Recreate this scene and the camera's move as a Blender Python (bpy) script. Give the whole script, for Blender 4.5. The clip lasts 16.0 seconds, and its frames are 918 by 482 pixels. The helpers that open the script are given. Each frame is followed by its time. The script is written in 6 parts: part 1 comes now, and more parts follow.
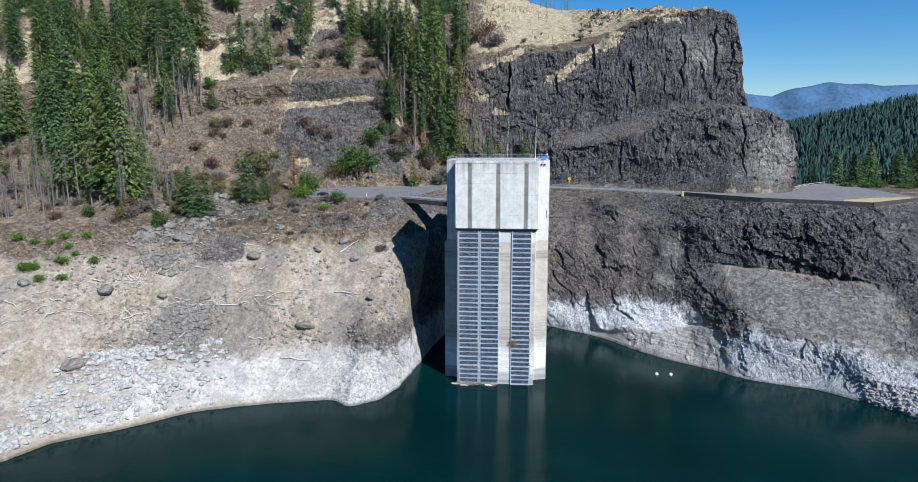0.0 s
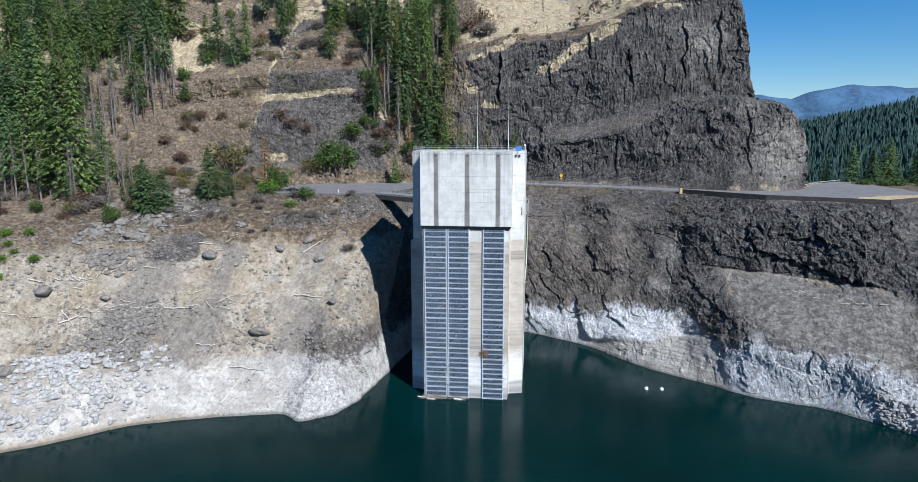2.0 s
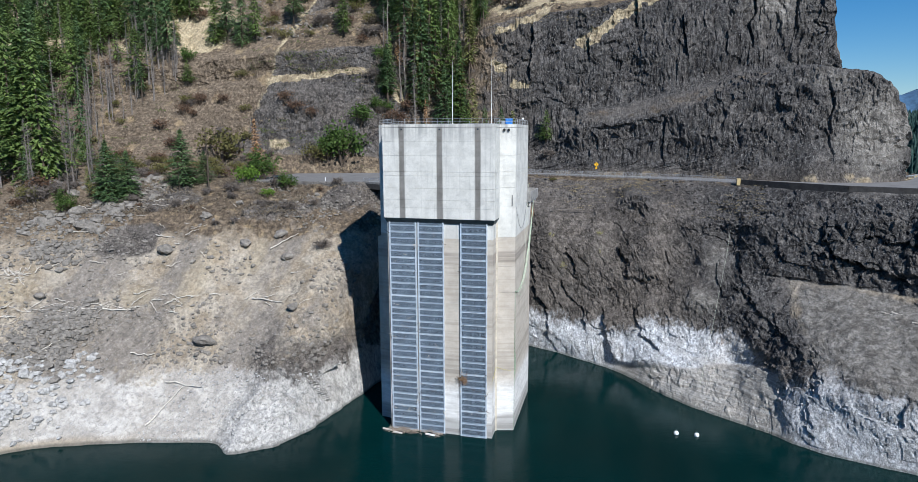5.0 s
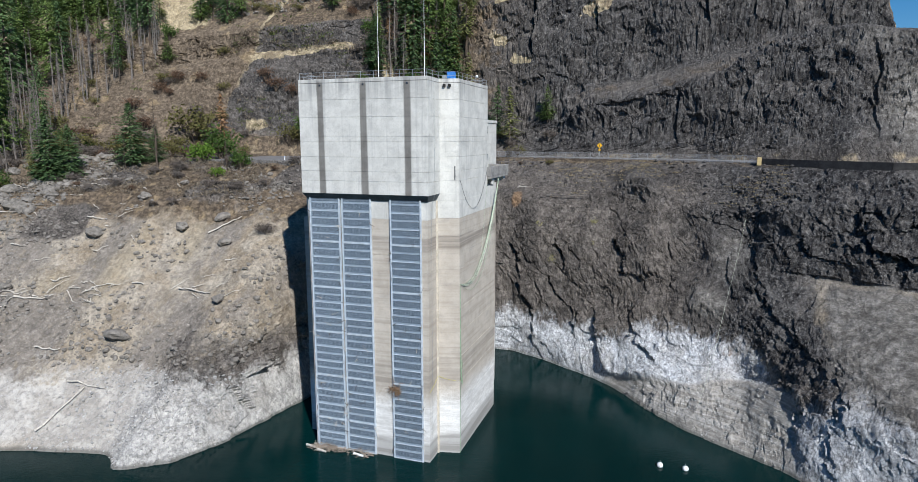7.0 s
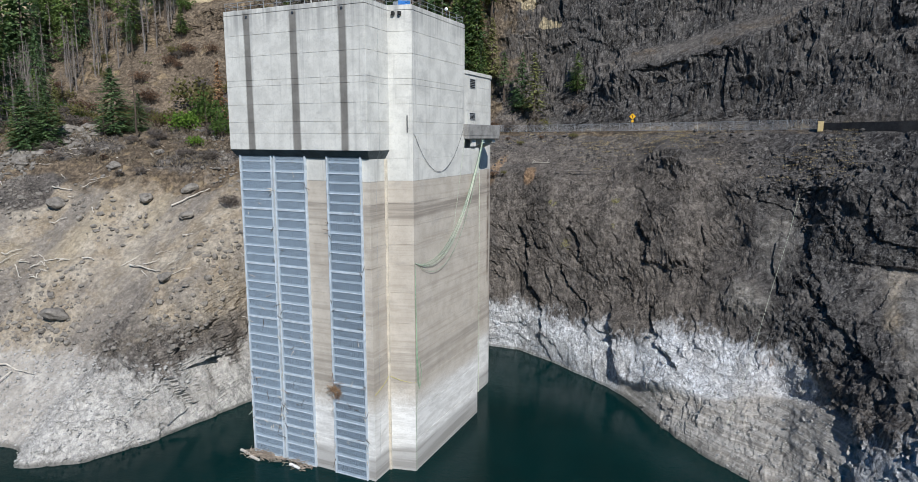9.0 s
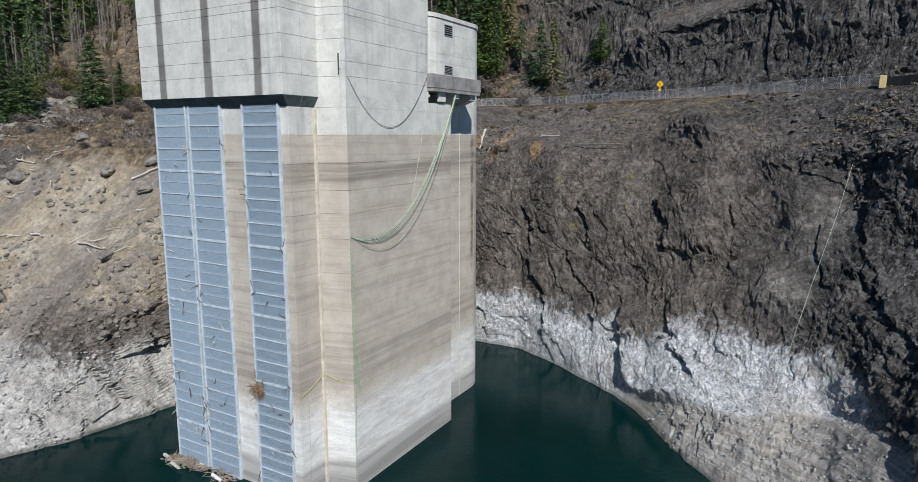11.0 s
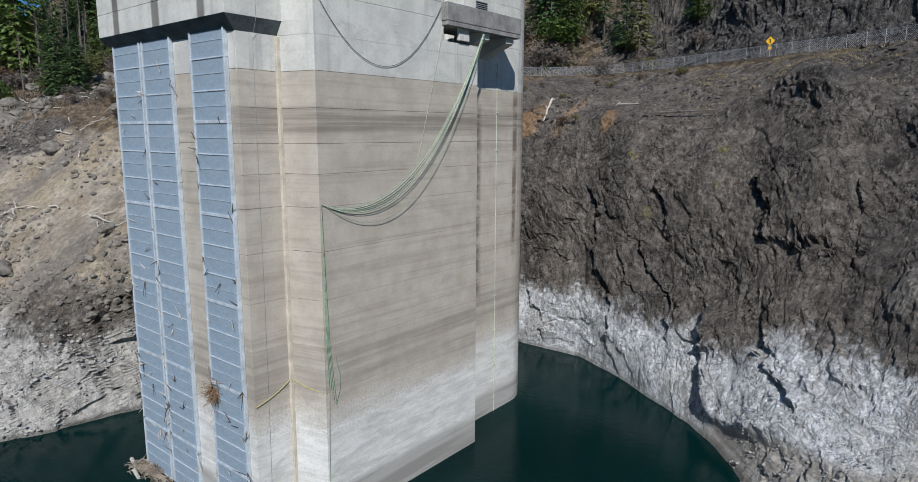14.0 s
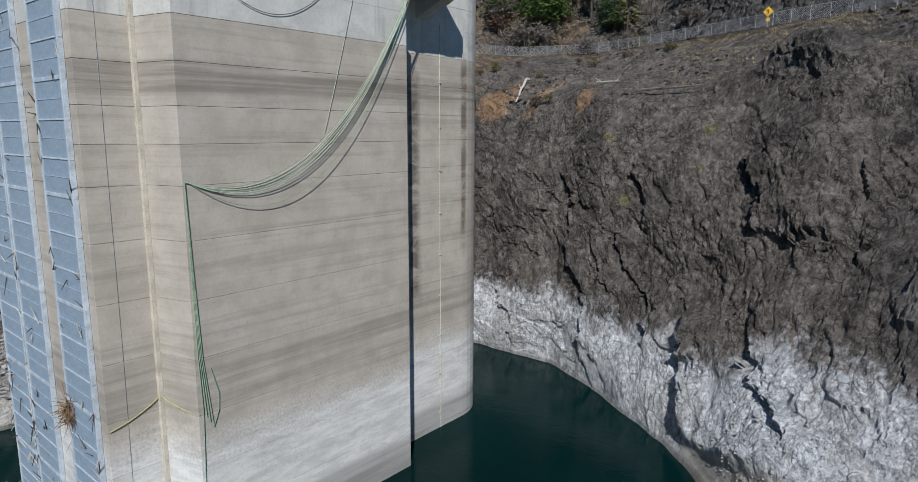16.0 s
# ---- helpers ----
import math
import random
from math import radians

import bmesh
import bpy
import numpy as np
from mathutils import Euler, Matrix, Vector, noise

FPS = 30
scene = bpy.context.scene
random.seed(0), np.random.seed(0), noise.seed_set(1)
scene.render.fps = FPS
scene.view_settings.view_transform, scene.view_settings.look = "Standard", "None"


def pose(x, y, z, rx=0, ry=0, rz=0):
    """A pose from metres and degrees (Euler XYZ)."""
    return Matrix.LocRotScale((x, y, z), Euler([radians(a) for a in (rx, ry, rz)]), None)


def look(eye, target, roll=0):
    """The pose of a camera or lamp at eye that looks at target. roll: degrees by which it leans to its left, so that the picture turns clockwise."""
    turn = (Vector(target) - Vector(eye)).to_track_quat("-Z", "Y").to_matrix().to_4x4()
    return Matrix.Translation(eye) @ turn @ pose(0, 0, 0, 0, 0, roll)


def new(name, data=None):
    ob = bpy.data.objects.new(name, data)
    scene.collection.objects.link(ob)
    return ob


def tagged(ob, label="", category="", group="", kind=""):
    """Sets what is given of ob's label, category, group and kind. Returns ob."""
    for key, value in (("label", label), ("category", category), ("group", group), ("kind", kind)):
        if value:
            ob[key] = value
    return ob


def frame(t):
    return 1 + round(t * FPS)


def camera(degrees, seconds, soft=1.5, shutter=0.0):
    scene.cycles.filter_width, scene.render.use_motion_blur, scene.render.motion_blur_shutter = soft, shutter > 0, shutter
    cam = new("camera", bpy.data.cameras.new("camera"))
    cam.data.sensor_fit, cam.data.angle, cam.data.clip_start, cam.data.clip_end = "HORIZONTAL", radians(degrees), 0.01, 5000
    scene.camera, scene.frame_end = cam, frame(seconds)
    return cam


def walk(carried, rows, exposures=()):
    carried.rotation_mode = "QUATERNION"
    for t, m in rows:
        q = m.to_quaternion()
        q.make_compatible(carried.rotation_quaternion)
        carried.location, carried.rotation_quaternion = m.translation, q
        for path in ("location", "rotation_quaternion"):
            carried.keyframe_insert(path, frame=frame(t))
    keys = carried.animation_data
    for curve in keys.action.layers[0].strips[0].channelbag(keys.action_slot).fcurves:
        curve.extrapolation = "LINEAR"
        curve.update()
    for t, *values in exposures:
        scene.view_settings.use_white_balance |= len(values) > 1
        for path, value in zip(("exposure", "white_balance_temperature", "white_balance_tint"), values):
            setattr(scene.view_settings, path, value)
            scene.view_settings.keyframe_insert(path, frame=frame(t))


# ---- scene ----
cam = camera(71.4, 16.0, soft=0.55)
METRES, EYE, TILT, LEAN, TURN = 190.0, 78.0, 0.0, 0.0, 5.5
ROWS = [
    (0.0, 0.0, 0.0, 0.0, -0.02, -9.76, 0.1),
    (0.5, 0.0163, 0.0261, -0.0052, 0.23, -9.7, 0.1),
    (1.0, 0.0355, 0.0488, -0.0116, 0.46, -9.61, 0.08),
    (1.5, 0.0553, 0.0717, -0.0176, 0.87, -9.51, 0.03),
    (2.0, 0.0732, 0.0943, -0.0229, 1.49, -9.44, 0.05),
    (2.5, 0.0896, 0.1186, -0.0286, 1.93, -9.45, 0.08),
    (3.0, 0.1061, 0.1484, -0.0341, 2.38, -9.43, 0.12),
    (3.5, 0.1234, 0.182, -0.0392, 3.79, -9.37, 0.15),
    (4.0, 0.143, 0.2171, -0.0444, 5.39, -9.37, 0.21),
    (6.5, 0.2612, 0.4014, -0.0892, 12.3, -9.16, 0.07),
    (7.0, 0.2807, 0.4368, -0.0996, 13.23, -9.16, 0.09),
    (7.5, 0.298, 0.4712, -0.1101, 15.64, -9.16, -0.01),
    (8.0, 0.3127, 0.5038, -0.1201, 17.97, -9.18, -0.02),
    (8.5, 0.3262, 0.5377, -0.1303, 18.98, -9.22, -0.06),
    (9.0, 0.3393, 0.5727, -0.1413, 19.55, -9.23, -0.06),
    (11.5, 0.3746, 0.7047, -0.18, 25.69, -9.43, -0.07),
    (12.0, 0.3757, 0.7224, -0.185, 26.87, -9.46, -0.12),
    (12.5, 0.3753, 0.7409, -0.1897, 28.9, -9.51, -0.13),
    (13.0, 0.3744, 0.7597, -0.1943, 31.46, -9.54, -0.11),
    (13.5, 0.3734, 0.7789, -0.1987, 33.08, -9.59, -0.12),
    (14.0, 0.3728, 0.7988, -0.203, 33.78, -9.63, -0.14),
    (14.5, 0.3725, 0.8186, -0.2068, 33.99, -9.69, -0.12),
    (15.0, 0.3733, 0.8382, -0.2105, 34.2, -9.74, -0.16),
    (15.5, 0.3743, 0.8569, -0.214, 34.46, -9.77, -0.14),
    (16.0, 0.3759, 0.8742, -0.2175, 34.71, -9.81, -0.17),
]
walk(cam, [(t, pose(0, 0, EYE, TILT, LEAN, TURN) @ pose(METRES * x, METRES * y, METRES * z, 90 + pitch, roll, yaw)) for t, x, y, z, yaw, pitch, roll in ROWS],
     exposures=[(0.0, 0.47, 5850, 10), (4.0, 0.38, 5950, 10), (8.5, 0.14, 6250, 10), (11.5, 0.01, 6320, 10), (16.0, -0.22, 6220, 10)])

# ---- light ----
SUN_EL, SUN_AZ = 39.0, 40.0   # degrees above the horizon; degrees to the right of the tower's front
sun_way = Vector((math.sin(radians(SUN_AZ)) * math.cos(radians(SUN_EL)), -math.cos(radians(SUN_AZ)) * math.cos(radians(SUN_EL)), math.sin(radians(SUN_EL))))
sun = new("sun", bpy.data.lights.new("sun", "SUN"))
sun.data.energy, sun.data.angle, sun.data.color = 5.2, radians(0.53), (1.0, 0.965, 0.915)
sun.matrix_world = look(sun_way * 500, (0, 0, 0))
world = bpy.data.worlds.new("sky")
scene.world = world
world.use_nodes = True
wn = world.node_tree
sky = wn.nodes.new("ShaderNodeTexSky")
sky.sky_type, sky.sun_disc = "NISHITA", False
sky.sun_elevation, sky.sun_rotation = radians(SUN_EL), math.atan2(sun_way.x, sun_way.y)
sky.air_density, sky.dust_density, sky.ozone_density = 1.0, 0.0, 4.5
sky.altitude = 500
clear = wn.nodes.new("ShaderNodeHueSaturation")   # very clear dry mountain air
clear.inputs["Saturation"].default_value = 1.35
wn.links.new(sky.outputs[0], clear.inputs["Color"])
wn.links.new(clear.outputs[0], wn.nodes["Background"].inputs[0])
wn.nodes["Background"].inputs[1].default_value = 0.075


# ---- materials ----
class Nodes:
    """A short way to write a node material."""

    def __init__(self, name, rough=0.8, metal=0.0, spec=0.3):
        self.m = bpy.data.materials.new(name)
        self.m.use_nodes = True
        self.t = self.m.node_tree
        self.b = self.t.nodes["Principled BSDF"]
        self.b.inputs["Roughness"].default_value = rough
        self.b.inputs["Metallic"].default_value = metal
        self.b.inputs["Specular IOR Level"].default_value = spec

    def put(self, socket, v):
        if hasattr(v, "is_output"):
            self.t.links.new(v, socket)
        else:
            socket.default_value = v

    def node(self, kind, **kw):
        n = self.t.nodes.new(kind)
        for k, v in kw.items():
            self.put(n.inputs[k], v)
        return n

    def pos(self):
        return self.t.nodes.new("ShaderNodeNewGeometry").outputs["Position"]

    def local(self):
        return self.t.nodes.new("ShaderNodeTexCoord").outputs["Object"]

    def scaled(self, v, sx, sy, sz):
        n = self.t.nodes.new("ShaderNodeVectorMath")
        n.operation = "MULTIPLY"
        self.put(n.inputs[0], v)
        n.inputs[1].default_value = (sx, sy, sz)
        return n.outputs[0]

    def noise(self, v, scale, detail=4.0, rough=0.55, dist=0.0):
        n = self.node("ShaderNodeTexNoise", Vector=v, Scale=scale, Detail=detail, Roughness=rough, Distortion=dist)
        return n.outputs["Fac"]

    def voronoi(self, v, scale, feature="F1", out="Distance"):
        n = self.t.nodes.new("ShaderNodeTexVoronoi")
        n.feature = feature
        self.put(n.inputs["Vector"], v)
        n.inputs["Scale"].default_value = scale
        return n.outputs[out]

    def facets(self, v, scale):
        """Height of a broken face: every cell a plane tilted its own way."""
        x = self.t.nodes.new("ShaderNodeTexVoronoi")
        self.put(x.inputs["Vector"], v)
        x.inputs["Scale"].default_value = scale
        out = []
        for a, b in ((v, x.outputs["Position"]), (x.outputs["Color"], None)):
            s = self.t.nodes.new("ShaderNodeVectorMath")
            s.operation = "SUBTRACT"
            self.put(s.inputs[0], a)
            if b is None:
                s.inputs[1].default_value = (0.5, 0.5, 0.5)
            else:
                self.put(s.inputs[1], b)
            out.append(s.outputs[0])
        d = self.t.nodes.new("ShaderNodeVectorMath")
        d.operation = "DOT_PRODUCT"
        self.put(d.inputs[0], out[0])
        self.put(d.inputs[1], out[1])
        return d.outputs["Value"]

    def ramp(self, v, lo, hi, a=0.0, b=1.0):
        n = self.t.nodes.new("ShaderNodeMapRange")
        n.interpolation_type = "SMOOTHSTEP"
        for k, x in zip(("Value", "From Min", "From Max", "To Min", "To Max"), (v, lo, hi, a, b)):
            self.put(n.inputs[k], x)
        return n.outputs[0]

    def math(self, op, a, b=0.0):
        n = self.t.nodes.new("ShaderNodeMath")
        n.operation = op
        self.put(n.inputs[0], a)
        self.put(n.inputs[1], b)
        return n.outputs[0]

    def mix(self, f, a, b, mode="MIX"):
        n = self.t.nodes.new("ShaderNodeMix")
        n.data_type, n.blend_type = "RGBA", mode
        self.put(n.inputs[0], f)
        for i, c in ((6, a), (7, b)):
            self.put(n.inputs[i], c if hasattr(c, "is_output") else (*c, 1.0))
        return n.outputs[2]

    def attr(self, name):
        n = self.t.nodes.new("ShaderNodeAttribute")
        n.attribute_name = name
        return n.outputs["Fac"]

    def split(self, v):
        n = self.t.nodes.new("ShaderNodeSeparateXYZ")
        self.put(n.inputs[0], v)
        return n.outputs

    def rand(self):
        return self.t.nodes.new("ShaderNodeObjectInfo").outputs["Random"]

    def colour(self, c):
        self.put(self.b.inputs["Base Color"], c if hasattr(c, "is_output") else (*c, 1.0))
        return self

    def rough(self, r):
        self.put(self.b.inputs["Roughness"], r)
        return self

    def bump(self, h, strength=0.5, dist=0.1):
        n = self.node("ShaderNodeBump", Height=h, Strength=strength, Distance=dist)
        self.t.links.new(n.outputs[0], self.b.inputs["Normal"])
        return self


def plain(name, col, rough=0.6, metal=0.0, scale=3.0, vary=0.25, bump=0.0, spec=0.3):
    """A surface of one colour with grain and blotches."""
    n = Nodes(name, rough, metal, spec)
    p = n.local()
    f = n.math("ADD", n.math("MULTIPLY", n.noise(p, scale, 5), 0.6), n.math("MULTIPLY", n.noise(p, scale * 9, 3), 0.4))
    lo, hi = [c * (1 - vary) for c in col], [min(1.0, c * (1 + vary)) for c in col]
    n.colour(n.mix(n.ramp(f, 0.3, 0.7), lo, hi))
    if bump:
        n.bump(f, bump, 0.05)
    return n.m


def concrete_material():
    n = Nodes("tower_concrete", 0.85, 0, 0.25)
    p = n.pos()
    z = n.split(p)[2]
    wide = n.noise(n.scaled(p, 0.05, 0.05, 0.35), 1.0, 4)
    zz = n.math("ADD", z, n.math("MULTIPLY", n.math("SUBTRACT", wide, 0.5), 3.0))
    blot = n.noise(p, 0.35, 6, 0.6)
    fine = n.noise(p, 4.0, 5, 0.65)
    streak = n.noise(n.scaled(p, 1.2, 1.2, 0.05), 1.0, 5, 0.6)
    bands = n.noise(n.scaled(p, 0.02, 0.02, 0.55), 1.0, 5, 0.7)
    white = n.mix(n.ramp(blot, 0.38, 0.62), (0.50, 0.497, 0.465), (0.60, 0.595, 0.555))
    white = n.mix(n.ramp(streak, 0.52, 0.68, 0, 0.45), white, (0.31, 0.31, 0.30))
    white = n.mix(n.ramp(n.noise(n.scaled(p, 0.3, 0.3, 0.6), 1.0, 7, 0.75), 0.54, 0.64, 0, 0.4), white, (0.64, 0.636, 0.60))
    tan = n.mix(n.ramp(blot, 0.3, 0.7), (0.405, 0.362, 0.305), (0.495, 0.451, 0.388))
    tan = n.mix(n.ramp(bands, 0.52, 0.72, 0, 0.38), tan, (0.232, 0.202, 0.168))
    low = n.mix(n.ramp(n.noise(n.scaled(p, 0.22, 0.22, 1.1), 1.0, 7, 0.75), 0.35, 0.65), (0.52, 0.512, 0.488), (0.70, 0.695, 0.67))
    foot = n.mix(n.ramp(bands, 0.4, 0.6), (0.275, 0.267, 0.249), (0.404, 0.396, 0.378))
    tide = n.noise(n.scaled(p, 0.035, 0.035, 1.3), 1.0, 6, 0.72)
    tan = n.mix(n.ramp(tide, 0.5, 0.66, 0, 0.3), tan, (0.22, 0.19, 0.155))
    tan = n.mix(n.math("MULTIPLY", n.math("MULTIPLY", n.ramp(zz, 38.6, 40.2), n.ramp(zz, 41.2, 42.4, 1, 0)), n.ramp(tide, 0.35, 0.6, 0.15, 0.7)), tan, (0.185, 0.16, 0.135))
    tan = n.mix(n.math("MULTIPLY", n.math("MULTIPLY", n.ramp(zz, 12.5, 14.5), n.ramp(zz, 17.5, 20, 1, 0)), n.ramp(tide, 0.36, 0.6, 0.1, 0.45)), tan, (0.20, 0.18, 0.155))
    line = n.math("ADD", z, n.math("MULTIPLY", n.math("SUBTRACT", fine, 0.5), 0.35))
    c = n.mix(n.ramp(line, 44.85, 45.0), tan, white)
    c = n.mix(n.ramp(n.math("ADD", zz, n.math("MULTIPLY", n.math("SUBTRACT", fine, 0.5), 5.0)), 9.5, 13.5), low, c)
    c = n.mix(n.ramp(zz, 2.6, 4.2), foot, c)
    # darker wash just under the coping
    top = n.math("MULTIPLY", n.ramp(zz, 64.5, 69.0), n.ramp(streak, 0.35, 0.6))
    c = n.mix(n.math("MULTIPLY", top, 0.55), c, (0.232, 0.232, 0.228))
    c = n.mix(n.ramp(fine, 0.45, 0.75, 0, 0.22), c, (0.215, 0.206, 0.189))
    patch = n.noise(n.scaled(p, 0.25, 0.25, 0.5), 1.0, 6, 0.7, 0.6)
    c = n.mix(n.ramp(patch, 0.54, 0.66, 0, 0.24), c, (0.26, 0.255, 0.245))
    # rusty and dark seepage down the stair pier; near strip also painted slot shadow
    y = n.math("ADD", n.split(p)[1], n.math("MULTIPLY", n.math("SUBTRACT", streak, 0.5), 1.2))
    for sy, half, z0, z1, tint in ((223.6, 1.5, 14, 41, (0.055, 0.046, 0.040)), (232.4, 0.9, 20, 43, (0.10, 0.066, 0.048))):
        strip_ = n.math("MULTIPLY", n.ramp(n.math("ABSOLUTE", n.math("SUBTRACT", y, sy)), half * 0.2, half, 0.75, 0), n.math("MULTIPLY", n.ramp(z, z0, z0 + 6), n.ramp(z, z1, z1 + 3, 1, 0)))
        strip_ = n.math("MULTIPLY", strip_, n.math("MULTIPLY", n.ramp(patch, 0.38, 0.56, 0.25, 1.0), n.ramp(n.split(p)[1], 219.2, 219.6)))
        c = n.mix(strip_, c, tint)
    # three dark run-off streaks on the upper front
    x = n.math("ADD", n.split(p)[0], n.math("ADD", n.math("MULTIPLY", n.math("SUBTRACT", streak, 0.5), 0.7), n.math("MULTIPLY", n.math("SUBTRACT", fine, 0.5), 0.25)))
    wet = 0.0
    for sx in (-14.85, -6.45, 1.75):
        wet = n.math("MAXIMUM", wet, n.ramp(n.math("ABSOLUTE", n.math("SUBTRACT", x, sx)), 0.42, 0.80, 1, 0))
    front = n.math("MULTIPLY", n.ramp(n.split(p)[1], 189.85, 189.95, 1, 0), n.ramp(z, 47.9, 48.1))
    wet = n.math("MULTIPLY", wet, n.math("MULTIPLY", front, n.ramp(n.math("ADD", z, n.math("MULTIPLY", blot, 2.0)), 69.2, 70.0, 0.86, 0.2)))
    c = n.mix(wet, c, n.mix(n.ramp(blot, 0.3, 0.7), (0.085, 0.078, 0.07), (0.15, 0.142, 0.13)))
    n.colour(c)
    return n.bump(n.math("ADD", fine, n.math("MULTIPLY", blot, 2.0)), 0.25, 0.06).m


def ground_material():
    n = Nodes("hillside_ground", 0.95, 0, 0.12)
    p = n.pos()
    z = n.split(p)[2]
    big = n.noise(p, 0.035, 5, 0.6)
    mid = n.noise(p, 0.16, 7, 0.62, 0.4)
    small = n.noise(p, 0.9, 7, 0.68, 0.3)
    grit = n.noise(p, 4.5, 5, 0.7)
    columns = n.noise(n.scaled(p, 1.5, 1.5, 0.22), 1.0, 7, 0.72)
    drip = n.noise(n.scaled(p, 0.45, 0.45, 0.05), 1.0, 5, 0.6)
    # bare reservoir slope
    dirt = n.mix(n.ramp(mid, 0.38, 0.62), (0.262, 0.216, 0.158), (0.348, 0.308, 0.248))
    dirt = n.mix(n.ramp(n.noise(n.scaled(p, 1, 0.4, 0.4), 0.05, 6, 0.62), 0.5, 0.6), dirt, (0.205, 0.182, 0.156))
    dirt = n.mix(n.ramp(drip, 0.56, 0.7, 0, 0.5), dirt, (0.312, 0.257, 0.179))
    dirt = n.mix(n.ramp(small, 0.53, 0.64, 0, 0.55), dirt, (0.135, 0.118, 0.10))
    dirt = n.mix(n.ramp(n.noise(n.scaled(p, 1, 1, 1.6), 1.7, 6, 0.75), 0.56, 0.66, 0, 0.8), dirt, (0.40, 0.365, 0.315))
    dirt = n.mix(n.ramp(grit, 0.6, 0.75, 0, 0.75), dirt, (0.406, 0.374, 0.335))
    dirt = n.mix(n.ramp(grit, 0.32, 0.42, 0.6, 0), dirt, (0.101, 0.090, 0.078))
    # browner soil of the upper banks
    soil = n.mix(n.ramp(small, 0.42, 0.6), (0.075, 0.058, 0.042), (0.165, 0.128, 0.09))
    soil = n.mix(n.ramp(drip, 0.55, 0.66, 0, 0.7), soil, (0.27, 0.205, 0.125))
    soil = n.mix(n.ramp(grit, 0.58, 0.7, 0, 0.6), soil, (0.30, 0.265, 0.22))
    dirt = n.mix(n.ramp(n.math("ADD", n.attr("brown"), n.math("MULTIPLY", n.math("SUBTRACT", mid, 0.5), 1.4)), 0.35, 0.7), dirt, soil)
    dirt = n.mix(n.ramp(n.math("MULTIPLY", n.attr("ochre"), n.math("ADD", drip, 0.5)), 0.3, 0.9, 0, 0.55), dirt, n.mix(n.ramp(small, 0.4, 0.6), (0.27, 0.22, 0.145), (0.37, 0.315, 0.225)))
    # dark basalt
    rock = n.mix(n.ramp(mid, 0.36, 0.64), (0.090, 0.081, 0.073), (0.136, 0.120, 0.106))
    rock = n.mix(n.ramp(big, 0.45, 0.6, 0, 0.5), rock, (0.150, 0.131, 0.113))
    rock = n.mix(n.ramp(n.noise(n.scaled(p, 0.5, 0.5, 1.4), 1.0, 7, 0.75, 0.8), 0.38, 0.45, 0.4, 0), rock, (0.05, 0.046, 0.043))
    rock = n.mix(n.ramp(columns, 0.5, 0.66, 0, 0.45), rock, (0.19, 0.172, 0.155))
    rock = n.mix(n.ramp(columns, 0.36, 0.44, 0.5, 0), rock, (0.042, 0.040, 0.038))
    rock = n.mix(n.ramp(drip, 0.58, 0.72, 0, 0.3), rock, (0.20, 0.195, 0.19))
    rock = n.mix(n.ramp(grit, 0.58, 0.7, 0, 0.35), rock, (0.22, 0.20, 0.18))
    rock = n.mix(n.ramp(small, 0.55, 0.66, 0, 0.45), rock, (0.175, 0.155, 0.135))
    # broken surface: small dark pits and seams
    pits = n.noise(n.scaled(p, 1.0, 1.0, 0.75), 1.3, 10, 0.82)
    seams = n.noise(n.scaled(p, 0.35, 0.35, 1.9), 1.0, 9, 0.78)
    split = n.noise(n.scaled(p, 0.8, 0.8, 0.28), 1.0, 7, 0.66, 0.5)
    split = n.ramp(n.math("ABSOLUTE", n.math("SUBTRACT", split, 0.5)), 0.004, 0.02, 1, 0)
    joint = n.math("MAXIMUM", n.ramp(pits, 0.39, 0.43, 0.8, 0), n.math("MULTIPLY", n.ramp(seams, 0.38, 0.42, 0.9, 0), n.ramp(big, 0.42, 0.55)))
    joint = n.math("MAXIMUM", joint, n.math("MULTIPLY", split, n.ramp(n.noise(p, 0.5, 3, 0.6), 0.48, 0.56)))
    skew = n.node("ShaderNodeCombineXYZ", X=n.math("ADD", n.split(p)[0], n.math("MULTIPLY", z, 0.42)), Y=n.split(p)[1], Z=z).outputs[0]
    bend = n.t.nodes.new("ShaderNodeVectorMath")
    bend.operation = "ADD"
    n.put(bend.inputs[0], n.scaled(skew, 1, 1, 0.5))
    n.put(bend.inputs[1], n.scaled(n.node("ShaderNodeTexNoise", Vector=p, Scale=0.7, Detail=4.0).outputs["Color"], 1.6, 1.6, 1.0))
    crack = n.ramp(n.voronoi(bend.outputs[0], 0.55, "DISTANCE_TO_EDGE"), 0.0, 0.07, 1, 0)
    crack = n.math("MULTIPLY", crack, n.ramp(n.noise(p, 0.22, 4, 0.6), 0.46, 0.58))
    crack2 = n.ramp(n.voronoi(bend.outputs[0], 1.5, "DISTANCE_TO_EDGE"), 0.0, 0.1, 0.85, 0)
    crack2 = n.math("MULTIPLY", crack2, n.ramp(n.noise(p, 0.35, 4, 0.65), 0.44, 0.6))
    crack = n.math("MAXIMUM", crack, crack2)
    joint = n.math("MAXIMUM", joint, crack)
    rock = n.mix(n.math("MULTIPLY", joint, 0.85), rock, (0.025, 0.023, 0.022))
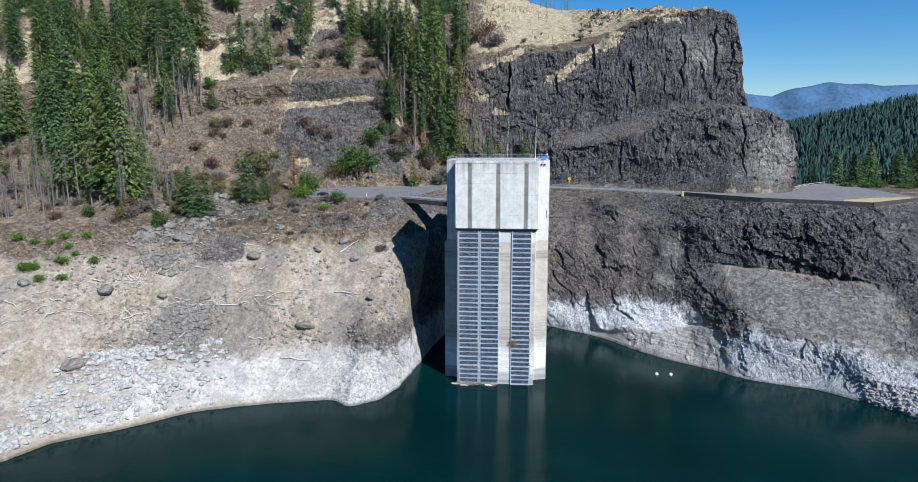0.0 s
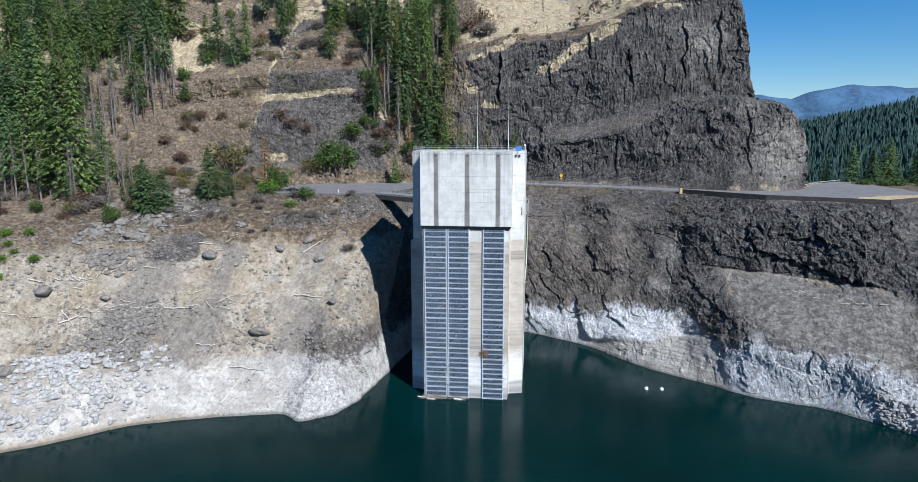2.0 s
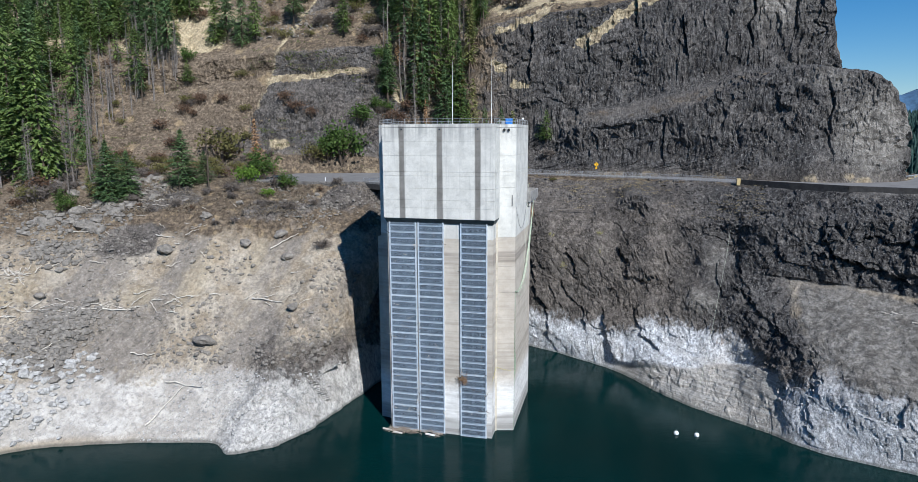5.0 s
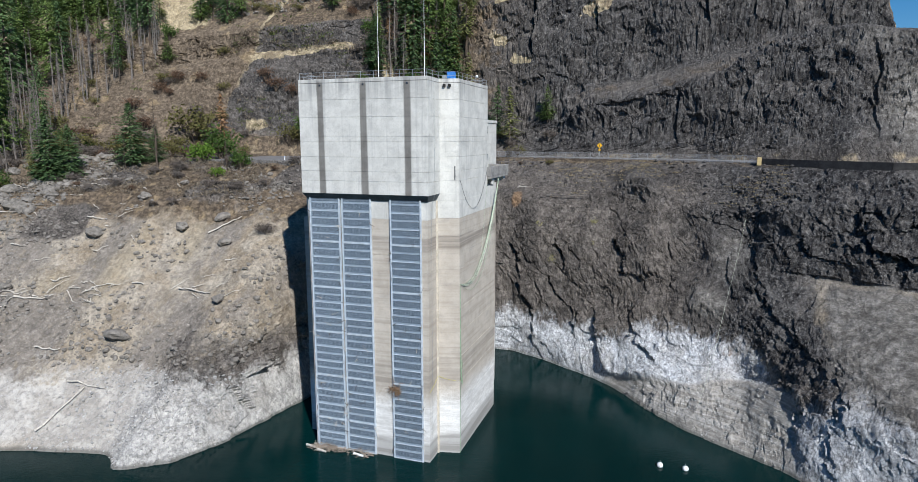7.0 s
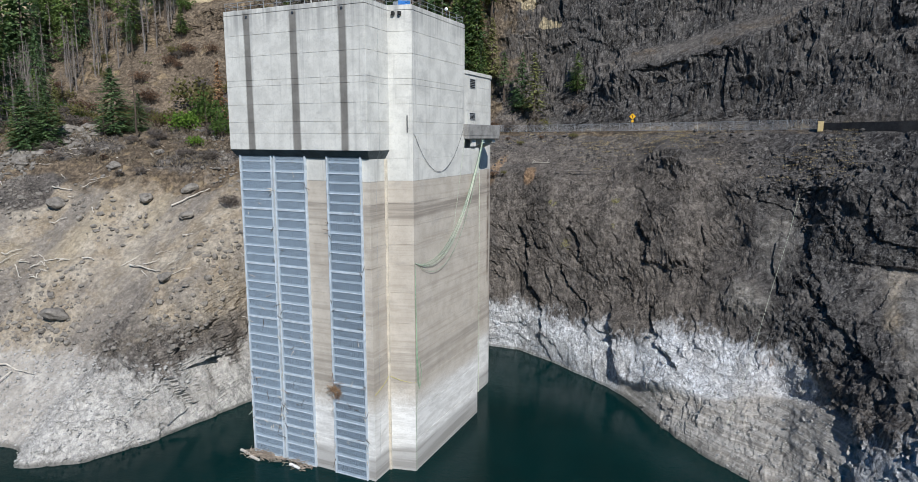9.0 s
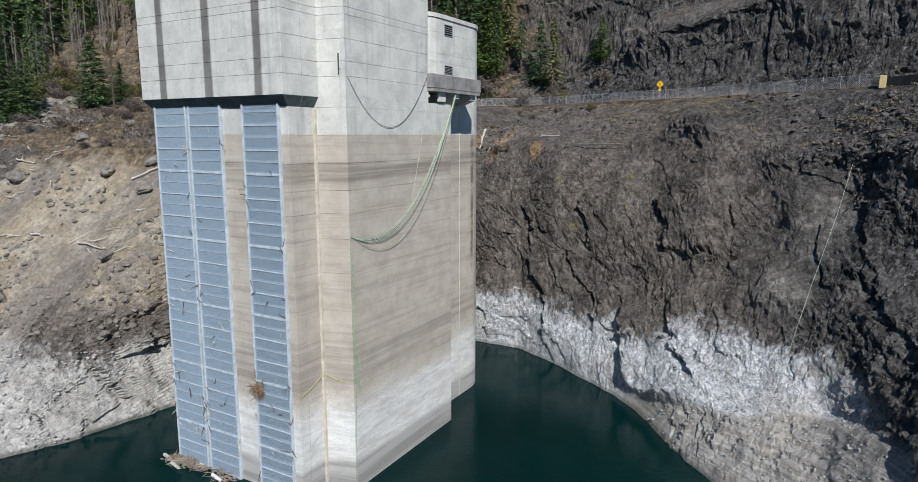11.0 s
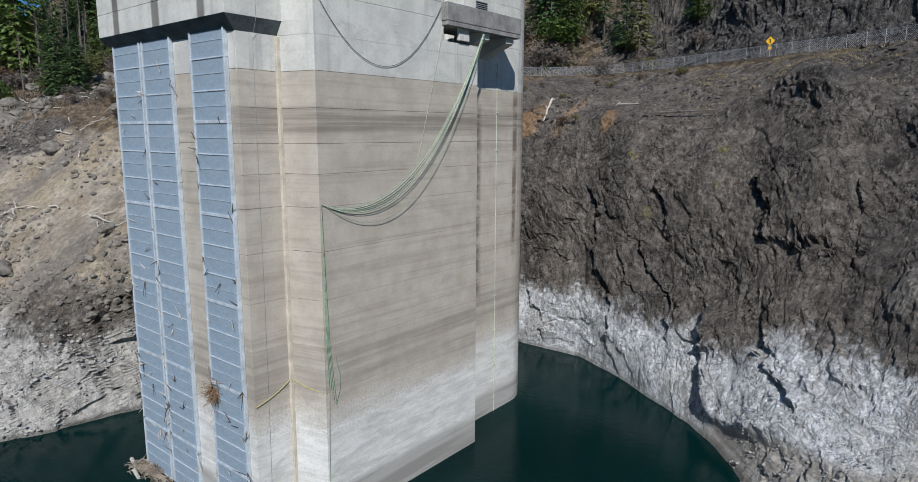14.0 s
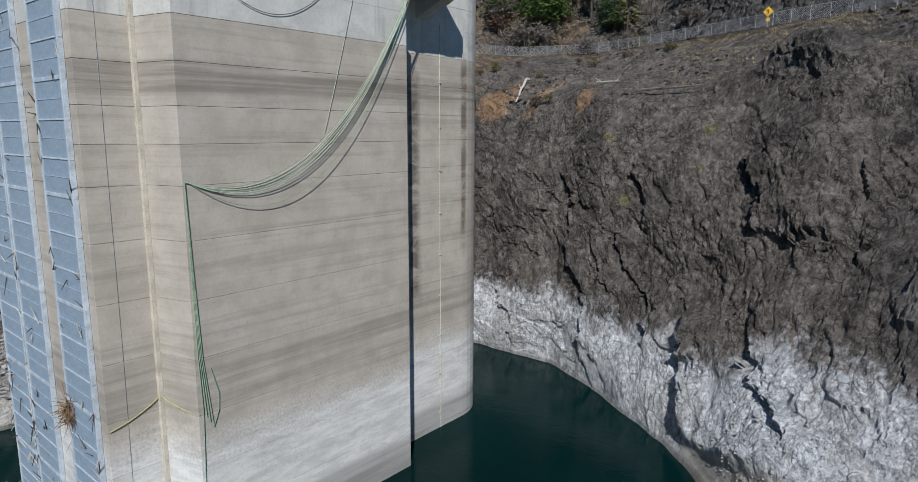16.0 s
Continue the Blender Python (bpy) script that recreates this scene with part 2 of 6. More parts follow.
    rock = n.mix(n.ramp(pits, 0.54, 0.58, 0, 0.35), rock, (0.27, 0.245, 0.22))
    rock = n.mix(n.ramp(n.math("MULTIPLY", n.attr("ochre"), n.math("ADD", columns, 0.3)), 0.3, 0.6, 0, 0.75), rock, (0.30, 0.19, 0.105))
    rock = n.mix(n.ramp(n.math("MULTIPLY", n.attr("moss"), n.math("ADD", n.ramp(n.noise(p, 1.2, 5, 0.7), 0.42, 0.6), 0.15)), 0.4, 0.75, 0, 0.7), rock, (0.20, 0.185, 0.07))
    wide_tone = n.noise(n.scaled(p, 1, 1, 0.6), 0.09, 5, 0.6)
    rock = n.mix(n.ramp(wide_tone, 0.36, 0.47, 0.5, 0), rock, n.mix(0.55, rock, (0.03, 0.03, 0.031)))
    rock = n.mix(n.ramp(wide_tone, 0.53, 0.64, 0, 0.5), rock, n.mix(0.35, rock, (0.28, 0.245, 0.21)))
    tall = n.noise(n.scaled(p, 0.8, 0.8, 0.07), 1.0, 7, 0.7)
    sooty = n.mix(n.ramp(tall, 0.43, 0.53), (0.020, 0.020, 0.022), (0.078, 0.076, 0.075))
    sooty = n.mix(n.math("MULTIPLY", joint, 0.85), sooty, (0.012, 0.012, 0.013))
    sooty = n.mix(n.ramp(pits, 0.54, 0.58, 0, 0.7), sooty, (0.22, 0.215, 0.205))
    sooty = n.mix(n.ramp(n.noise(n.scaled(p, 0.25, 0.25, 0.07), 1.0, 6, 0.7), 0.53, 0.66, 0, 0.45), sooty, (0.155, 0.149, 0.142))
    sooty = n.mix(n.ramp(small, 0.54, 0.64, 0, 0.7), sooty, (0.135, 0.128, 0.122))
    sooty = n.mix(n.ramp(mid, 0.55, 0.64, 0, 0.7), sooty, (0.14, 0.13, 0.12))
    rock = n.mix(n.math("MULTIPLY", n.attr("dark"), 0.85), rock, sooty)
    # pale rock tone, which also paints the debris ledge as sunlit
    patina_sunlit = n.mix(n.ramp(n.noise(n.scaled(p, 0.5, 0.5, 1.1), 0.8, 7, 0.7), 0.4, 0.6), (0.15, 0.138, 0.122), (0.25, 0.235, 0.212))
    rock = n.mix(n.ramp(n.math("MULTIPLY", n.attr("pale"), n.math("ADD", mid, 0.5)), 0.15, 0.7, 0, 0.85), rock, patina_sunlit)
    c = n.mix(n.ramp(n.math("ADD", n.attr("basalt"), n.math("MULTIPLY", n.math("SUBTRACT", mid, 0.5), 0.9)), 0.35, 0.65), dirt, rock)
    # dry grass
    straw = n.mix(n.ramp(small, 0.35, 0.65), (0.30, 0.245, 0.155), (0.42, 0.355, 0.24))
    straw = n.mix(n.ramp(mid, 0.52, 0.66, 0, 0.8), straw, (0.211, 0.168, 0.117))
    straw = n.mix(n.ramp(grit, 0.6, 0.75, 0, 0.5), straw, (0.156, 0.125, 0.086))
    c = n.mix(n.ramp(n.math("ADD", n.attr("grass"), n.math("MULTIPLY", n.math("SUBTRACT", mid, 0.5), 1.3)), 0.42, 0.6), c, straw)
    # forest floor
    litter = n.mix(n.ramp(small, 0.35, 0.65), (0.085, 0.066, 0.048), (0.20, 0.158, 0.115))
    litter = n.mix(n.ramp(grit, 0.58, 0.72, 0, 0.45), litter, (0.24, 0.205, 0.165))
    litter = n.mix(n.ramp(n.noise(p, 0.12, 5, 0.6), 0.55, 0.65, 0, 0.7), litter, (0.27, 0.205, 0.125))
    c = n.mix(n.ramp(n.math("ADD", n.attr("woods"), n.math("MULTIPLY", n.math("SUBTRACT", mid, 0.5), 1.2)), 0.4, 0.6), c, litter)
    # bleached drawdown band
    lime = n.mix(n.ramp(mid, 0.38, 0.62), (0.385, 0.36, 0.322), (0.53, 0.505, 0.462))
    lime = n.mix(n.ramp(small, 0.5, 0.62, 0, 0.6), lime, (0.215, 0.205, 0.19))
    lime = n.mix(n.ramp(n.noise(p, 1.8, 6, 0.75), 0.54, 0.64, 0, 0.7), lime, (0.50, 0.495, 0.485))
    lime = n.mix(n.ramp(columns, 0.33, 0.45, 0.45, 0), lime, (0.187, 0.183, 0.183))
    lime = n.mix(n.ramp(grit, 0.6, 0.76, 0, 0.5), lime, (0.281, 0.265, 0.250))
    lime = n.mix(n.math("MULTIPLY", n.attr("basalt"), n.ramp(mid, 0.35, 0.55, 0.5, 0.95)), lime, n.mix(n.ramp(n.split(p)[0], -36, -24), n.mix(n.ramp(columns, 0.4, 0.5), (0.47, 0.455, 0.425), (0.60, 0.585, 0.55)), n.mix(n.ramp(columns, 0.4, 0.5), (0.49, 0.515, 0.54), (0.69, 0.71, 0.735))))
    lime = n.mix(n.math("MULTIPLY", joint, n.math("MULTIPLY", n.attr("basalt"), 0.5)), lime, (0.10, 0.10, 0.10))
    lime = n.mix(n.math("MULTIPLY", n.attr("basalt"), n.ramp(pits, 0.44, 0.52, 0.55, 0)), lime, (0.20, 0.20, 0.20))
    edge = n.math("ADD", n.math("SUBTRACT", z, n.attr("raised")), n.math("ADD", n.math("MULTIPLY", n.math("SUBTRACT", mid, 0.5), 14.0), n.math("MULTIPLY", n.math("SUBTRACT", columns, 0.5), 9.0)))
    limed = n.math("MULTIPLY", n.ramp(edge, 9.2, 12.6, 1, 0), n.attr("bleach"))
    c = n.mix(limed, c, lime)
    # gravel shelf with faint old waterlines
    bed = n.mix(n.ramp(n.noise(n.scaled(p, 0.06, 0.06, 2.4), 1.0, 5, 0.7), 0.42, 0.58), (0.20, 0.187, 0.165), (0.33, 0.318, 0.295))
    c = n.mix(n.math("MULTIPLY", n.attr("shelf"), n.ramp(mid, 0.3, 0.5, 0.5, 0.9)), c, n.mix(n.ramp(pits, 0.52, 0.62, 0, 0.7), bed, (0.45, 0.44, 0.42)))
    # tan silt just above the waterline, then the wet foot
    c = n.mix(n.math("MULTIPLY", n.ramp(z, 0.6, 2.0, 0.7, 0), n.ramp(n.split(p)[0], -60, -90)), c, (0.27, 0.215, 0.145))
    c = n.mix(n.ramp(z, 0.25, 0.8, 0.65, 0), c, (0.078, 0.074, 0.062))
    # fine broken grain
    speck = n.noise(n.scaled(p, 1, 1, 0.75), 0.95, 4, 0.9)
    chips = n.noise(n.scaled(p, 0.9, 0.9, 0.6), 0.42, 5, 0.75, 0.4)
    grain = n.math("MULTIPLY", n.ramp(speck, 0.38, 0.62, 0.38, 1.42), n.ramp(chips, 0.38, 0.6, 0.72, 1.25))
    weight_ = n.math("MULTIPLY", n.math("ADD", n.math("MULTIPLY", n.attr("basalt"), 0.2), 0.38), n.math("SUBTRACT", 1.0, n.math("MULTIPLY", limed, 0.5)))
    grain = n.math("ADD", 1.0, n.math("MULTIPLY", weight_, n.math("SUBTRACT", grain, 1.0)))
    tone = n.t.nodes.new("ShaderNodeVectorMath")
    tone.operation = "SCALE"
    n.put(tone.inputs[0], c)
    n.put(tone.inputs["Scale"], grain)
    c = tone.outputs[0]
    n.colour(c)
    bent = n.t.nodes.new("ShaderNodeVectorMath")
    bent.operation = "ADD"
    n.put(bent.inputs[0], n.scaled(p, 1, 1, 0.5))
    n.put(bent.inputs[1], n.scaled(n.node("ShaderNodeTexNoise", Vector=p, Scale=0.5, Detail=2.0).outputs["Color"], 0.5, 0.5, 0.5))
    broken = n.math("ADD", n.facets(bent.outputs[0], 1.0), n.math("MULTIPLY", n.facets(bent.outputs[0], 2.8), 1.2))
    h = n.math("ADD", n.math("MULTIPLY", small, 0.10), n.math("MULTIPLY", pits, n.math("ADD", n.math("MULTIPLY", n.attr("basalt"), 0.12), 0.22)))
    h = n.math("ADD", h, n.math("MULTIPLY", broken, n.math("ADD", n.math("MULTIPLY", n.attr("basalt"), 0.06), 0.09)))
    h = n.math("SUBTRACT", h, n.math("MULTIPLY", crack, n.math("MULTIPLY", n.attr("basalt"), 0.12)))
    return n.bump(h, 1.0, 1.0).m


def water_material():
    n = Nodes("reservoir_water", 0.08, 0, 0.16)
    p = n.pos()
    big = n.noise(n.scaled(p, 1, 1, 0), 0.02, 4)
    n.colour(n.mix(n.ramp(big, 0.3, 0.7), (0.0008, 0.0118, 0.0117), (0.0013, 0.0185, 0.0182)))
    h = n.math("ADD", n.noise(n.scaled(p, 1, 1.6, 0), 1.1, 4, 0.6), n.math("MULTIPLY", n.noise(p, 0.25, 2), 1.2))
    n.b.inputs["IOR"].default_value = 1.33
    return n.bump(h, 0.25, 0.12).m


CONCRETE = concrete_material()
GROUND = ground_material()
WATER = water_material()
RACK_STEEL = plain("galvanised_steel", (0.46, 0.515, 0.565), 0.6, 0.1, 1.2, 0.25)
RACK_BAR = plain("rack_bars", (0.30, 0.385, 0.475), 0.55, 0.0, 0.35, 0.16)
# darkness of unlit openings as a flat colour
RACK_DARK = plain("painted_void_shade", (0.03, 0.04, 0.055), 0.8, 0, 1.0, 0.3)
STEEL = plain("grey_steel", (0.36, 0.38, 0.39), 0.5, 0.5, 4.0, 0.2)
ASPHALT = plain("asphalt", (0.17, 0.165, 0.16), 0.92, 0, 0.25, 0.2, 0.2)
DARK_STONE = plain("dark_stone", (0.05, 0.047, 0.045), 0.95, 0, 0.7, 0.35, 0.5)
BARK = plain("grey_bark", (0.085, 0.066, 0.05), 0.95, 0, 1.5, 0.35, 0.5)
SNAG = plain("bleached_snag", (0.165, 0.146, 0.13), 0.95, 0, 1.5, 0.4)
DRIFT = plain("bleached_driftwood", (0.50, 0.46, 0.40), 0.9, 0, 2.0, 0.3)


# ---- mesh helpers ----
def mesh_of(name, verts, faces, material, smooth=False):
    me = bpy.data.meshes.new(name)
    me.from_pydata(verts, [], faces)
    me.materials.append(material)
    if smooth:
        me.polygons.foreach_set("use_smooth", [True] * len(me.polygons))
    me.update()
    return me


def part(name, bm, material, parent, label=""):
    me = bpy.data.meshes.new(name)
    bm.to_mesh(me)
    bm.free()
    me.materials.append(material)
    ob = new(name, me)
    if parent is not None:
        ob.parent = parent
    if label:
        tagged(ob, label)
    return ob


def box(bm, x0, x1, y0, y1, z0, z1, bevel=0.0):
    r = bmesh.ops.create_cube(bm, size=1)
    vs = r["verts"]
    for v in vs:
        v.co = (x0 + (v.co.x + 0.5) * (x1 - x0), y0 + (v.co.y + 0.5) * (y1 - y0), z0 + (v.co.z + 0.5) * (z1 - z0))
    if bevel:
        es = {e for v in vs for e in v.link_edges}
        bmesh.ops.bevel(bm, geom=list(es), offset=bevel, segments=1, affect="EDGES")
    return vs


def prism(bm, outline, z0, z1, bevel=0.0):
    """An upright prism over a plan outline given anticlockwise."""
    lo = [bm.verts.new((x, y, z0)) for x, y in outline]
    hi = [bm.verts.new((x, y, z1)) for x, y in outline]
    n = len(outline)
    bm.faces.new(hi)
    bm.faces.new(lo[::-1])
    for i in range(n):
        bm.faces.new((lo[i], lo[(i + 1) % n], hi[(i + 1) % n], hi[i]))
    if bevel:
        bmesh.ops.bevel(bm, geom=[e for e in bm.edges if all(v in lo or v in hi for v in e.verts)], offset=bevel, segments=1, affect="EDGES")


def tube(bm, a, b, r0, r1=None, sides=6):
    """A straight tapered rod from a to b."""
    a, b = Vector(a), Vector(b)
    r1 = r0 if r1 is None else r1
    q = (b - a).to_track_quat("Z", "Y")
    rings = []
    for c, r in ((a, r0), (b, r1)):
        rings.append([bm.verts.new(c + q @ Vector((r * math.cos(2 * math.pi * i / sides), r * math.sin(2 * math.pi * i / sides), 0))) for i in range(sides)])
    for i in range(sides):
        j = (i + 1) % sides
        bm.faces.new((rings[0][i], rings[0][j], rings[1][j], rings[1][i]))
    bm.faces.new(rings[0][::-1])
    bm.faces.new(rings[1])


def cord(bm, pts, r, sides=5, end=None):
    """One continuous round line through the points, tapering to end."""
    pts = [Vector(p) for p in pts]
    end = r if end is None else end
    rings = []
    for k, p in enumerate(pts):
        d = (pts[min(k + 1, len(pts) - 1)] - pts[max(k - 1, 0)]).normalized()
        side = d.cross(Vector((0.31, 0.2, 0.93)) if abs(d.z) < 0.9 else Vector((1, 0.1, 0))).normalized()
        up = side.cross(d)
        q = r + (end - r) * k / (len(pts) - 1)
        rings.append([bm.verts.new(p + side * q * math.cos(6.2832 * i / sides) + up * q * math.sin(6.2832 * i / sides)) for i in range(sides)])
    for a, b in zip(rings[:-1], rings[1:]):
        for i in range(sides):
            j = (i + 1) % sides
            bm.faces.new((a[i], a[j], b[j], b[i]))
    bm.faces.new(rings[0][::-1])
    bm.faces.new(rings[-1])


def empty(name, x, y, z, label, category, group="", kind=""):
    ob = new(name)
    ob.location = (x, y, z)
    return tagged(ob, label, category, group, kind)


# ---- noise on arrays ----
def hash3(i, j, k, seed):
    h = (i * 374761393 + j * 668265263 + k * 2147483647 + seed * 974634777) & 0xFFFFFFFF
    h = ((h ^ (h >> 13)) * 1274126177) & 0xFFFFFFFF
    h = h ^ (h >> 16)
    return (h & 0xFFFFFF) / float(0xFFFFFF)


def value_noise(P, seed=0):
    q = np.floor(P).astype(np.int64)
    f = P - q
    f = f * f * (3 - 2 * f)
    out = 0
    for di in (0, 1):
        for dj in (0, 1):
            for dk in (0, 1):
                w = (f[:, 0] if di else 1 - f[:, 0]) * (f[:, 1] if dj else 1 - f[:, 1]) * (f[:, 2] if dk else 1 - f[:, 2])
                out = out + w * hash3(q[:, 0] + di, q[:, 1] + dj, q[:, 2] + dk, seed)
    return out * 2 - 1


def fbm(P, octaves=4, seed=0, gain=0.5):
    out, a = 0, 1.0
    for o in range(octaves):
        out = out + a * value_noise(P * 2.03 ** o + 17.3 * o, seed + o)
        a *= gain
    return out


def ridged(P, octaves=3, seed=0):
    out, a = 0, 1.0
    for o in range(octaves):
        out = out + a * (1 - 2 * np.abs(value_noise(P * 2.1 ** o + 9.1 * o, seed + o)))
        a *= 0.5
    return out


def facets(P, seed, tilt, step):
    """A broken rock face: each cell a plane of its own tilt and depth."""
    q = np.floor(P).astype(np.int64)
    d1 = np.full(len(P), 9.0)
    out = np.zeros(len(P))
    for di in (-1, 0, 1):
        for dj in (-1, 0, 1):
            for dk in (-1, 0, 1):
                c = q + (di, dj, dk)
                h = [hash3(c[:, 0], c[:, 1], c[:, 2], seed + s) for s in range(1, 8)]
                o = [P[:, a] - (c[:, a] + 0.1 + 0.8 * h[a]) for a in range(3)]
                d = o[0] ** 2 + o[1] ** 2 + o[2] ** 2
                near = d < d1
                v = step * (h[3] * 2 - 1) + tilt * sum(o[a] * (h[4 + a] * 2 - 1) for a in range(3))
                out = np.where(near, v, out)
                d1 = np.where(near, d, d1)
    return out

# ---- the hillside: contour lines as (x, y, z) knots, swept into one sheet ----
SHORE = [(-300, 70, 0), (-160, 105, 0), (-123, 130, 0), (-119, 140, 0), (-105.5, 149, 0), (-91, 162, 0), (-73, 168.7, 0), (-54, 173.4, 0), (-48.6, 168.5, 0), (-40, 175, 0), (-35, 188, 0), (-33.8, 200, 0), (-33, 212, 0), (-28, 238, 0), (-20, 252, 0), (-12, 256.5, 0), (4, 257, 0), (17, 250, 0), (30, 241, 0), (41, 227, 0), (50, 218, 0), (62, 210, 0), (75, 200, 0), (92, 194, 0), (110, 177, 0), (140, 160, 0), (220, 120, 0)]
BLEACHED = [(-300, 95, 12), (-160, 130, 12), (-125, 159, 12), (-107, 167, 12), (-91, 176, 12), (-69, 185, 12), (-54, 188, 12), (-48, 184, 12), (-40, 189, 12), (-36.5, 197, 12), (-34.8, 214, 12), (-30, 239, 12), (-20, 254, 12), (-12, 258, 12), (4, 258.3, 12), (18, 252, 12), (30, 246, 12), (41, 238, 11), (50, 231, 9), (60, 229, 10), (68, 214, 12), (74, 207, 14), (82, 201.5, 16), (92, 198.5, 16), (101, 193, 14), (110, 191, 12), (140, 178, 12), (220, 140, 12)]
MIDDLE = [(-300, 140, 30), (-144, 172, 30), (-121, 185, 30), (-91, 200, 30), (-75, 203, 30), (-62, 207, 30), (-53, 208, 30), (-46, 207, 30), (-40, 211, 30), (-37, 222, 30), (-31, 243, 30), (-20, 257, 30), (-12, 261, 30), (4, 260.5, 30), (10, 258, 30), (16.5, 258.5, 30), (32, 253.5, 30), (40, 248.5, 30), (50, 250, 30), (64, 240, 30), (90, 228, 30), (110, 214, 30), (140, 200, 30), (220, 165, 30)]
BROW = [(-300, 185, 50), (-144, 195, 45), (-121, 208, 45), (-91, 219, 45), (-70, 223, 45), (-62, 225, 45), (-50, 231, 46), (-43, 237, 47), (-37, 246, 46), (-29, 256, 44), (-20, 264, 42), (-12, 270, 41.5), (4, 268, 42), (15, 265, 41), (20, 267, 42.5), (34.5, 262, 47), (45, 257, 44), (53, 252, 42), (64.6, 244, 43), (85, 234, 45), (110, 223, 47), (140, 226, 48), (220, 195, 48)]
ROAD_FRONT = [(-300, 215, 60), (-144, 226, 56), (-121, 233, 54), (-78, 241, 52.8), (-60, 239, 52.8), (-45, 243, 52.8), (-39, 256, 52.8), (-34, 280, 52.8), (-28, 293, 52.8), (-14, 298, 52.8), (-1, 294, 52.8), (23, 284, 52.8), (40, 277, 52.8), (64, 261, 52.8), (76, 250, 52.8), (87, 241, 52.8), (104, 233, 52.8), (119, 228, 52.8), (143, 244, 52.8), (220, 215, 52.8)]
ROAD_BACK = [(-300, 235, 68), (-144, 262, 60), (-121, 272, 56), (-87, 283, 52.8), (-67, 290, 52.8), (-45, 297, 52.8), (-28, 303, 52.8), (0, 304, 52.8), (22, 296, 52.8), (50, 288, 52.8), (66, 279, 52.8), (86, 269, 52.8), (100, 271, 52.8), (109, 276, 52.8), (116, 284, 52.8), (127, 306, 52.8), (150, 330, 52.8), (220, 330, 52.8)]
LEDGE = [(-300, 260, 82), (-160, 285, 80), (-132, 298, 87), (-100, 303, 89), (-71, 310, 93), (-60, 312, 80), (-35, 315, 66), (-12, 316, 62), (5, 310, 64), (15, 302, 70), (29, 298, 72), (53, 290, 76.5), (72, 287, 84.5), (89, 285, 88), (106, 283, 85), (112, 284, 80), (116, 288, 60), (119, 300, 53), (130, 314, 52), (220, 338, 51)]
LEDGE_BACK = [(-300, 265, 86), (-160, 290, 84), (-132, 301.5, 89.5), (-71, 313, 95), (-55, 317, 84), (-35, 322, 78), (-12, 321, 75), (-3, 319, 78), (10, 316, 76), (30, 313, 79), (52, 308, 84), (75, 308, 89.5), (102, 309, 90), (108, 306, 85), (113, 304, 72), (118, 308, 53), (132, 320, 51), (220, 346, 48)]
CLIFF_TOP = [(-300, 275, 95), (-160, 296, 95), (-132, 305, 99.5), (-71, 317, 104), (-55, 322, 96), (-35, 328, 100), (-26, 326, 110), (-6, 325, 115), (20, 322, 116), (43, 321, 123), (54, 320, 129), (80, 318, 133), (91, 317, 132), (97, 315, 128), (100, 313, 108), (104, 314, 90), (112, 312, 72), (119, 316, 52), (134, 330, 48), (220, 358, 44)]
UPPER = [(-300, 400, 195), (-132, 400, 178), (-60, 410, 168), (0, 420, 158), (28, 420, 152), (51, 362, 142), (66, 340, 137.5), (90, 332, 132), (97, 330, 126), (101, 330, 105), (110, 326, 84), (121, 340, 46), (220, 390, 35)]
FAR = [(-300, 620, 330), (-60, 620, 285), (0, 590, 190), (28, 520, 140), (51, 420, 125), (66, 390, 115), (95, 380, 100), (110, 370, 80), (125, 400, 25), (220, 450, -5)]


def along(line, xs, blur=1.2):
    a = np.array(line, float)
    step = xs[1] - xs[0]
    k = np.exp(-0.5 * (np.arange(-60, 61) * step / blur) ** 2)
    k /= k.sum()
    out = []
    for c in (1, 2):
        v = np.interp(xs, a[:, 0], a[:, c])
        out.append(np.convolve(np.pad(v, 60, mode="edge"), k, "valid"))
    return np.stack([xs, out[0], out[1]], 1)


fine_x = np.arange(-300, 220.01, 0.1)
LINES = [SHORE, BLEACHED, MIDDLE, BROW, ROAD_FRONT, ROAD_BACK, LEDGE, LEDGE_BACK, CLIFF_TOP, UPPER, FAR]
ROWS_BETWEEN = [54, 74, 58, 34, 10, 66, 10, 72, 64, 12]
curves = [along(l, fine_x) for l in LINES]
under = curves[0] + np.array([0, -9.0, -9.0])
# a column every half metre or so of the way along shore, middle and brow
run = np.zeros(len(fine_x) - 1)
for c in curves[:4] + curves[8:9]:
    run += np.linalg.norm(np.diff(c, axis=0), axis=1) / 5
weight = np.interp(fine_x[:-1], [-300, -160, -130, -30, -15, 75, 120, 150, 220], [0.3, 0.4, 1.2, 1.3, 2.4, 2.4, 1.5, 0.6, 0.3])
cum = np.concatenate([[0], np.cumsum(run * weight)])
columns = int(cum[-1] / 0.58)
pick = np.interp(np.linspace(0, cum[-1], columns), cum, np.arange(len(fine_x)))


def take(c):
    return np.stack([np.interp(pick, np.arange(len(fine_x)), c[:, a]) for a in range(3)], 1)


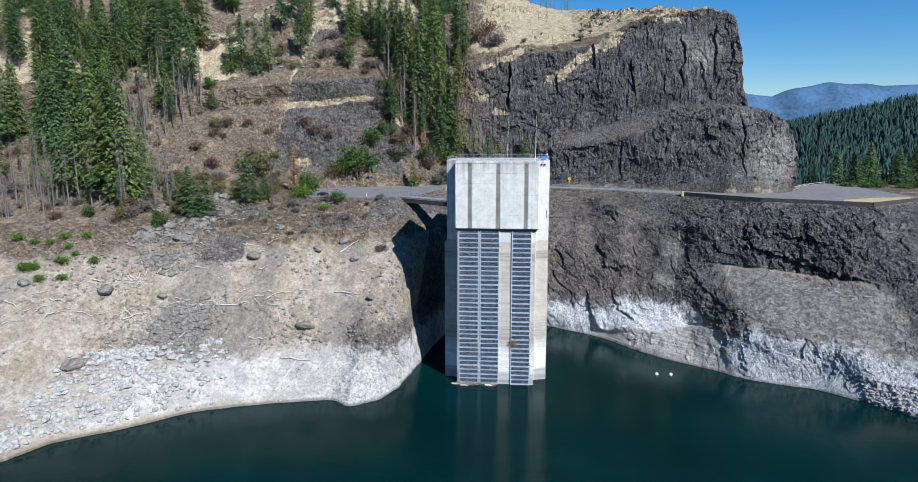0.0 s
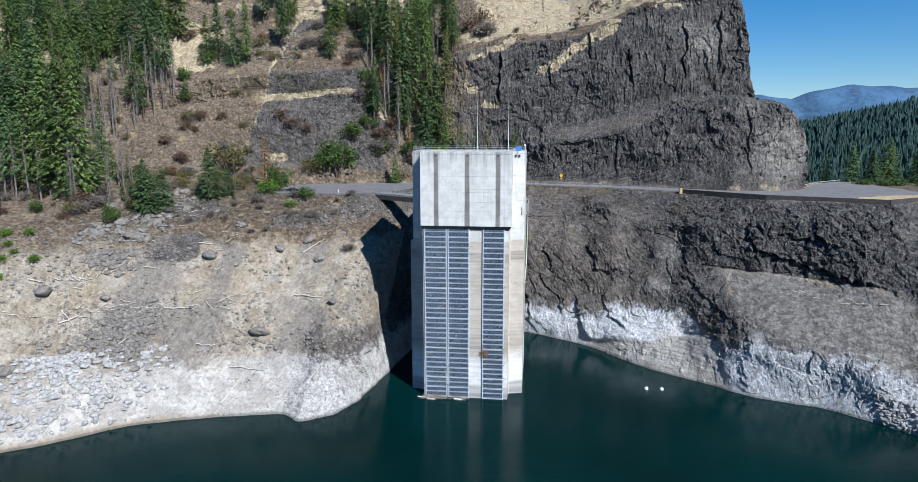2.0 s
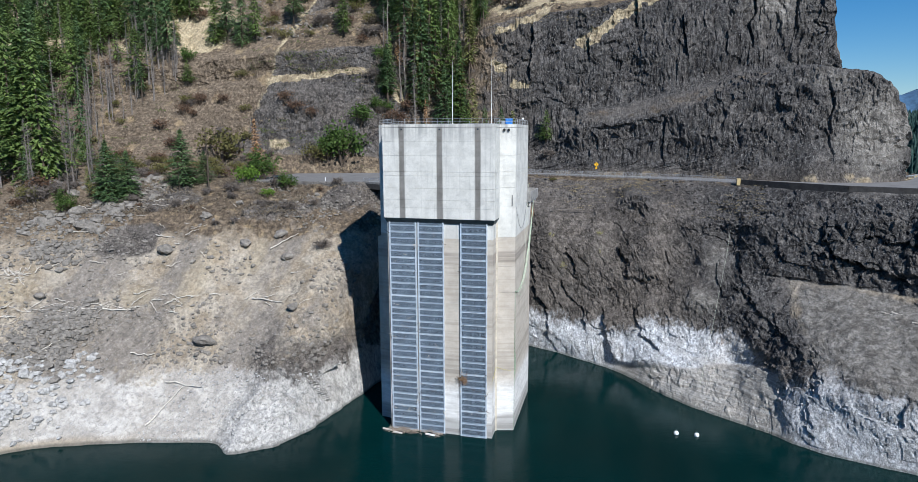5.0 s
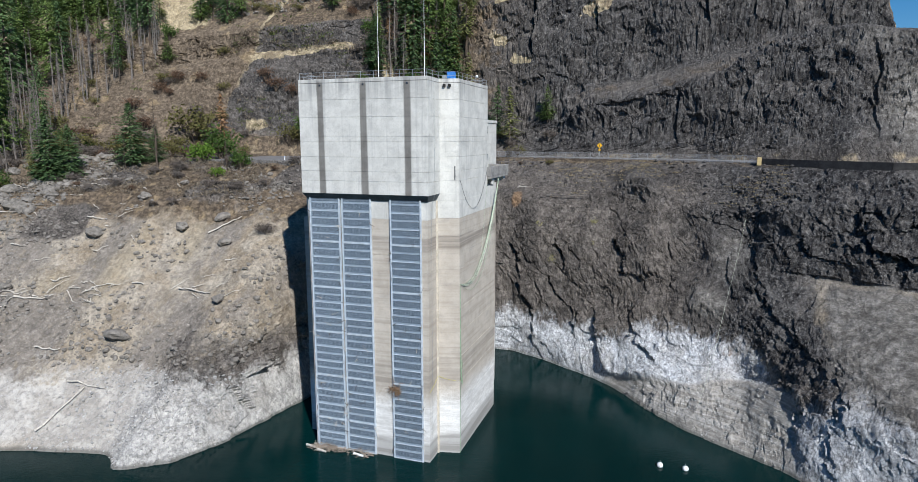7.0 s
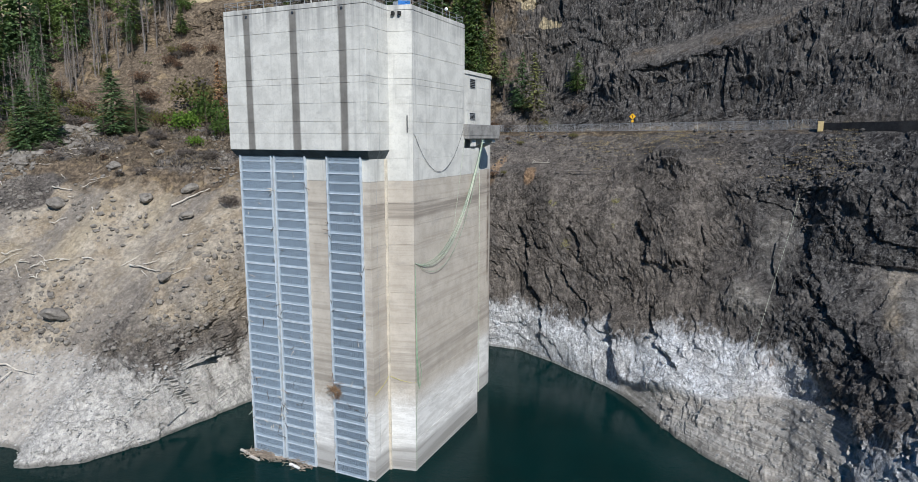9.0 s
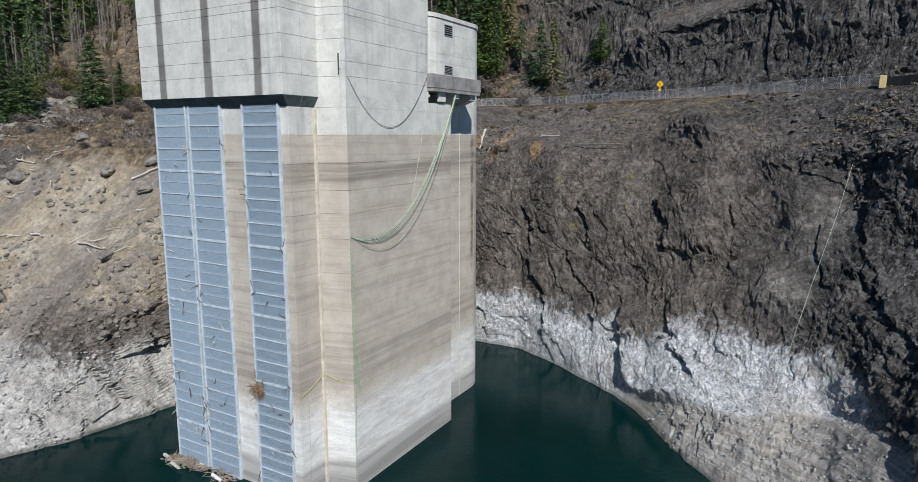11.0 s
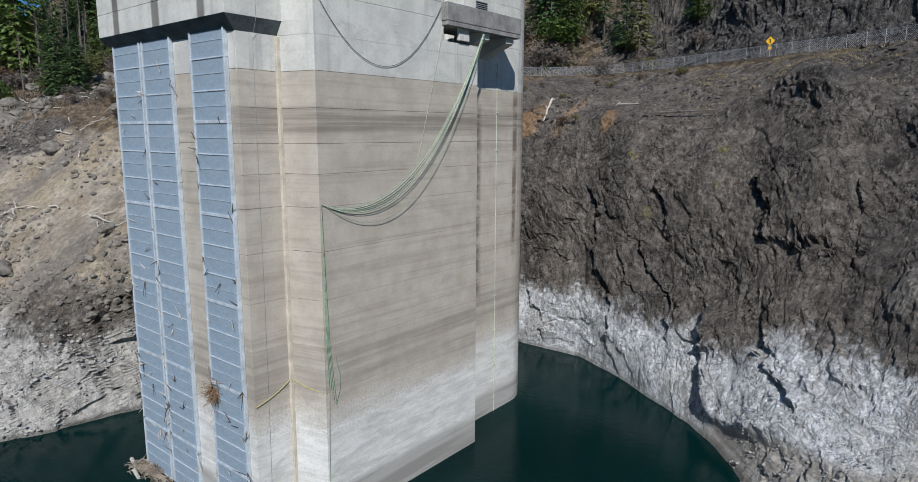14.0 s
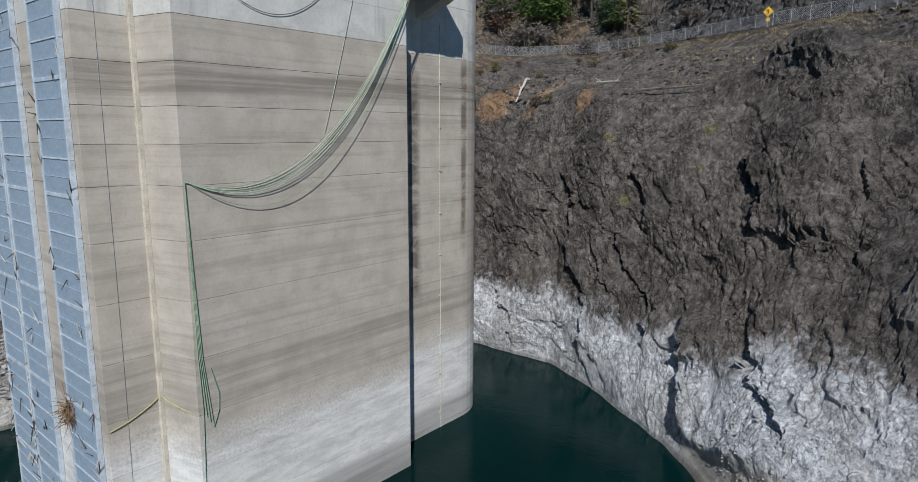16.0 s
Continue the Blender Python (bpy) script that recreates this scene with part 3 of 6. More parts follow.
stack = [take(under)] + [take(c) for c in curves]
rows, level = [], []
for i, n in enumerate([5] + ROWS_BETWEEN):
    for j in range(n):
        f = j / n
        rows.append(stack[i] * (1 - f) + stack[i + 1] * f)
        level.append(i - 1 + f)
rows.append(stack[-1])
level.append(len(stack) - 2.0)
G = np.array(rows)                      # rows x columns x 3
nv, nu = G.shape[:2]
level = np.array(level)[:, None].repeat(nu, 1)
# soften the creases between the strips
for _ in range(3):
    S = G.copy()
    S[1:-1] = 0.25 * G[:-2] + 0.5 * G[1:-1] + 0.25 * G[2:]
    keep = ((level > 3.8) & (level < 5.2))[..., None]
    G = np.where(keep, G, S)
du = np.gradient(G, axis=1)
dv = np.gradient(G, axis=0)
N = np.cross(du, dv)
N /= np.linalg.norm(N, axis=2, keepdims=True) + 1e-9
X, Y, Z = (G[..., a].ravel() for a in range(3))
P = G.reshape(-1, 3)
lev = level.ravel()
steep = np.clip((0.86 - N[..., 2].ravel()) / 0.3, 0, 1)


def ease(v, lo, hi):
    t = np.clip((v - lo) / (hi - lo), 0, 1)
    return t * t * (3 - 2 * t)


right = ease(X, -34, -22)
bench = ease(np.abs(lev - 4.5), 0.5, 0.8)
cliff = np.maximum(right * ease(lev, 5.9, 5.0), ease(lev, 5.1, 5.3) * ease(lev, 8.15, 7.9))
cliff = np.maximum(cliff, 0.62 * ease(X, -62, -46) * ease(lev, 4, 3))
cliff = np.maximum(cliff, ease(X, -60, -48) * ease(lev, 1.9, 1.2) * 1.25)
cliff = np.clip(cliff * (0.35 + 0.65 * np.maximum(steep, 0.6 * right * (lev > 2.7) * (lev < 3.9))), 0, 1)
# gravel shelf at the foot of the cliff and the rounded mound beside it
shelf_top = np.interp(X, [30, 36, 39, 46, 52, 60, 66], [0.1, 0.3, 0.42, 0.6, 0.74, 0.9, 0.98])
shelf = ease(X, 29, 34) * ease(X, 70, 65) * ease(lev - shelf_top, 0.07, -0.07)
mound = ease(X, 70, 78) * ease(X, 122, 112) * ease(lev, 0.75, 1.0) * ease(lev, 2.2, 1.7)
cliff *= (1 - shelf) * (1 - 0.45 * mound)
warp = np.stack([fbm(P * 0.1, 3, s) for s in (5, 6, 7)], 1)
high = ease(lev, 4.9, 5.3)
# the lower cliff's joints lean: they run down to the right
Q = P.copy()
Q[:, 0] += 0.42 * Z * (1 - high) * right
f0 = fbm((Q + warp * 4) * np.array([0.09, 0.09, 0.06]), 2, 15)
f1 = facets((Q + warp * 4) * np.array([0.16, 0.16, 0.085]), 11, 1.0, 0.2)
f2 = facets((Q + warp * 1.5) * np.array([0.42, 0.42, 0.24]), 23, 1.0, 0.4)
f3 = facets((Q + warp * 0.7) * np.array([1.05, 1.05, 0.6]), 41, 1.0, 0.35)
column_f = facets((P + warp * 1.0) * np.array([0.8, 0.8, 0.09]), 57, 0.9, 0.35)
slabs = facets((P + warp * 2.5) * np.array([0.12, 0.12, 0.42]), 33, 0.8, 0.5)
fissure = ridged((Q + warp * 3) * np.array([0.16, 0.16, 0.04]), 2, 9)
rough_zone = (0.5 + 0.5 * ease(value_noise(P * 0.05, 31), -0.4, 0.5)) * (1 + 0.5 * ease(X, 54, 66) * (lev < 4) * ease(Z, 10, 18))
crag = fbm(Q * np.array([0.42, 0.42, 0.2]), 5, 61, 0.62)
calm = 1 - 0.55 * ease(lev, 1.1, 0.8) * (1 - high)
gloomy = ease(X, 58, 72) * (lev < 4) * ease(Z, 8, 18) * (1 - 0.8 * mound)
rockd = 1.6 * fbm(P * 0.045, 3, 3) + (0.9 + 0.3 * high) * f0 + (0.42 + 0.4 * high + 0.3 * gloomy) * f1 + calm * rough_zone * ((0.32 + 0.1 * high) * f2 + 0.22 * f3 + (0.2 + 0.1 * gloomy) * crag)
rockd += (0.42 * high + 0.3 * gloomy) * column_f + (0.3 + 0.25 * high + 0.3 * gloomy * (1 - high)) * slabs * ease(value_noise(P * 0.04, 36), -0.3, 0.3) - 0.3 * ease(fissure, 1.1, 1.4) * ease(value_noise(P * 0.06, 66), 0.0, 0.5)
# hairline joints that come and go
thin = np.abs(fbm((Q + warp * 1.5) * np.array([0.3, 0.3, 0.07]), 3, 71, 0.5))
patch = value_noise(P * 0.13, 72)
rockd -= (1 - 0.4 * high) * 0.3 * ease(thin, 0.035, 0.0) * ease(patch, 0.0, 0.3)


def lean(line, v):
    a = np.array(sorted((z, x) for x, z in line))
    return np.interp(v, a[:, 0], a[:, 1])


# steps down the cliff, each shading its left: (x, z) knots, depth
low_cliff = right * (lev < 4)
for line, dep in ((((2.0, 29.5), (6.2, 21.3), (9.4, 11.0), (10.5, 6.0)), 2.4), (((14.0, 21.7), (19.2, 15.3), (22.0, 9.5)), 2.2), (((26.8, 15.5), (28.6, 8.5), (30.6, 6.3), (31.2, 2.8)), 3.8), (((36.0, 14.3), (39.1, 10.8), (43.0, 8.6)), 2.8), (((-8.7, 10.8), (-4.3, 2.1)), 1.8), (((10.8, 3.8), (14.6, 0.0)), 1.5), (((15.0, 31.0), (18.5, 25.0)), 2.2), (((31.6, 33.5), (32.6, 30.0), (33.9, 26.4)), 2.6), (((44.5, 33.0), (46.0, 24.0)), 1.2), (((67.5, 13.0), (68.6, 6.0)), 1.5), (((73.6, 14.5), (74.6, 11.0)), 1.6), (((72.2, 8.0), (73.2, 2.5)), 1.4), (((58.0, 44.0), (63.0, 30.0), (66.0, 22.0)), 0.9), (((80.0, 46.0), (84.0, 34.0)), 2.0), (((98.0, 46.0), (101.0, 36.0)), 1.8)):
    zs = [z for _, z in line]
    wob = 0.9 * fbm(np.stack([Z * 0.35, Z * 0 + line[0][0], Z * 0], 1), 2, 3) + 1.1 * f2 + 0.5 * f3
    off = X - lean(line, Z) + wob
    fade = ease(Z, min(zs) - 1.5, min(zs) + 0.8) * ease(Z, max(zs) + 1.5, max(zs) - 0.8)
    broken = 0.35 + 0.65 * ease(value_noise(P * 0.45, 47) + 0.3, -0.2, 0.4)
    rockd += dep * fade * broken * low_cliff * np.where(off > 0, 0.3 * np.exp(-np.abs(off) / 4.5), -0.5 * np.exp(-np.abs(off) / 0.8))
# overhanging ledges: what lies below the line is cut back
for line, dep, near_, far_ in ((((33.5, 26.2), (38.2, 25.2), (42.0, 25.8)), 2.2, 4.0, 1.0), (((62.0, 26.0), (66.0, 22.5), (71.0, 18.4), (74.0, 16.5)), 1.8, 3.0, 2.4), (((84.0, 36.5), (94.0, 33.8), (107.4, 30.6), (114.0, 28.5)), 3.0, 2.5, 2.0), (((33.0, 46.0), (38.0, 45.4)), 1.4, 2.0, 1.0), (((88.0, 42.0), (104.0, 40.5)), 1.6, 1.6, 1.2)):
    a = np.array(line)
    off = Z - np.interp(X, a[:, 0], a[:, 1]) + 0.8 * fbm(np.stack([X * 0.3, X * 0 + a[0, 1], X * 0], 1), 2, 5) + 1.0 * f2 + 0.5 * f3
    fade = ease(X, a[0, 0] - 2, a[0, 0] + 1) * ease(X, a[-1, 0] + 2, a[-1, 0] - 1)
    rockd += dep * fade * low_cliff * (0.5 + 0.5 * ease(value_noise(P * 0.4, 48), -0.3, 0.3)) * np.where(off > 0, 0.3 * np.exp(-np.abs(off) / near_), -0.5 * np.exp(-np.abs(off) / far_))
# rounded bulges: x, z, half width, half height, depth
for bx, bz, rx, rz, dep in ((35.5, 47.6, 4.6, 3.0, 2.0), (38.8, 31, 5.6, 5.0, 1.6), (53.4, 21.2, 4.5, 2.6, 1.6), (71.5, 7, 4, 5, 1.0), (95, 17, 18, 9, 3.4), (22, 36, 6, 5, 1.2), (8, 33, 4, 6, 1.2), (60, 38, 4, 9, -1.6)):
    q = 4 if bz > 45 else 3
    rockd += dep * np.exp(-np.abs((X - bx + 0.8 * f2) / rx) ** q - np.abs((Z - bz + 0.5 * f3) / rz) ** q) * low_cliff
# deep upright clefts of the upper cliff
for bx, z0, z1, dep in ((-5.5, 90, 111, 3.0), (17, 97, 104, 2.2), (34, 110, 119, 1.8), (74, 100, 120, 1.8), (52, 96, 112, 1.5), (88, 104, 126, 1.5), (45, 58, 74, 1.2), (92, 60, 82, 1.2)):
    off = X - bx + 1.0 * fbm(np.stack([Z * 0.2, Z * 0 + bx, Z * 0], 1), 2, 7)
    rockd += dep * high * (lev < 8.2) * ease(Z, z0 - 3, z0 + 2) * ease(Z, z1 + 3, z1 - 2) * np.where(off > 0, 0.4 * np.exp(-np.abs(off) / 4), -0.8 * np.exp(-np.abs(off) / 1.0))
foot_l = ease(X, -66, -52) * ease(X, -30, -34) * ease(lev, 1.7, 1.1)
g1 = facets((P + warp * 3) * np.array([0.2, 0.2, 0.17]), 91, 1.0, 0.35)
g2 = facets((P + warp * 1.5) * np.array([0.55, 0.55, 0.4]), 93, 1.0, 0.4)
rockd += foot_l * (0.9 * g1 + 0.16 * g2)
off = Z - 10.2 + 0.7 * g2
rockd += 1.7 * foot_l * ease(Y, 193.5, 195.5) * ease(Y, 204, 202) * np.where(off > 0, 0.4 * np.exp(-np.abs(off) / 2.5), -0.5 * np.exp(-np.abs(off) / 1.0))
off = Y - 191.6 + 0.5 * (Z - 7) + 0.8 * g2
rockd += 2.2 * foot_l * ease(Z, 2.5, 4) * ease(Z, 10, 8.5) * np.where(off > 0, 0.35 * np.exp(-np.abs(off) / 2.5), -0.6 * np.exp(-np.abs(off) / 0.8))
stony = ease(value_noise(P * 0.045, 77) + 0.4 * value_noise(P * 0.15, 78), -0.05, 0.45)
soild = 1.0 * fbm(P * 0.06, 3, 2) + 0.28 * fbm(P * 0.4, 3, 8) + stony * (0.4 * f2 + 0.14 * f3) + 0.04 * f3 + 0.5 * stony * f1 + ease(lev, 4.95, 5.2) * stony * (1.2 * f1 + 0.7 * f2)
amount = np.interp(lev, [-1, 0, 0.4, 3.5, 3.95, 4, 5, 5.1, 5.5, 9, 10], [0.3, 0.35, 1, 1, 0.3, 0, 0, 0.6, 1, 1, 1])
disp = (cliff * rockd + (1 - cliff) * soild) * amount
D = P + N.reshape(-1, 3) * disp[:, None]
idx = np.arange(nv * nu).reshape(nv, nu)
quads = np.stack([idx[:-1, :-1], idx[:-1, 1:], idx[1:, 1:], idx[1:, :-1]], -1).reshape(-1, 4)
me = bpy.data.meshes.new("hillside_ground")
me.vertices.add(len(D))
me.vertices.foreach_set("co", D.ravel())
me.loops.add(quads.size)
me.loops.foreach_set("vertex_index", quads.ravel())
me.polygons.add(len(quads))
me.polygons.foreach_set("loop_start", np.arange(0, quads.size, 4))
me.update(calc_edges=True)
me.shade_flat()
me.materials.append(GROUND)
grass_far = ease(lev, 8.0, 8.25) * ease(X, -45, -25) + 0.85 * ease(lev, 6.0, 6.2) * ease(lev, 7.1, 6.9) * ease(X, -50, -62) + (0.3 + 0.9 * ease(value_noise(P * 0.025, 44), -0.15, 0.3)) * ease(lev, 8.02, 8.1) * ease(X, -25, -45)
tier = ease(X, -116, -108) * ease(X, -54, -60)
grass_far += tier * (0.9 * ease(lev, 6.0, 6.1) * ease(lev, 7.1, 6.95)) + 0.7 * ease(X, -132, -126) * ease(X, -108, -114) * ease(lev, 5.2, 5.8)
grass_far += 0.4 * ease(lev, 4.9, 5.0) * ease(lev, 5.15, 5.05) + 0.2 * ease(lev, 7.0, 7.3) * ease(X, 6, -8) * ease(X, -32, -22)
grass_far += 0.2 * ease(lev, 3.0, 3.5) * ease(lev, 4.1, 4.0) + 0.35 * ease(lev, 4.0, 4.1) * ease(X, 116, 122)
open_slope = ease(value_noise(P * 0.025, 44), -0.15, 0.2) * ease(lev, 7.9, 8.05)
woods = (1 - 0.9 * tier) * (1 - 0.85 * open_slope) * ease(lev, 3.0, 3.4) * ease(X, -95, -120) + 0.45 * ease(lev, 8.2, 8.6) * ease(X, -20, -50) + 0.6 * ease(lev, 5.0, 5.2) * ease(X, -5, -30) * ease(X, -62, -50)
basalt = np.clip(cliff * 1.25 * (1 - 0.12 * right * ease(lev, 2.9, 3.3) * ease(lev, 4.2, 4.0)), 0, 1)
basalt = np.maximum(basalt, 0.95 * mound) * (1 - shelf)
basalt = np.maximum(basalt, 0.85 * ease(lev, 5.8, 6.0) * ease(lev, 7.3, 7.0) * ease(X, 4, 14))
faces = tier * ease(value_noise(P * np.array([0.05, 0.05, 0.12]), 49) + 0.5 * f1, -0.75, -0.05) * (ease(lev, 7.0, 7.12) * ease(lev, 8.05, 7.95) + (0.55 + 0.45 * ease(value_noise(P * 0.08, 46), -0.2, 0.2)) * ease(lev, 5.15, 5.3) * ease(lev, 6.05, 5.98))
basalt = np.maximum(basalt, faces)
basalt = np.where((X < -35) & (lev < 2.8), np.minimum(basalt, 0.3 + 0.4 * ease(X, -58, -48) * ease(lev, 1.5, 1.0)), basalt)
debris = ease(lev, 6.05, 6.2) * ease(lev, 6.9, 6.7) * ease(X, 4, 14) * ease(X, 112, 100)
basalt *= 1 - 0.3 * debris
# straw openings between the terraces
for mx, mz, mrx, mrz in ((-132, 84, 6, 3.5), (-136, 97, 2.5, 9), (-150, 74, 6, 4), (-118, 72, 5, 3), (-128, 62, 7, 2.5), (-100, 64, 6, 3)):
    grass_far += 0.8 * np.exp(-((X - mx) / mrx) ** 2 - ((Z - mz) / mrz) ** 2) * (lev > 5) * (1 - right)
# straw wedges that run down into the upper cliff
for (ax, az), (bx, bz), w_ in (((14, 103), (44, 122), 2.6), ((-24, 98), (-17, 94), 1.4), ((-12, 88), (-7, 86), 1.2), ((62, 128), (72, 129), 1.0), ((-20, 108), (0, 116), 1.2), ((20, 104), (26, 112), 1.6)):
    f_ = np.clip((X - ax) / (bx - ax), 0, 1)
    near_ = np.hypot(X - (ax + f_ * (bx - ax)), Z - (az + f_ * (bz - az)))
    grass_far += 0.8 * high * ease(near_ + 2.0 * fbm(P * 0.3, 3, 38), w_ + 1.5, w_ - 1.0)
# mound is pale rock; the debris share puts sunlight into the ledge's colour
pale = np.clip(0.75 * mound + 0.3 * debris, 0, 1)
for mx, mz, mrx, mrz, amt in ((53.4, 21, 5, 3, 0.8), (62, 13, 4, 3, 0.7), (58, 32, 4, 10, 0.45), (104, 68, 12, 14, 0.9), (82, 114, 14, 14, 0.6), (60, 122, 12, 8, 0.4), (92, 84, 12, 5, 0.5), (48, 15, 8, 3, 0.4), (20, 47, 30, 3, 0.3)):
    pale = np.maximum(pale, amt * np.exp(-((X - mx) / mrx) ** 2 - ((Z - mz) / mrz) ** 2) * ease(X, -20, -5))
brown = np.clip(0.9 * right * ease(lev, 2.5, 3.1) + 0.8 * (1 - right) * ease(lev, 2.0, 3.0) + 0.35 * ease(lev, 5, 5.2), 0, 1)
basalt = np.maximum(basalt, 0.75 * stony * (ease(lev, 2.6, 3.2) + 0.1) * (1 - right) * (lev < 9.5))
dark = np.clip(ease(X, 44, 62) * (lev < 4.2) * ease(Z, 8, 20) + ease(lev, 5.0, 5.2) * 0.9 * ease(lev, 8.2, 8.0) * ease(X, -25, 5) + 0.55 * faces + 0.5 * np.exp(-((X - 36) / 5.5) ** 4 - ((Z - 47.5) / 4) ** 4) * (lev < 4), 0, 1) * (1 - 0.5 * debris)
moss = np.zeros_like(X)
for mx, mz, mrx, mrz in ((14.2, 26.6, 1.5, 1.6), (25.3, 36.8, 1.3, 1.6), (25.3, 31.5, 0.5, 1.2), (10.2, 34.8, 1.1, 1.0)):
    moss = np.maximum(moss, np.exp(-((X - mx) / mrx) ** 2 - ((Z - mz) / mrz) ** 2) * right * (lev < 4))
ochre = np.zeros_like(X)
for mx, mz, mrx, mrz in ((-9, 42, 2.0, 4.5), (-16, 41, 3, 4), (-22, 41, 2.5, 4), (2, 41, 2, 2.5), (57, 11.5, 3, 3)):
    ochre = np.maximum(ochre, np.exp(-((X - mx) / mrx) ** 2 - ((Z - mz) / mrz) ** 2) * right * (lev < 4))
for mx, mz, mrx, mrz in ((-78, 30, 5, 10), (-66, 35, 4, 6), (-90, 26, 6, 3), (-120, 28, 7, 5)):
    ochre = np.maximum(ochre, np.exp(-((X - mx) / mrx) ** 2 - ((Z - mz) / mrz) ** 2) * (1 - right) * (lev < 4))
basalt = np.maximum(basalt, 0.9 * np.exp(-((X + 101) / 8) ** 4 - ((Z - 38.5) / 4) ** 4) * (lev < 4))
for key, val in (("basalt", basalt), ("grass", np.clip(grass_far, 0, 1)), ("woods", np.clip(woods, 0, 1)), ("bleach", np.interp(X, [-150, -122, -108, 54, 60, 66, 72, 200], [0.15, 0.3, 0.8, 1.0, 0.75, 0.6, 0.75, 0.7])), ("dark", dark), ("brown", brown), ("shelf", shelf), ("moss", moss), ("pale", pale), ("ochre", ochre), ("raised", 4.5 * ease(X, 34, 42) * ease(X, 66, 60) + 3.5 * ease(X, 68, 76) * ease(X, 112, 100))):
    at = me.attributes.new(key, "FLOAT", "POINT")
    at.data.foreach_set("value", val.astype(np.float32))
ground = tagged(new("ground", me), "steep bare reservoir bank with dark basalt cliffs", "hillside", kind="structure")
bpy.context.view_layer.update()


def drop(x, y):
    """The height of the hillside at a place: its highest point close by."""
    r = 0.7
    while r < 12:
        near = (np.abs(D[:, 0] - x) < r) & (np.abs(D[:, 1] - y) < r)
        if near.any():
            return float(D[near, 2].max())
        r *= 2
    return 0.0


# ---- water and far country ----
lake = tagged(new("water", mesh_of("water", [(-2500, -2500, 0), (400, -2500, 0), (400, 420, 0), (-2500, 420, 0)], [(0, 1, 2, 3)], WATER)), "dark green still reservoir water", "lake", kind="structure")

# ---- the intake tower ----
# dark tone stands in for the shade under the overhang
SOFFIT = plain('shade_dark_concrete', (0.085, 0.10, 0.105), 0.9, 0, 0.6, 0.4)
OLD_CONCRETE = plain('weathered_grey_concrete', (0.23, 0.225, 0.215), 0.9, 0, 0.8, 0.35, 0.3)
PIER_END, PIER_ROUND = 238.8, 6.5
LIFTS = [-6.0, 0.6, 5.1, 9.6, 14.2, 18.9, 23.6, 28.3, 32.5, 35.6, 38.4, 41.6, 44.9, 48.1]
UPPER_LIFTS = [49.3, 51.6, 53.3, 55.8, 58.45, 59.3, 62.7, 65.7, 68.55]
LOWER_PLAN = [(-18.9, 189.9), (4.75, 189.9), (4.75, 194.2), (8.75, 195.2), (8.75, 219.0), (-22.5, 219.0), (-22.5, 195.2), (-18.9, 194.2)]
UPPER_PLAN = [(-19.2, 188.6), (5.4, 188.6), (5.4, 194.3), (8.75, 195.2), (8.75, 212.9), (-22.5, 212.9), (-22.5, 195.2), (-19.2, 194.3)]

tower = empty("intake_tower", -7, 205, 0, "tall pale concrete reservoir intake tower with water-stained lower half", "tower")


def tower_part(name, bm, material, label="", under=None):
    ob = part(name, bm, material, tower if under is None else under, label)
    if under is None:
        ob.matrix_parent_inverse = Matrix.Translation((-7, 205, 0)).inverted()
    return ob


def inset_plan(plan, d):
    """Draws each corner of a plan in towards its neighbours' bisector by d."""
    out = []
    n = len(plan)
    for i in range(n):
        a, b, c = (Vector(plan[j % n]) for j in (i - 1, i, i + 1))
        e1, e2 = (b - a).normalized(), (c - b).normalized()
        n1, n2 = Vector((-e1.y, e1.x)), Vector((-e2.y, e2.x))
        m = n1 + n2
        out.append(tuple(b + m * (d / max(0.3, 0.5 * m.length_squared))))
    return out


def courses(levels, plan, name):
    for lo, hi in zip(levels[:-1], levels[1:]):
        bm = bmesh.new()
        prism(bm, plan, lo + 0.012, hi - 0.012)
        bmesh.ops.bevel(bm, geom=list(bm.edges), offset=0.022, segments=1, affect="EDGES")
        tower_part(name, bm, CONCRETE)
    bm = bmesh.new()
    prism(bm, inset_plan(plan, 0.06), levels[0] + 0.1, levels[-1] - 0.1)
    tower_part("core", bm, CONCRETE)


courses(LIFTS, LOWER_PLAN, "concrete_lift")
courses(UPPER_LIFTS, UPPER_PLAN, "concrete_lift")

# sloping corbel under the upper block
bm = bmesh.new()
ring0 = [bm.verts.new((x, y, 48.1)) for x, y in LOWER_PLAN]
ring1 = [bm.verts.new((x, 219.0 if y > 210 else y, 49.33)) for x, y in UPPER_PLAN]
for i in range(8):
    j = (i + 1) % 8
    bm.faces.new((ring0[i], ring0[j], ring1[j], ring1[i]))
bm.faces.new(ring0[::-1])
bm.faces.new(ring1)
tower_part("corbel", bm, CONCRETE)
# soffit of the overhang, its shade put into a dark colour
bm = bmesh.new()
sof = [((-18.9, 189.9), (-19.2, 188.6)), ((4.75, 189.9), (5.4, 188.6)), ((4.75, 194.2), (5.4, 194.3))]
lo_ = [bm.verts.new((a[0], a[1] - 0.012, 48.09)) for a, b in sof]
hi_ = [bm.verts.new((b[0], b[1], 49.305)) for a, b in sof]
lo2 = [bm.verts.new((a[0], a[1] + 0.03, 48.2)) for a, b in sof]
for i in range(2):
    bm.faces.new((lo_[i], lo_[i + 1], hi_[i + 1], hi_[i]))
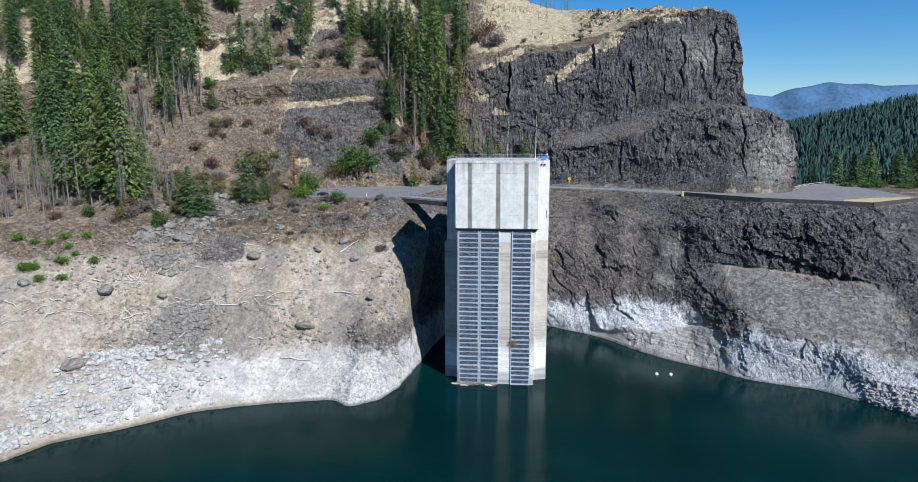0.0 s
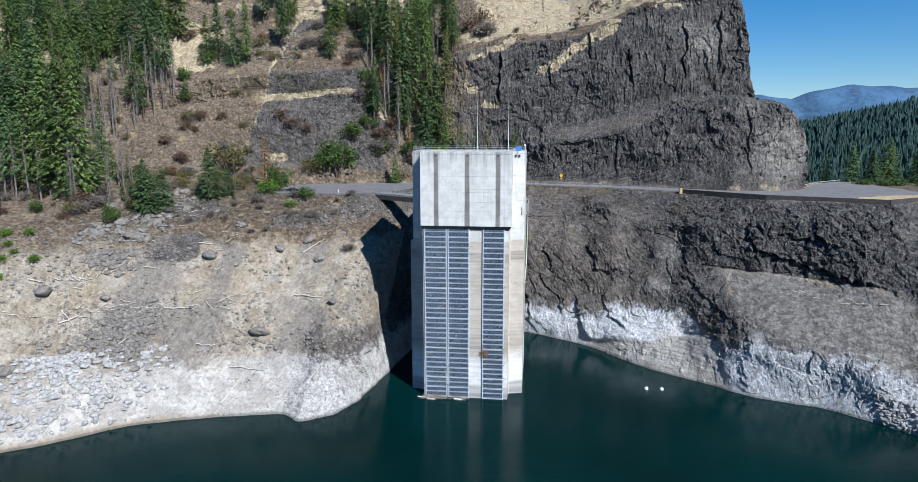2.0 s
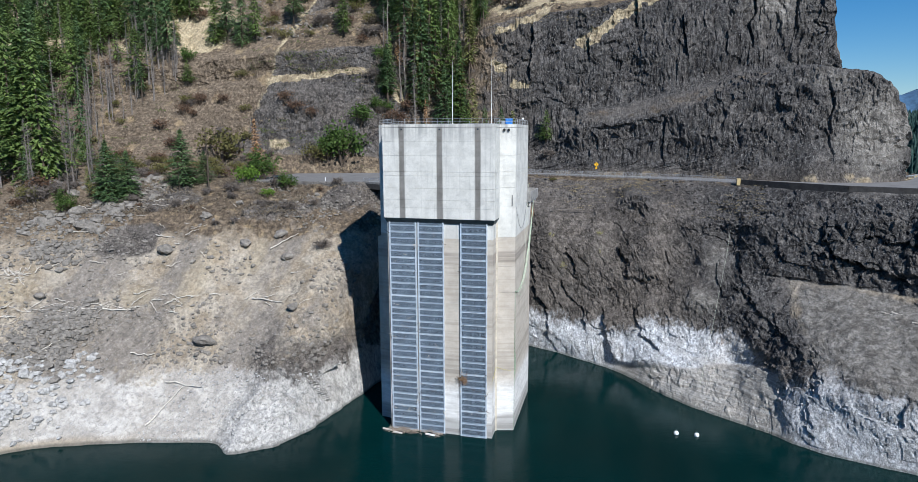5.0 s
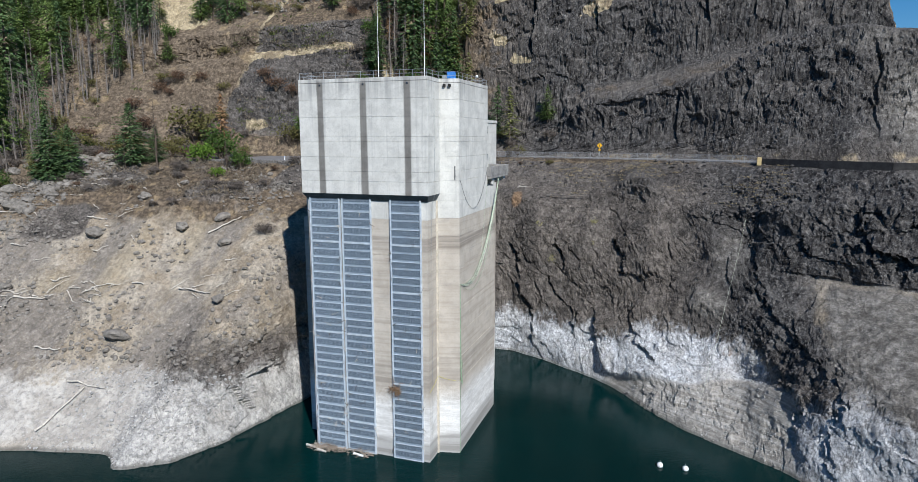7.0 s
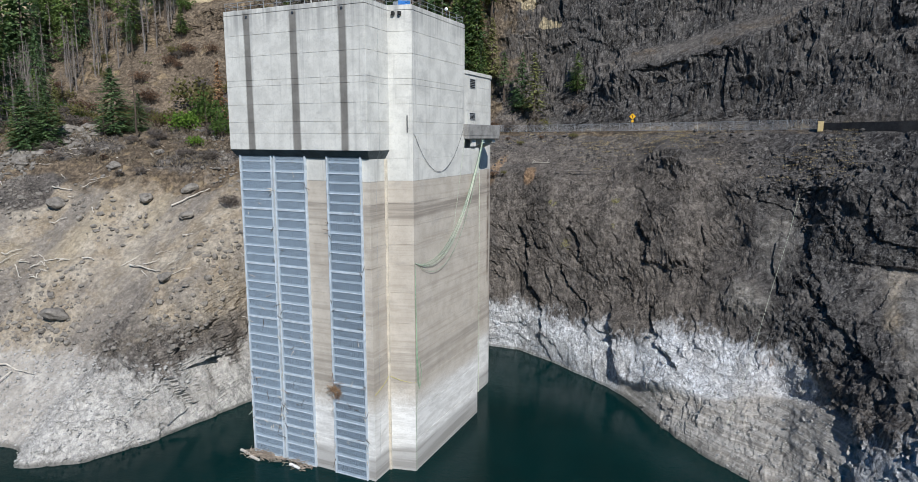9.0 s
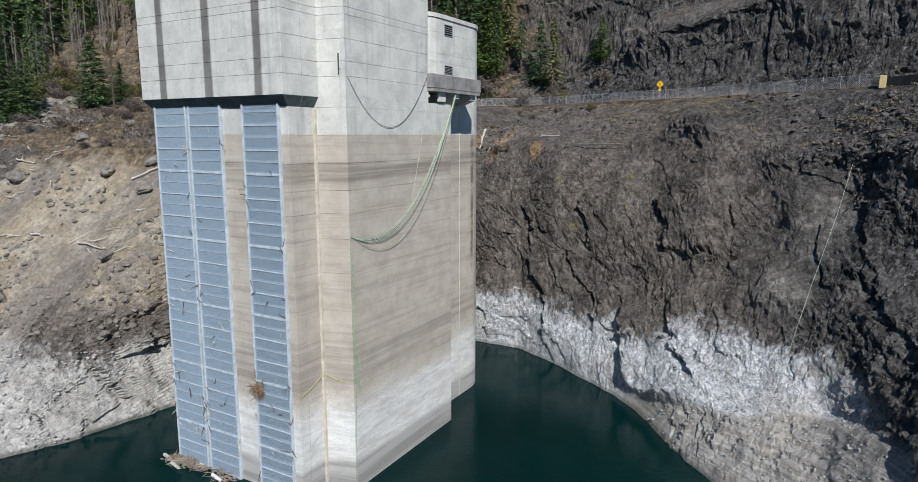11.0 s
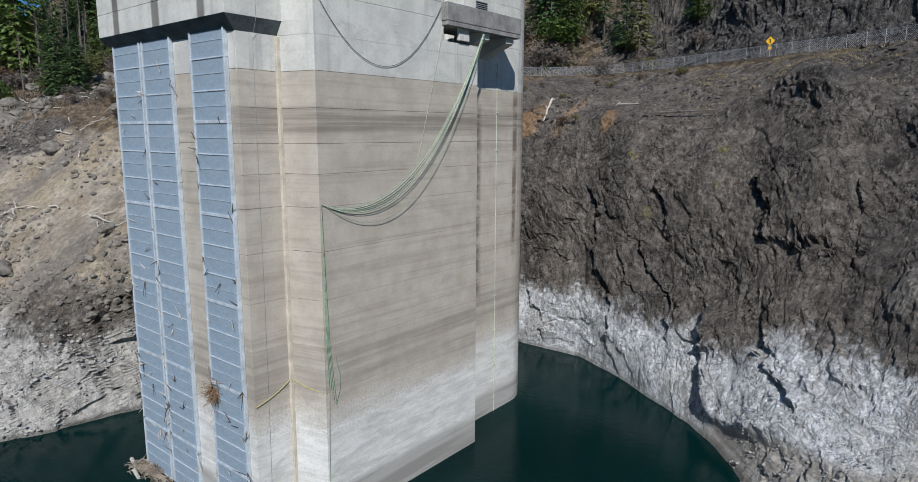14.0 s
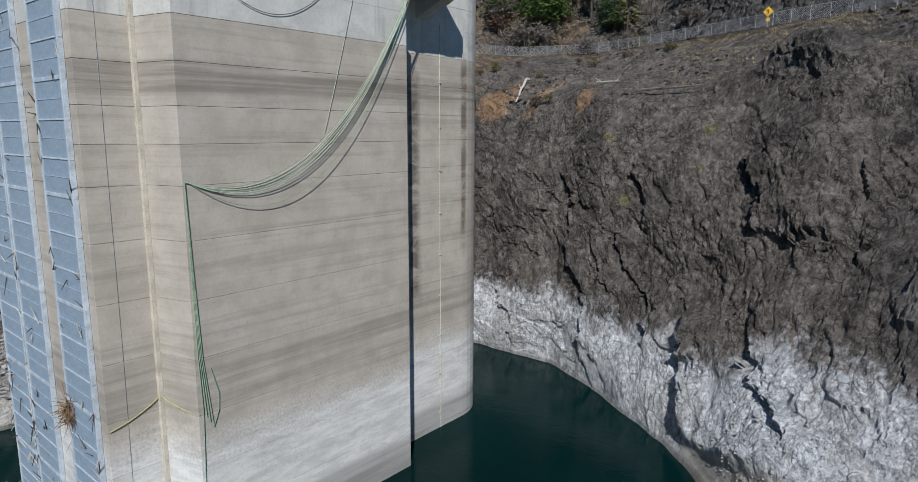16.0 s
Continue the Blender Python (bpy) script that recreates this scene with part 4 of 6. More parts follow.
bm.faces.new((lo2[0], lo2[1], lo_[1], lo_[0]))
tower_part("soffit", bm, SOFFIT, "underside of the overhang with its shade painted dark")

# coping and roof deck
bm = bmesh.new()
prism(bm, UPPER_PLAN, 68.58, 69.25)
bmesh.ops.bevel(bm, geom=list(bm.edges), offset=0.05, segments=1, affect="EDGES")
tower_part("coping", bm, CONCRETE, "weathered concrete parapet coping")

# scupper outlets at the head of the streaks
for sx in (-14.85, -6.45, 1.75):
    bm = bmesh.new()
    box(bm, sx - 0.16, sx + 0.16, 188.5, 188.62, 68.05, 68.35, 0.02)
    tower_part("scupper", bm, RACK_DARK, "dark drain scupper")

# ---- trash racks ----
ROW_H = 1.435
rack_cols = [(-18.3, -12.35), (-11.75, -6.1), (-2.2, 3.5)]


def rack_panel_meshes(w):
    """The frame of a half panel and its screen of deep, thin upright bars."""
    bm = bmesh.new()
    box(bm, -w / 2, w / 2, 0.13, 0.24, 0.0, 0.3)
    box(bm, -w / 2, w / 2, -0.015, 0.13, 0.02, 0.06)
    box(bm, -w / 2, -w / 2 + 0.14, -0.06, 0.06, 0.16, ROW_H - 0.02)
    box(bm, w / 2 - 0.14, w / 2, -0.06, 0.06, 0.16, ROW_H - 0.02)
    fr = bpy.data.meshes.new("rack_frame")
    bm.to_mesh(fr)
    bm.free()
    fr.materials.append(RACK_STEEL)
    verts, faces = [], []
    count = int(w / 0.125)
    top = ROW_H - 0.01
    for i in range(count):
        x = -w / 2 + 0.2 + (w - 0.4) * i / (count - 1)
        b = len(verts)
        verts += [(x - 0.009, 0.0, 0.07), (x + 0.009, 0.0, 0.07), (x + 0.009, 0.0, top), (x - 0.009, 0.0, top),
                  (x - 0.009, 0.075, 0.07), (x + 0.009, 0.075, 0.07), (x + 0.009, 0.075, top), (x - 0.009, 0.075, top)]
        faces += [(b, b + 1, b + 2, b + 3), (b + 1, b + 5, b + 6, b + 2), (b + 4, b, b + 3, b + 7)]
    return fr, mesh_of("bar_screen", verts, faces, RACK_BAR)


for x0, x1 in rack_cols:
    rack = empty("trash_rack", (x0 + x1) / 2, 189.58, 0, "tall column of blue-grey barred steel trash rack panels", "trash rack", "trash racks on the tower")
    w = x1 - x0
    fr, bars = rack_panel_meshes(w)
    for r in range(34):
        p_ = new("rack_panel", fr)
        p_.parent, p_.location = rack, (0, 0, 0.1 + r * ROW_H)
        q_ = tagged(new("bar_screen", bars), kind="stuff")
        q_.parent = p_
    # added dark sheet in place of the shaded void behind the bars
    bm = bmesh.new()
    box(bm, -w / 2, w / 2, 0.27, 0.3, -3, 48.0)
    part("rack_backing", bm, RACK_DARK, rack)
    for side in (-1, 1):
        bm = bmesh.new()
        box(bm, side * w / 2 - 0.12, side * w / 2 + 0.12, -0.1, 0.3, -4, 49.0, 0.02)
        part("side_rail", bm, RACK_STEEL, rack)
    for r in range(0, 35, 2):
        bm = bmesh.new()
        thick = 0.3 if r % 6 == 4 else 0.1
        box(bm, -w / 2 - 0.15, w / 2 + 0.15, -0.05, 0.22, 0.02 + r * ROW_H, 0.02 + thick + r * ROW_H, 0.015)
        part("cross_beam", bm, RACK_STEEL, rack)

# ---- rear pier with its round-ended house and balcony ----
def pier_plan(x0, x1, y0, y1, r, near=0.0):
    pts = [(x0, y0), (x1, y0)]
    if near:
        pts = [(x0 + near - near * math.cos(a), y0 + near - near * math.sin(a)) for a in [math.pi / 2 * k / 8 for k in range(9)]]
        pts += [(x1 - near + near * math.sin(a), y0 + near - near * math.cos(a)) for a in [math.pi / 2 * k / 8 for k in range(9)]]
    for k in range(11):
        a = math.pi / 2 * k / 10
        pts.append((x1 - r + r * math.cos(a), y1 - r + r * math.sin(a)))
    for k in range(11):
        a = math.pi / 2 + math.pi / 2 * k / 10
        pts.append((x0 + r + r * math.cos(a), y1 - r + r * math.sin(a)))
    return pts


pier = empty("rear_pier", -7, 228, 0, "round-ended concrete stair pier behind the tower", "pier")


def pier_part(name, bm, material, label=""):
    ob = part(name, bm, material, pier, label)
    ob.matrix_parent_inverse = Matrix.Translation((-7, 228, 0)).inverted()
    return ob


PIER_PLAN = pier_plan(-19.0, 5.0, 218.9, PIER_END, PIER_ROUND)
HOUSE_PLAN = pier_plan(-19.0, 5.0, 216.4, PIER_END, PIER_ROUND, 6.0)
PIER_LIFTS = LIFTS + [50.6, 53.3, 55.9, 57.2, 60.3, 62.4]
for lo, hi in zip(PIER_LIFTS[:-1], PIER_LIFTS[1:]):
    bm = bmesh.new()
    prism(bm, HOUSE_PLAN if lo > 49 else PIER_PLAN, lo + 0.015, hi - 0.015)
    pier_part("concrete_lift", bm, CONCRETE)
bm = bmesh.new()
prism(bm, inset_plan(PIER_PLAN, 0.06), -5, 50)
prism(bm, inset_plan(HOUSE_PLAN, 0.06), 50.01, 62.3)
pier_part("core", bm, CONCRETE)
bm = bmesh.new()
prism(bm, inset_plan(HOUSE_PLAN, -0.18), 62.4, 63.0)
pier_part("roof_slab", bm, CONCRETE, "flat concrete roof slab")
bm = bmesh.new()
box(bm, -15.0, 0.5, 212.95, 217.5, 49.4, 61.8)
pier_part("link_wall", bm, CONCRETE)
# balcony
bm = bmesh.new()
box(bm, 5.0, 9.6, 212.6, 226.6, 50.9, 51.4, 0.04)
pier_part("balcony_slab", bm, OLD_CONCRETE, "weathered concrete balcony slab")
bm = bmesh.new()
box(bm, 9.3, 9.65, 212.5, 226.7, 51.4, 53.3, 0.04)
pier_part("balcony_wall", bm, OLD_CONCRETE, "grey weathered balcony wall")
bm = bmesh.new()
box(bm, 8.76, 9.3, 212.5, 212.8, 51.4, 53.3, 0.03)
pier_part("balcony_end_wall", bm, OLD_CONCRETE)
bm = bmesh.new()
box(bm, 4.9, 9.3, 226.4, 226.7, 51.4, 53.3, 0.03)
pier_part("balcony_end_wall", bm, OLD_CONCRETE)
for by in (219.2, 224.2):
    bm = bmesh.new()
    v = [bm.verts.new(c) for c in ((5, by, 48.6), (5, by + 1.6, 48.6), (5, by + 1.6, 50.9), (5, by, 50.9), (9.1, by, 50.2), (9.1, by + 1.6, 50.2), (9.1, by + 1.6, 50.9), (9.1, by, 50.9))]
    for f in ((0, 1, 2, 3), (0, 4, 5, 1), (1, 5, 6, 2), (3, 2, 6, 7), (0, 3, 7, 4), (4, 7, 6, 5)):
        bm.faces.new([v[i] for i in f])
    bmesh.ops.recalc_face_normals(bm, faces=bm.faces)
    pier_part("bracket", bm, CONCRETE)

# low bracket on the main wall and the outer pilaster
bm = bmesh.new()
box(bm, 8.76, 9.1, 215.2, 217.0, 49.6, 50.9, 0.03)
pier_part("bracket", bm, CONCRETE)
bm = bmesh.new()
box(bm, -23.3, -22.45, 195.2, 203, -6, 44.0, 0.05)
tower_part("pilaster", bm, CONCRETE, "pale concrete side pilaster")

# ---- road ----
def strip(name, front, back, z, thick, material):
    bm = bmesh.new()
    rows_ = []
    for (x0, y0), (x1, y1) in zip(front, back):
        rows_.append([bm.verts.new(c) for c in ((x0, y0, z - thick), (x0, y0, z), (x1, y1, z), (x1, y1, z - thick))])
    for a, b in zip(rows_[:-1], rows_[1:]):
        for i in range(3):
            bm.faces.new((a[i], a[i + 1], b[i + 1], b[i]))
    return bm


xs_ = np.linspace(-100, 150, 120)
rf, rb = along(ROAD_FRONT, np.arange(-300, 220, 0.5)), along(ROAD_BACK, np.arange(-300, 220, 0.5))
front = [(x, float(np.interp(x, rf[:, 0], rf[:, 1])) + 1.6) for x in xs_]
back = [(x, float(np.interp(x, rb[:, 0], rb[:, 1])) - 2.5) for x in xs_]
road = part("road", strip("road", front, back, 53.0, 0.5, ASPHALT), ASPHALT, None)
tagged(road, "grey asphalt road along the cliff", "road", kind="structure")

# dark parapet round the turnout
WALL_RUN = [(64.5, 260.6), (75.6, 250), (87, 240.4), (104.4, 233.2), (118.8, 227.4), (143, 244.5)]
bm = bmesh.new()
for (ax, ay), (bx, by) in zip(WALL_RUN[:-1], WALL_RUN[1:]):
    d = Vector((bx - ax, by - ay)).normalized()
    n_ = Vector((-d.y, d.x)) * 0.3
    prism(bm, [(ax - n_.x * -1, ay + n_.y * -1 * -1), (ax - n_.x, ay - n_.y), (bx - n_.x, by - n_.y), (bx + n_.x, by + n_.y)], 50.5, 54.0)
bmesh.ops.recalc_face_normals(bm, faces=bm.faces)
tagged(part("parapet", bm, DARK_STONE, None), "dark stone parapet along the road turnout", "wall", kind="structure")

# ---- foliage materials ----
def leaf_material(name, dark, light, rough=0.7):
    n = Nodes(name, rough, 0, 0.2)
    island = n.t.nodes.new("ShaderNodeNewGeometry").outputs["Random Per Island"]
    c = n.mix(n.math("ADD", n.math("MULTIPLY", island, 0.65), n.math("MULTIPLY", n.rand(), 0.35)), dark, light)
    c = n.mix(n.ramp(n.noise(n.pos(), 0.35, 4), 0.45, 0.65, 0, 0.4), c, [v * 0.7 for v in dark])
    n.colour(c)
    thin = n.t.nodes.new("ShaderNodeBsdfTranslucent")
    n.put(thin.inputs["Color"], c)
    both = n.t.nodes.new("ShaderNodeMixShader")
    both.inputs[0].default_value = 0.38
    n.t.links.new(n.b.outputs[0], both.inputs[1])
    n.t.links.new(thin.outputs[0], both.inputs[2])
    n.t.links.new(both.outputs[0], n.t.nodes["Material Output"].inputs["Surface"])
    return n.m


NEEDLES = leaf_material("fir_needles", (0.065, 0.112, 0.034), (0.25, 0.34, 0.10))
NEEDLES_BLUE = leaf_material("blue_green_needles", (0.050, 0.098, 0.044), (0.19, 0.285, 0.115))
NEEDLES_YELLOW = leaf_material("thin_yellowing_needles", (0.13, 0.145, 0.05), (0.30, 0.32, 0.12))
NEEDLES_DEAD = leaf_material("dead_needles", (0.26, 0.155, 0.08), (0.52, 0.34, 0.19))
LEAF_GREEN = leaf_material("shrub_leaves", (0.04, 0.075, 0.02), (0.12, 0.19, 0.045))
LEAF_OLIVE = leaf_material("olive_leaves", (0.10, 0.095, 0.035), (0.23, 0.21, 0.08))
LEAF_BROWN = leaf_material("brown_leaves", (0.10, 0.06, 0.04), (0.22, 0.14, 0.09))
LEAF_BRIGHT = leaf_material("bright_leaves", (0.07, 0.14, 0.02), (0.20, 0.32, 0.05))
TWIGS = leaf_material("bare_twigs", (0.12, 0.10, 0.085), (0.27, 0.235, 0.205))
# needle green shifted towards blue to carry the distance haze
FAR_TREES = leaf_material("haze_tinted_conifers", (0.038, 0.080, 0.074), (0.090, 0.155, 0.130), 0.9)


# ---- trees: each mesh built once, 30 m tall, and shared ----
def diamond(vs, fs, a, tip, wide):
    """A leaf or spray: four corners, folded a little along its middle."""
    b = len(vs)
    m = a + (tip - a) * 0.45
    vs += [a, m + wide, tip, m - wide]
    fs.append((b, b + 1, b + 2, b + 3))


def spray(vs, fs, a, tip, wide):
    """One needle spray: a long three-cornered blade."""
    b = len(vs)
    vs += [a - wide, a + wide, tip]
    fs.append((b, b + 1, b + 2))


def fir_meshes(seed, clear, spread, ragged, levels=36, leaves=None):
    """A fir 30 m tall: trunk with dead lower branches, and boughs of short drooping sprays with gaps between."""
    rng = random.Random(seed)
    vs, fs = [], []
    bm = bmesh.new()
    H = 30.0
    pts = [Vector((0.12 * math.sin(seed + k), 0.12 * math.cos(1.7 * seed + k), H * k / 8 * 0.985)) for k in range(9)]
    pts[0] = Vector((0, 0, -1.5))
    for k in range(8):
        tube(bm, pts[k], pts[k + 1], 0.36 * (1 - k / 8.3), 0.36 * (1 - (k + 1) / 8.3), 6)
    # bare dead branches below and inside the crown
    for k in range(int(50 * clear + 6 + 40 * ragged)):
        z = H * rng.uniform(0.04, clear + 0.1 + 0.6 * ragged)
        a = rng.uniform(0, 6.28)
        l = rng.uniform(0.8, 3.0)
        tube(bm, (0, 0, z), (l * math.cos(a), l * math.sin(a), z - 0.35 * l), 0.05, 0.015, 3)
    lop = rng.uniform(0, 6.28)
    for k in range(levels):
        f = (k + rng.uniform(-0.4, 0.4)) / (levels - 1)
        f = min(1.0, max(0.0, f))
        z = H * (clear + (0.975 - clear) * f)
        L = spread * (1 - f) ** 0.9 * min(1, 0.55 + 3 * f) * rng.uniform(0.75, 1.12) + 0.25
        for b in range(6 if f < 0.8 else 4):
            if rng.random() < ragged:
                continue
            a = rng.uniform(0, 6.28)
            l = L * rng.uniform(0.5, 1.15) * (1 + 0.18 * math.cos(a - lop))
            out = Vector((math.cos(a), math.sin(a), 0))
            side = Vector((-out.y, out.x, 0))
            rise = -0.32 + 0.8 * f + rng.uniform(-0.15, 0.15)
            steps = max(2, int(l / 0.42))
            for s in range(1, steps + 1):
                u = (s - rng.random() * 0.6) / steps
                if u < 0.25 and l > 2:
                    continue
                p = Vector((0, 0, z)) + out * l * u + Vector((0, 0, rise * l * u - 0.20 * l * u * u))
                n = (1.15 - 0.6 * u) * rng.uniform(0.6, 1.15) * (0.4 + 0.6 * min(1, l / 3))
                for sg in (-1, 1):
                    way = (out * rng.uniform(0.3, 1.2) + side * sg * rng.uniform(0.4, 1) + Vector((0, 0, rng.uniform(-0.9, 0.15)))).normalized()
                    across = way.cross(Vector((rng.gauss(0, 0.6), rng.gauss(0, 0.6), 1))).normalized()
                    spray(vs, fs, p, p + way * n * 0.95, across * n * 0.34)
            spray(vs, fs, p - out * 0.3, p + out * 0.6 + Vector((0, 0, -0.15)), side * 0.16)
    # shaded inner foliage
    for k in range(int(380 * (1 - ragged))):
        f = rng.random() ** 1.3
        z = H * (clear + 0.02 + (0.92 - clear) * f)
        r = spread * (1 - f) ** 0.9 * rng.uniform(0.1, 0.6)
        a = rng.uniform(0, 6.28)
        c = Vector((r * math.cos(a), r * math.sin(a), z))
        out = Vector((math.cos(a), math.sin(a), -0.7)).normalized()
        spray(vs, fs, c, c + out * 1.2, Vector((-out.y, out.x, rng.uniform(-0.4, 0.4))) * 0.44)
    me = mesh_of("crown", vs, fs, leaves or NEEDLES)
    tr = bpy.data.meshes.new("trunk")
    bm.to_mesh(tr)
    bm.free()
    tr.materials.append(BARK)
    return tr, me


HIDE = (0, -900, -400)


def thing_of(name, meshes, label, category, group):
    ob = empty(name, *HIDE, label, category, group)
    for part_name, me_ in meshes:
        c = new(part_name, me_)
        c.parent = ob
    return ob


def tree_maker(name, meshes, label, category, group):
    """Gives a function that stands a copy of the tree at a place, all copies sharing the meshes."""
    def stand(x, y, height, base=30.0, turn=None, wide=1.0, sink=0.0, z=None):
        s = height / base
        g = drop(x, y) if z is None else z
        t = (x * 37.1 + y * 91.7) % 360 if turn is None else turn
        ob = thing_of(name, meshes, label, category, group)
        ob.matrix_basis = pose(x, y, g - sink, 0, 0, t) @ Matrix.Diagonal((s * wide, s * wide, s, 1))
        return ob
    return stand


firs = []
for seed, clear, spread, ragged, mat in ((1, 0.05, 7.4, 0.0, NEEDLES), (2, 0.12, 6.6, 0.04, NEEDLES), (3, 0.22, 6.0, 0.08, NEEDLES_BLUE), (4, 0.03, 7.8, 0.02, NEEDLES_BLUE), (5, 0.10, 6.0, 0.05, NEEDLES)):
    tr, cr = fir_meshes(seed, clear, spread, ragged, 36, mat)
    firs.append(tree_maker("fir_tree", [("trunk", tr), ("crown", cr)], "tall dark green fir on the steep hillside", "tree", "hillside firs"))
sparse_firs = []
for seed, clear, spread, ragged, mat in ((16, 0.18, 4.6, 0.5, NEEDLES_YELLOW), (17, 0.3, 4.2, 0.55, NEEDLES_BLUE), (18, 0.1, 4.8, 0.42, NEEDLES)):
    tr, cr = fir_meshes(seed, clear, spread, ragged, 34, mat)
    sparse_firs.append(tree_maker("sparse_fir", [("trunk", tr), ("crown", cr)], "thin ragged fir with half its needles gone", "tree", "sparse firs"))
tr, cr = fir_meshes(6, 0.01, 8.0, 0.0, 62, NEEDLES_BLUE)
bushy_fir = tree_maker("young_fir", [("trunk", tr), ("crown", cr)], "broad young green fir by the road", "tree", "young firs")
tr, cr = fir_meshes(8, 0.05, 5.0, 0.1, 34, NEEDLES_DEAD)
brown_fir = tree_maker("dead_fir", [("trunk", tr), ("crown", cr)], "dead fir with rusty brown needles", "tree", "dead firs")


def snag_meshes(seed, n, dark=False):
    rng = random.Random(seed)
    bm = bmesh.new()
    pts = [Vector((rng.uniform(-0.25, 0.25) * (k > 0), rng.uniform(-0.25, 0.25) * (k > 0), 30 * k / 6 - 1 * (k == 0))) for k in range(7)]
    for k in range(6):
        tube(bm, pts[k], pts[k + 1], 0.42 * (1 - k / 6.6), 0.42 * (1 - (k + 1) / 6.6), 6)
    tr_ = bpy.data.meshes.new("trunk")
    bm.to_mesh(tr_)
    bm.free()
    tr_.materials.append(BARK if dark else SNAG)
    bm = bmesh.new()
    for k in range(n):
        z = 30 * rng.uniform(0.12, 0.97)
        a, l = rng.uniform(0, 6.28), rng.uniform(0.6, 3.6) * (1.05 - z / 36)
        tip = Vector((l * math.cos(a), l * math.sin(a), z + rng.uniform(-0.45, 0.25) * l))
        root = Vector((0, 0, z))
        tube(bm, root, tip, 0.07, 0.025, 3)
        for q in range(3):
            u = rng.uniform(0.4, 1)
            c = root.lerp(tip, u)
            tube(bm, c, c + Vector((rng.uniform(-0.8, 0.8), rng.uniform(-0.8, 0.8), rng.uniform(-0.5, 0.4))), 0.035, 0.012, 3)
    br = bpy.data.meshes.new("branches")
    bm.to_mesh(br)
    bm.free()
    br.materials.append(BARK if dark else SNAG)
    return tr_, br


snags = []
for seed, n in ((11, 90), (12, 150), (13, 60)):
    tr, br = snag_meshes(seed, n)
    snags.append(tree_maker("dead_tree", [("trunk", tr), ("bare_crown", br)], "leafless grey dead hillside tree", "tree", "dead trees"))
tr, br = snag_meshes(14, 130, True)
burnt_snag = tree_maker("burnt_tree", [("trunk", tr), ("bare_crown", br)], "blackened bare dead conifer", "tree", "dead trees")


def shrub_meshes(seed, leaf, count, size, flat=0.8, twiggy=False):
    """A bush about 2 m wide and tall of stems and leaf clumps, with gaps."""
    rng = random.Random(seed)
    bm = bmesh.new()
    tips = []
    for k in range(14):
        a, r = rng.uniform(0, 6.28), rng.uniform(0.3, 1.0)
        tip = Vector((r * math.cos(a), r * math.sin(a), flat * rng.uniform(0.9, 1.9) * (1.15 - 0.4 * r)))
        knee = tip * 0.5 + Vector((0, 0, 0.15))
        tube(bm, (0, 0, -0.3), knee, 0.035, 0.025, 3)
        tube(bm, knee, tip, 0.025, 0.01, 3)
        tips += [tip, knee.lerp(tip, 0.5)]
        if twiggy:
            for q in range(7):
                c = knee.lerp(tip, rng.uniform(0, 1))
                tube(bm, c, c + Vector((rng.uniform(-0.5, 0.5), rng.uniform(-0.5, 0.5), rng.uniform(0, 0.5))), 0.012, 0.004, 3)
    st = bpy.data.meshes.new("stem")
    bm.to_mesh(st)
    bm.free()
    st.materials.append(SNAG if twiggy else BARK)
    vs, fs = [], []
    for k in range(count):
        t = rng.choice(tips)
        p = t + Vector((rng.gauss(0, 0.24), rng.gauss(0, 0.24), rng.gauss(0, 0.2)))
        p.z = max(0.02, p.z)
        way = Vector((rng.gauss(0, 1), rng.gauss(0, 1), rng.gauss(0.2, 0.7))).normalized()
        wide = way.cross(Vector((rng.gauss(0, 1), rng.gauss(0, 1), rng.gauss(0, 1)))).normalized()
        l = size * rng.uniform(0.6, 1.4)
        diamond(vs, fs, p, p + way * l, wide * l * (0.12 if twiggy else 0.36))
    return st, mesh_of("foliage", vs, fs, leaf)


def shrub_maker(seed, leaf, count, size, label, flat=0.8, twiggy=False):
    st, lf = shrub_meshes(seed, leaf, count, size, flat, twiggy)
    return tree_maker("shrub", [("stem", st), ("foliage", lf)], label, "shrub", "hillside shrubs")


green_shrub = shrub_maker(21, LEAF_GREEN, 900, 0.16, "rounded green leafy hillside shrub")
olive_shrub = shrub_maker(22, LEAF_OLIVE, 650, 0.16, "sparse yellow-olive hillside shrub")
brown_shrub = shrub_maker(23, LEAF_BROWN, 500, 0.15, "dry reddish brown hillside shrub", 0.7)
grey_shrub = shrub_maker(24, TWIGS, 700, 0.3, "leafless grey twiggy brush", 0.65, True)
bright_bush = shrub_maker(25, LEAF_BRIGHT, 700, 0.17, "low bright green bush on the bare bank", 0.5)

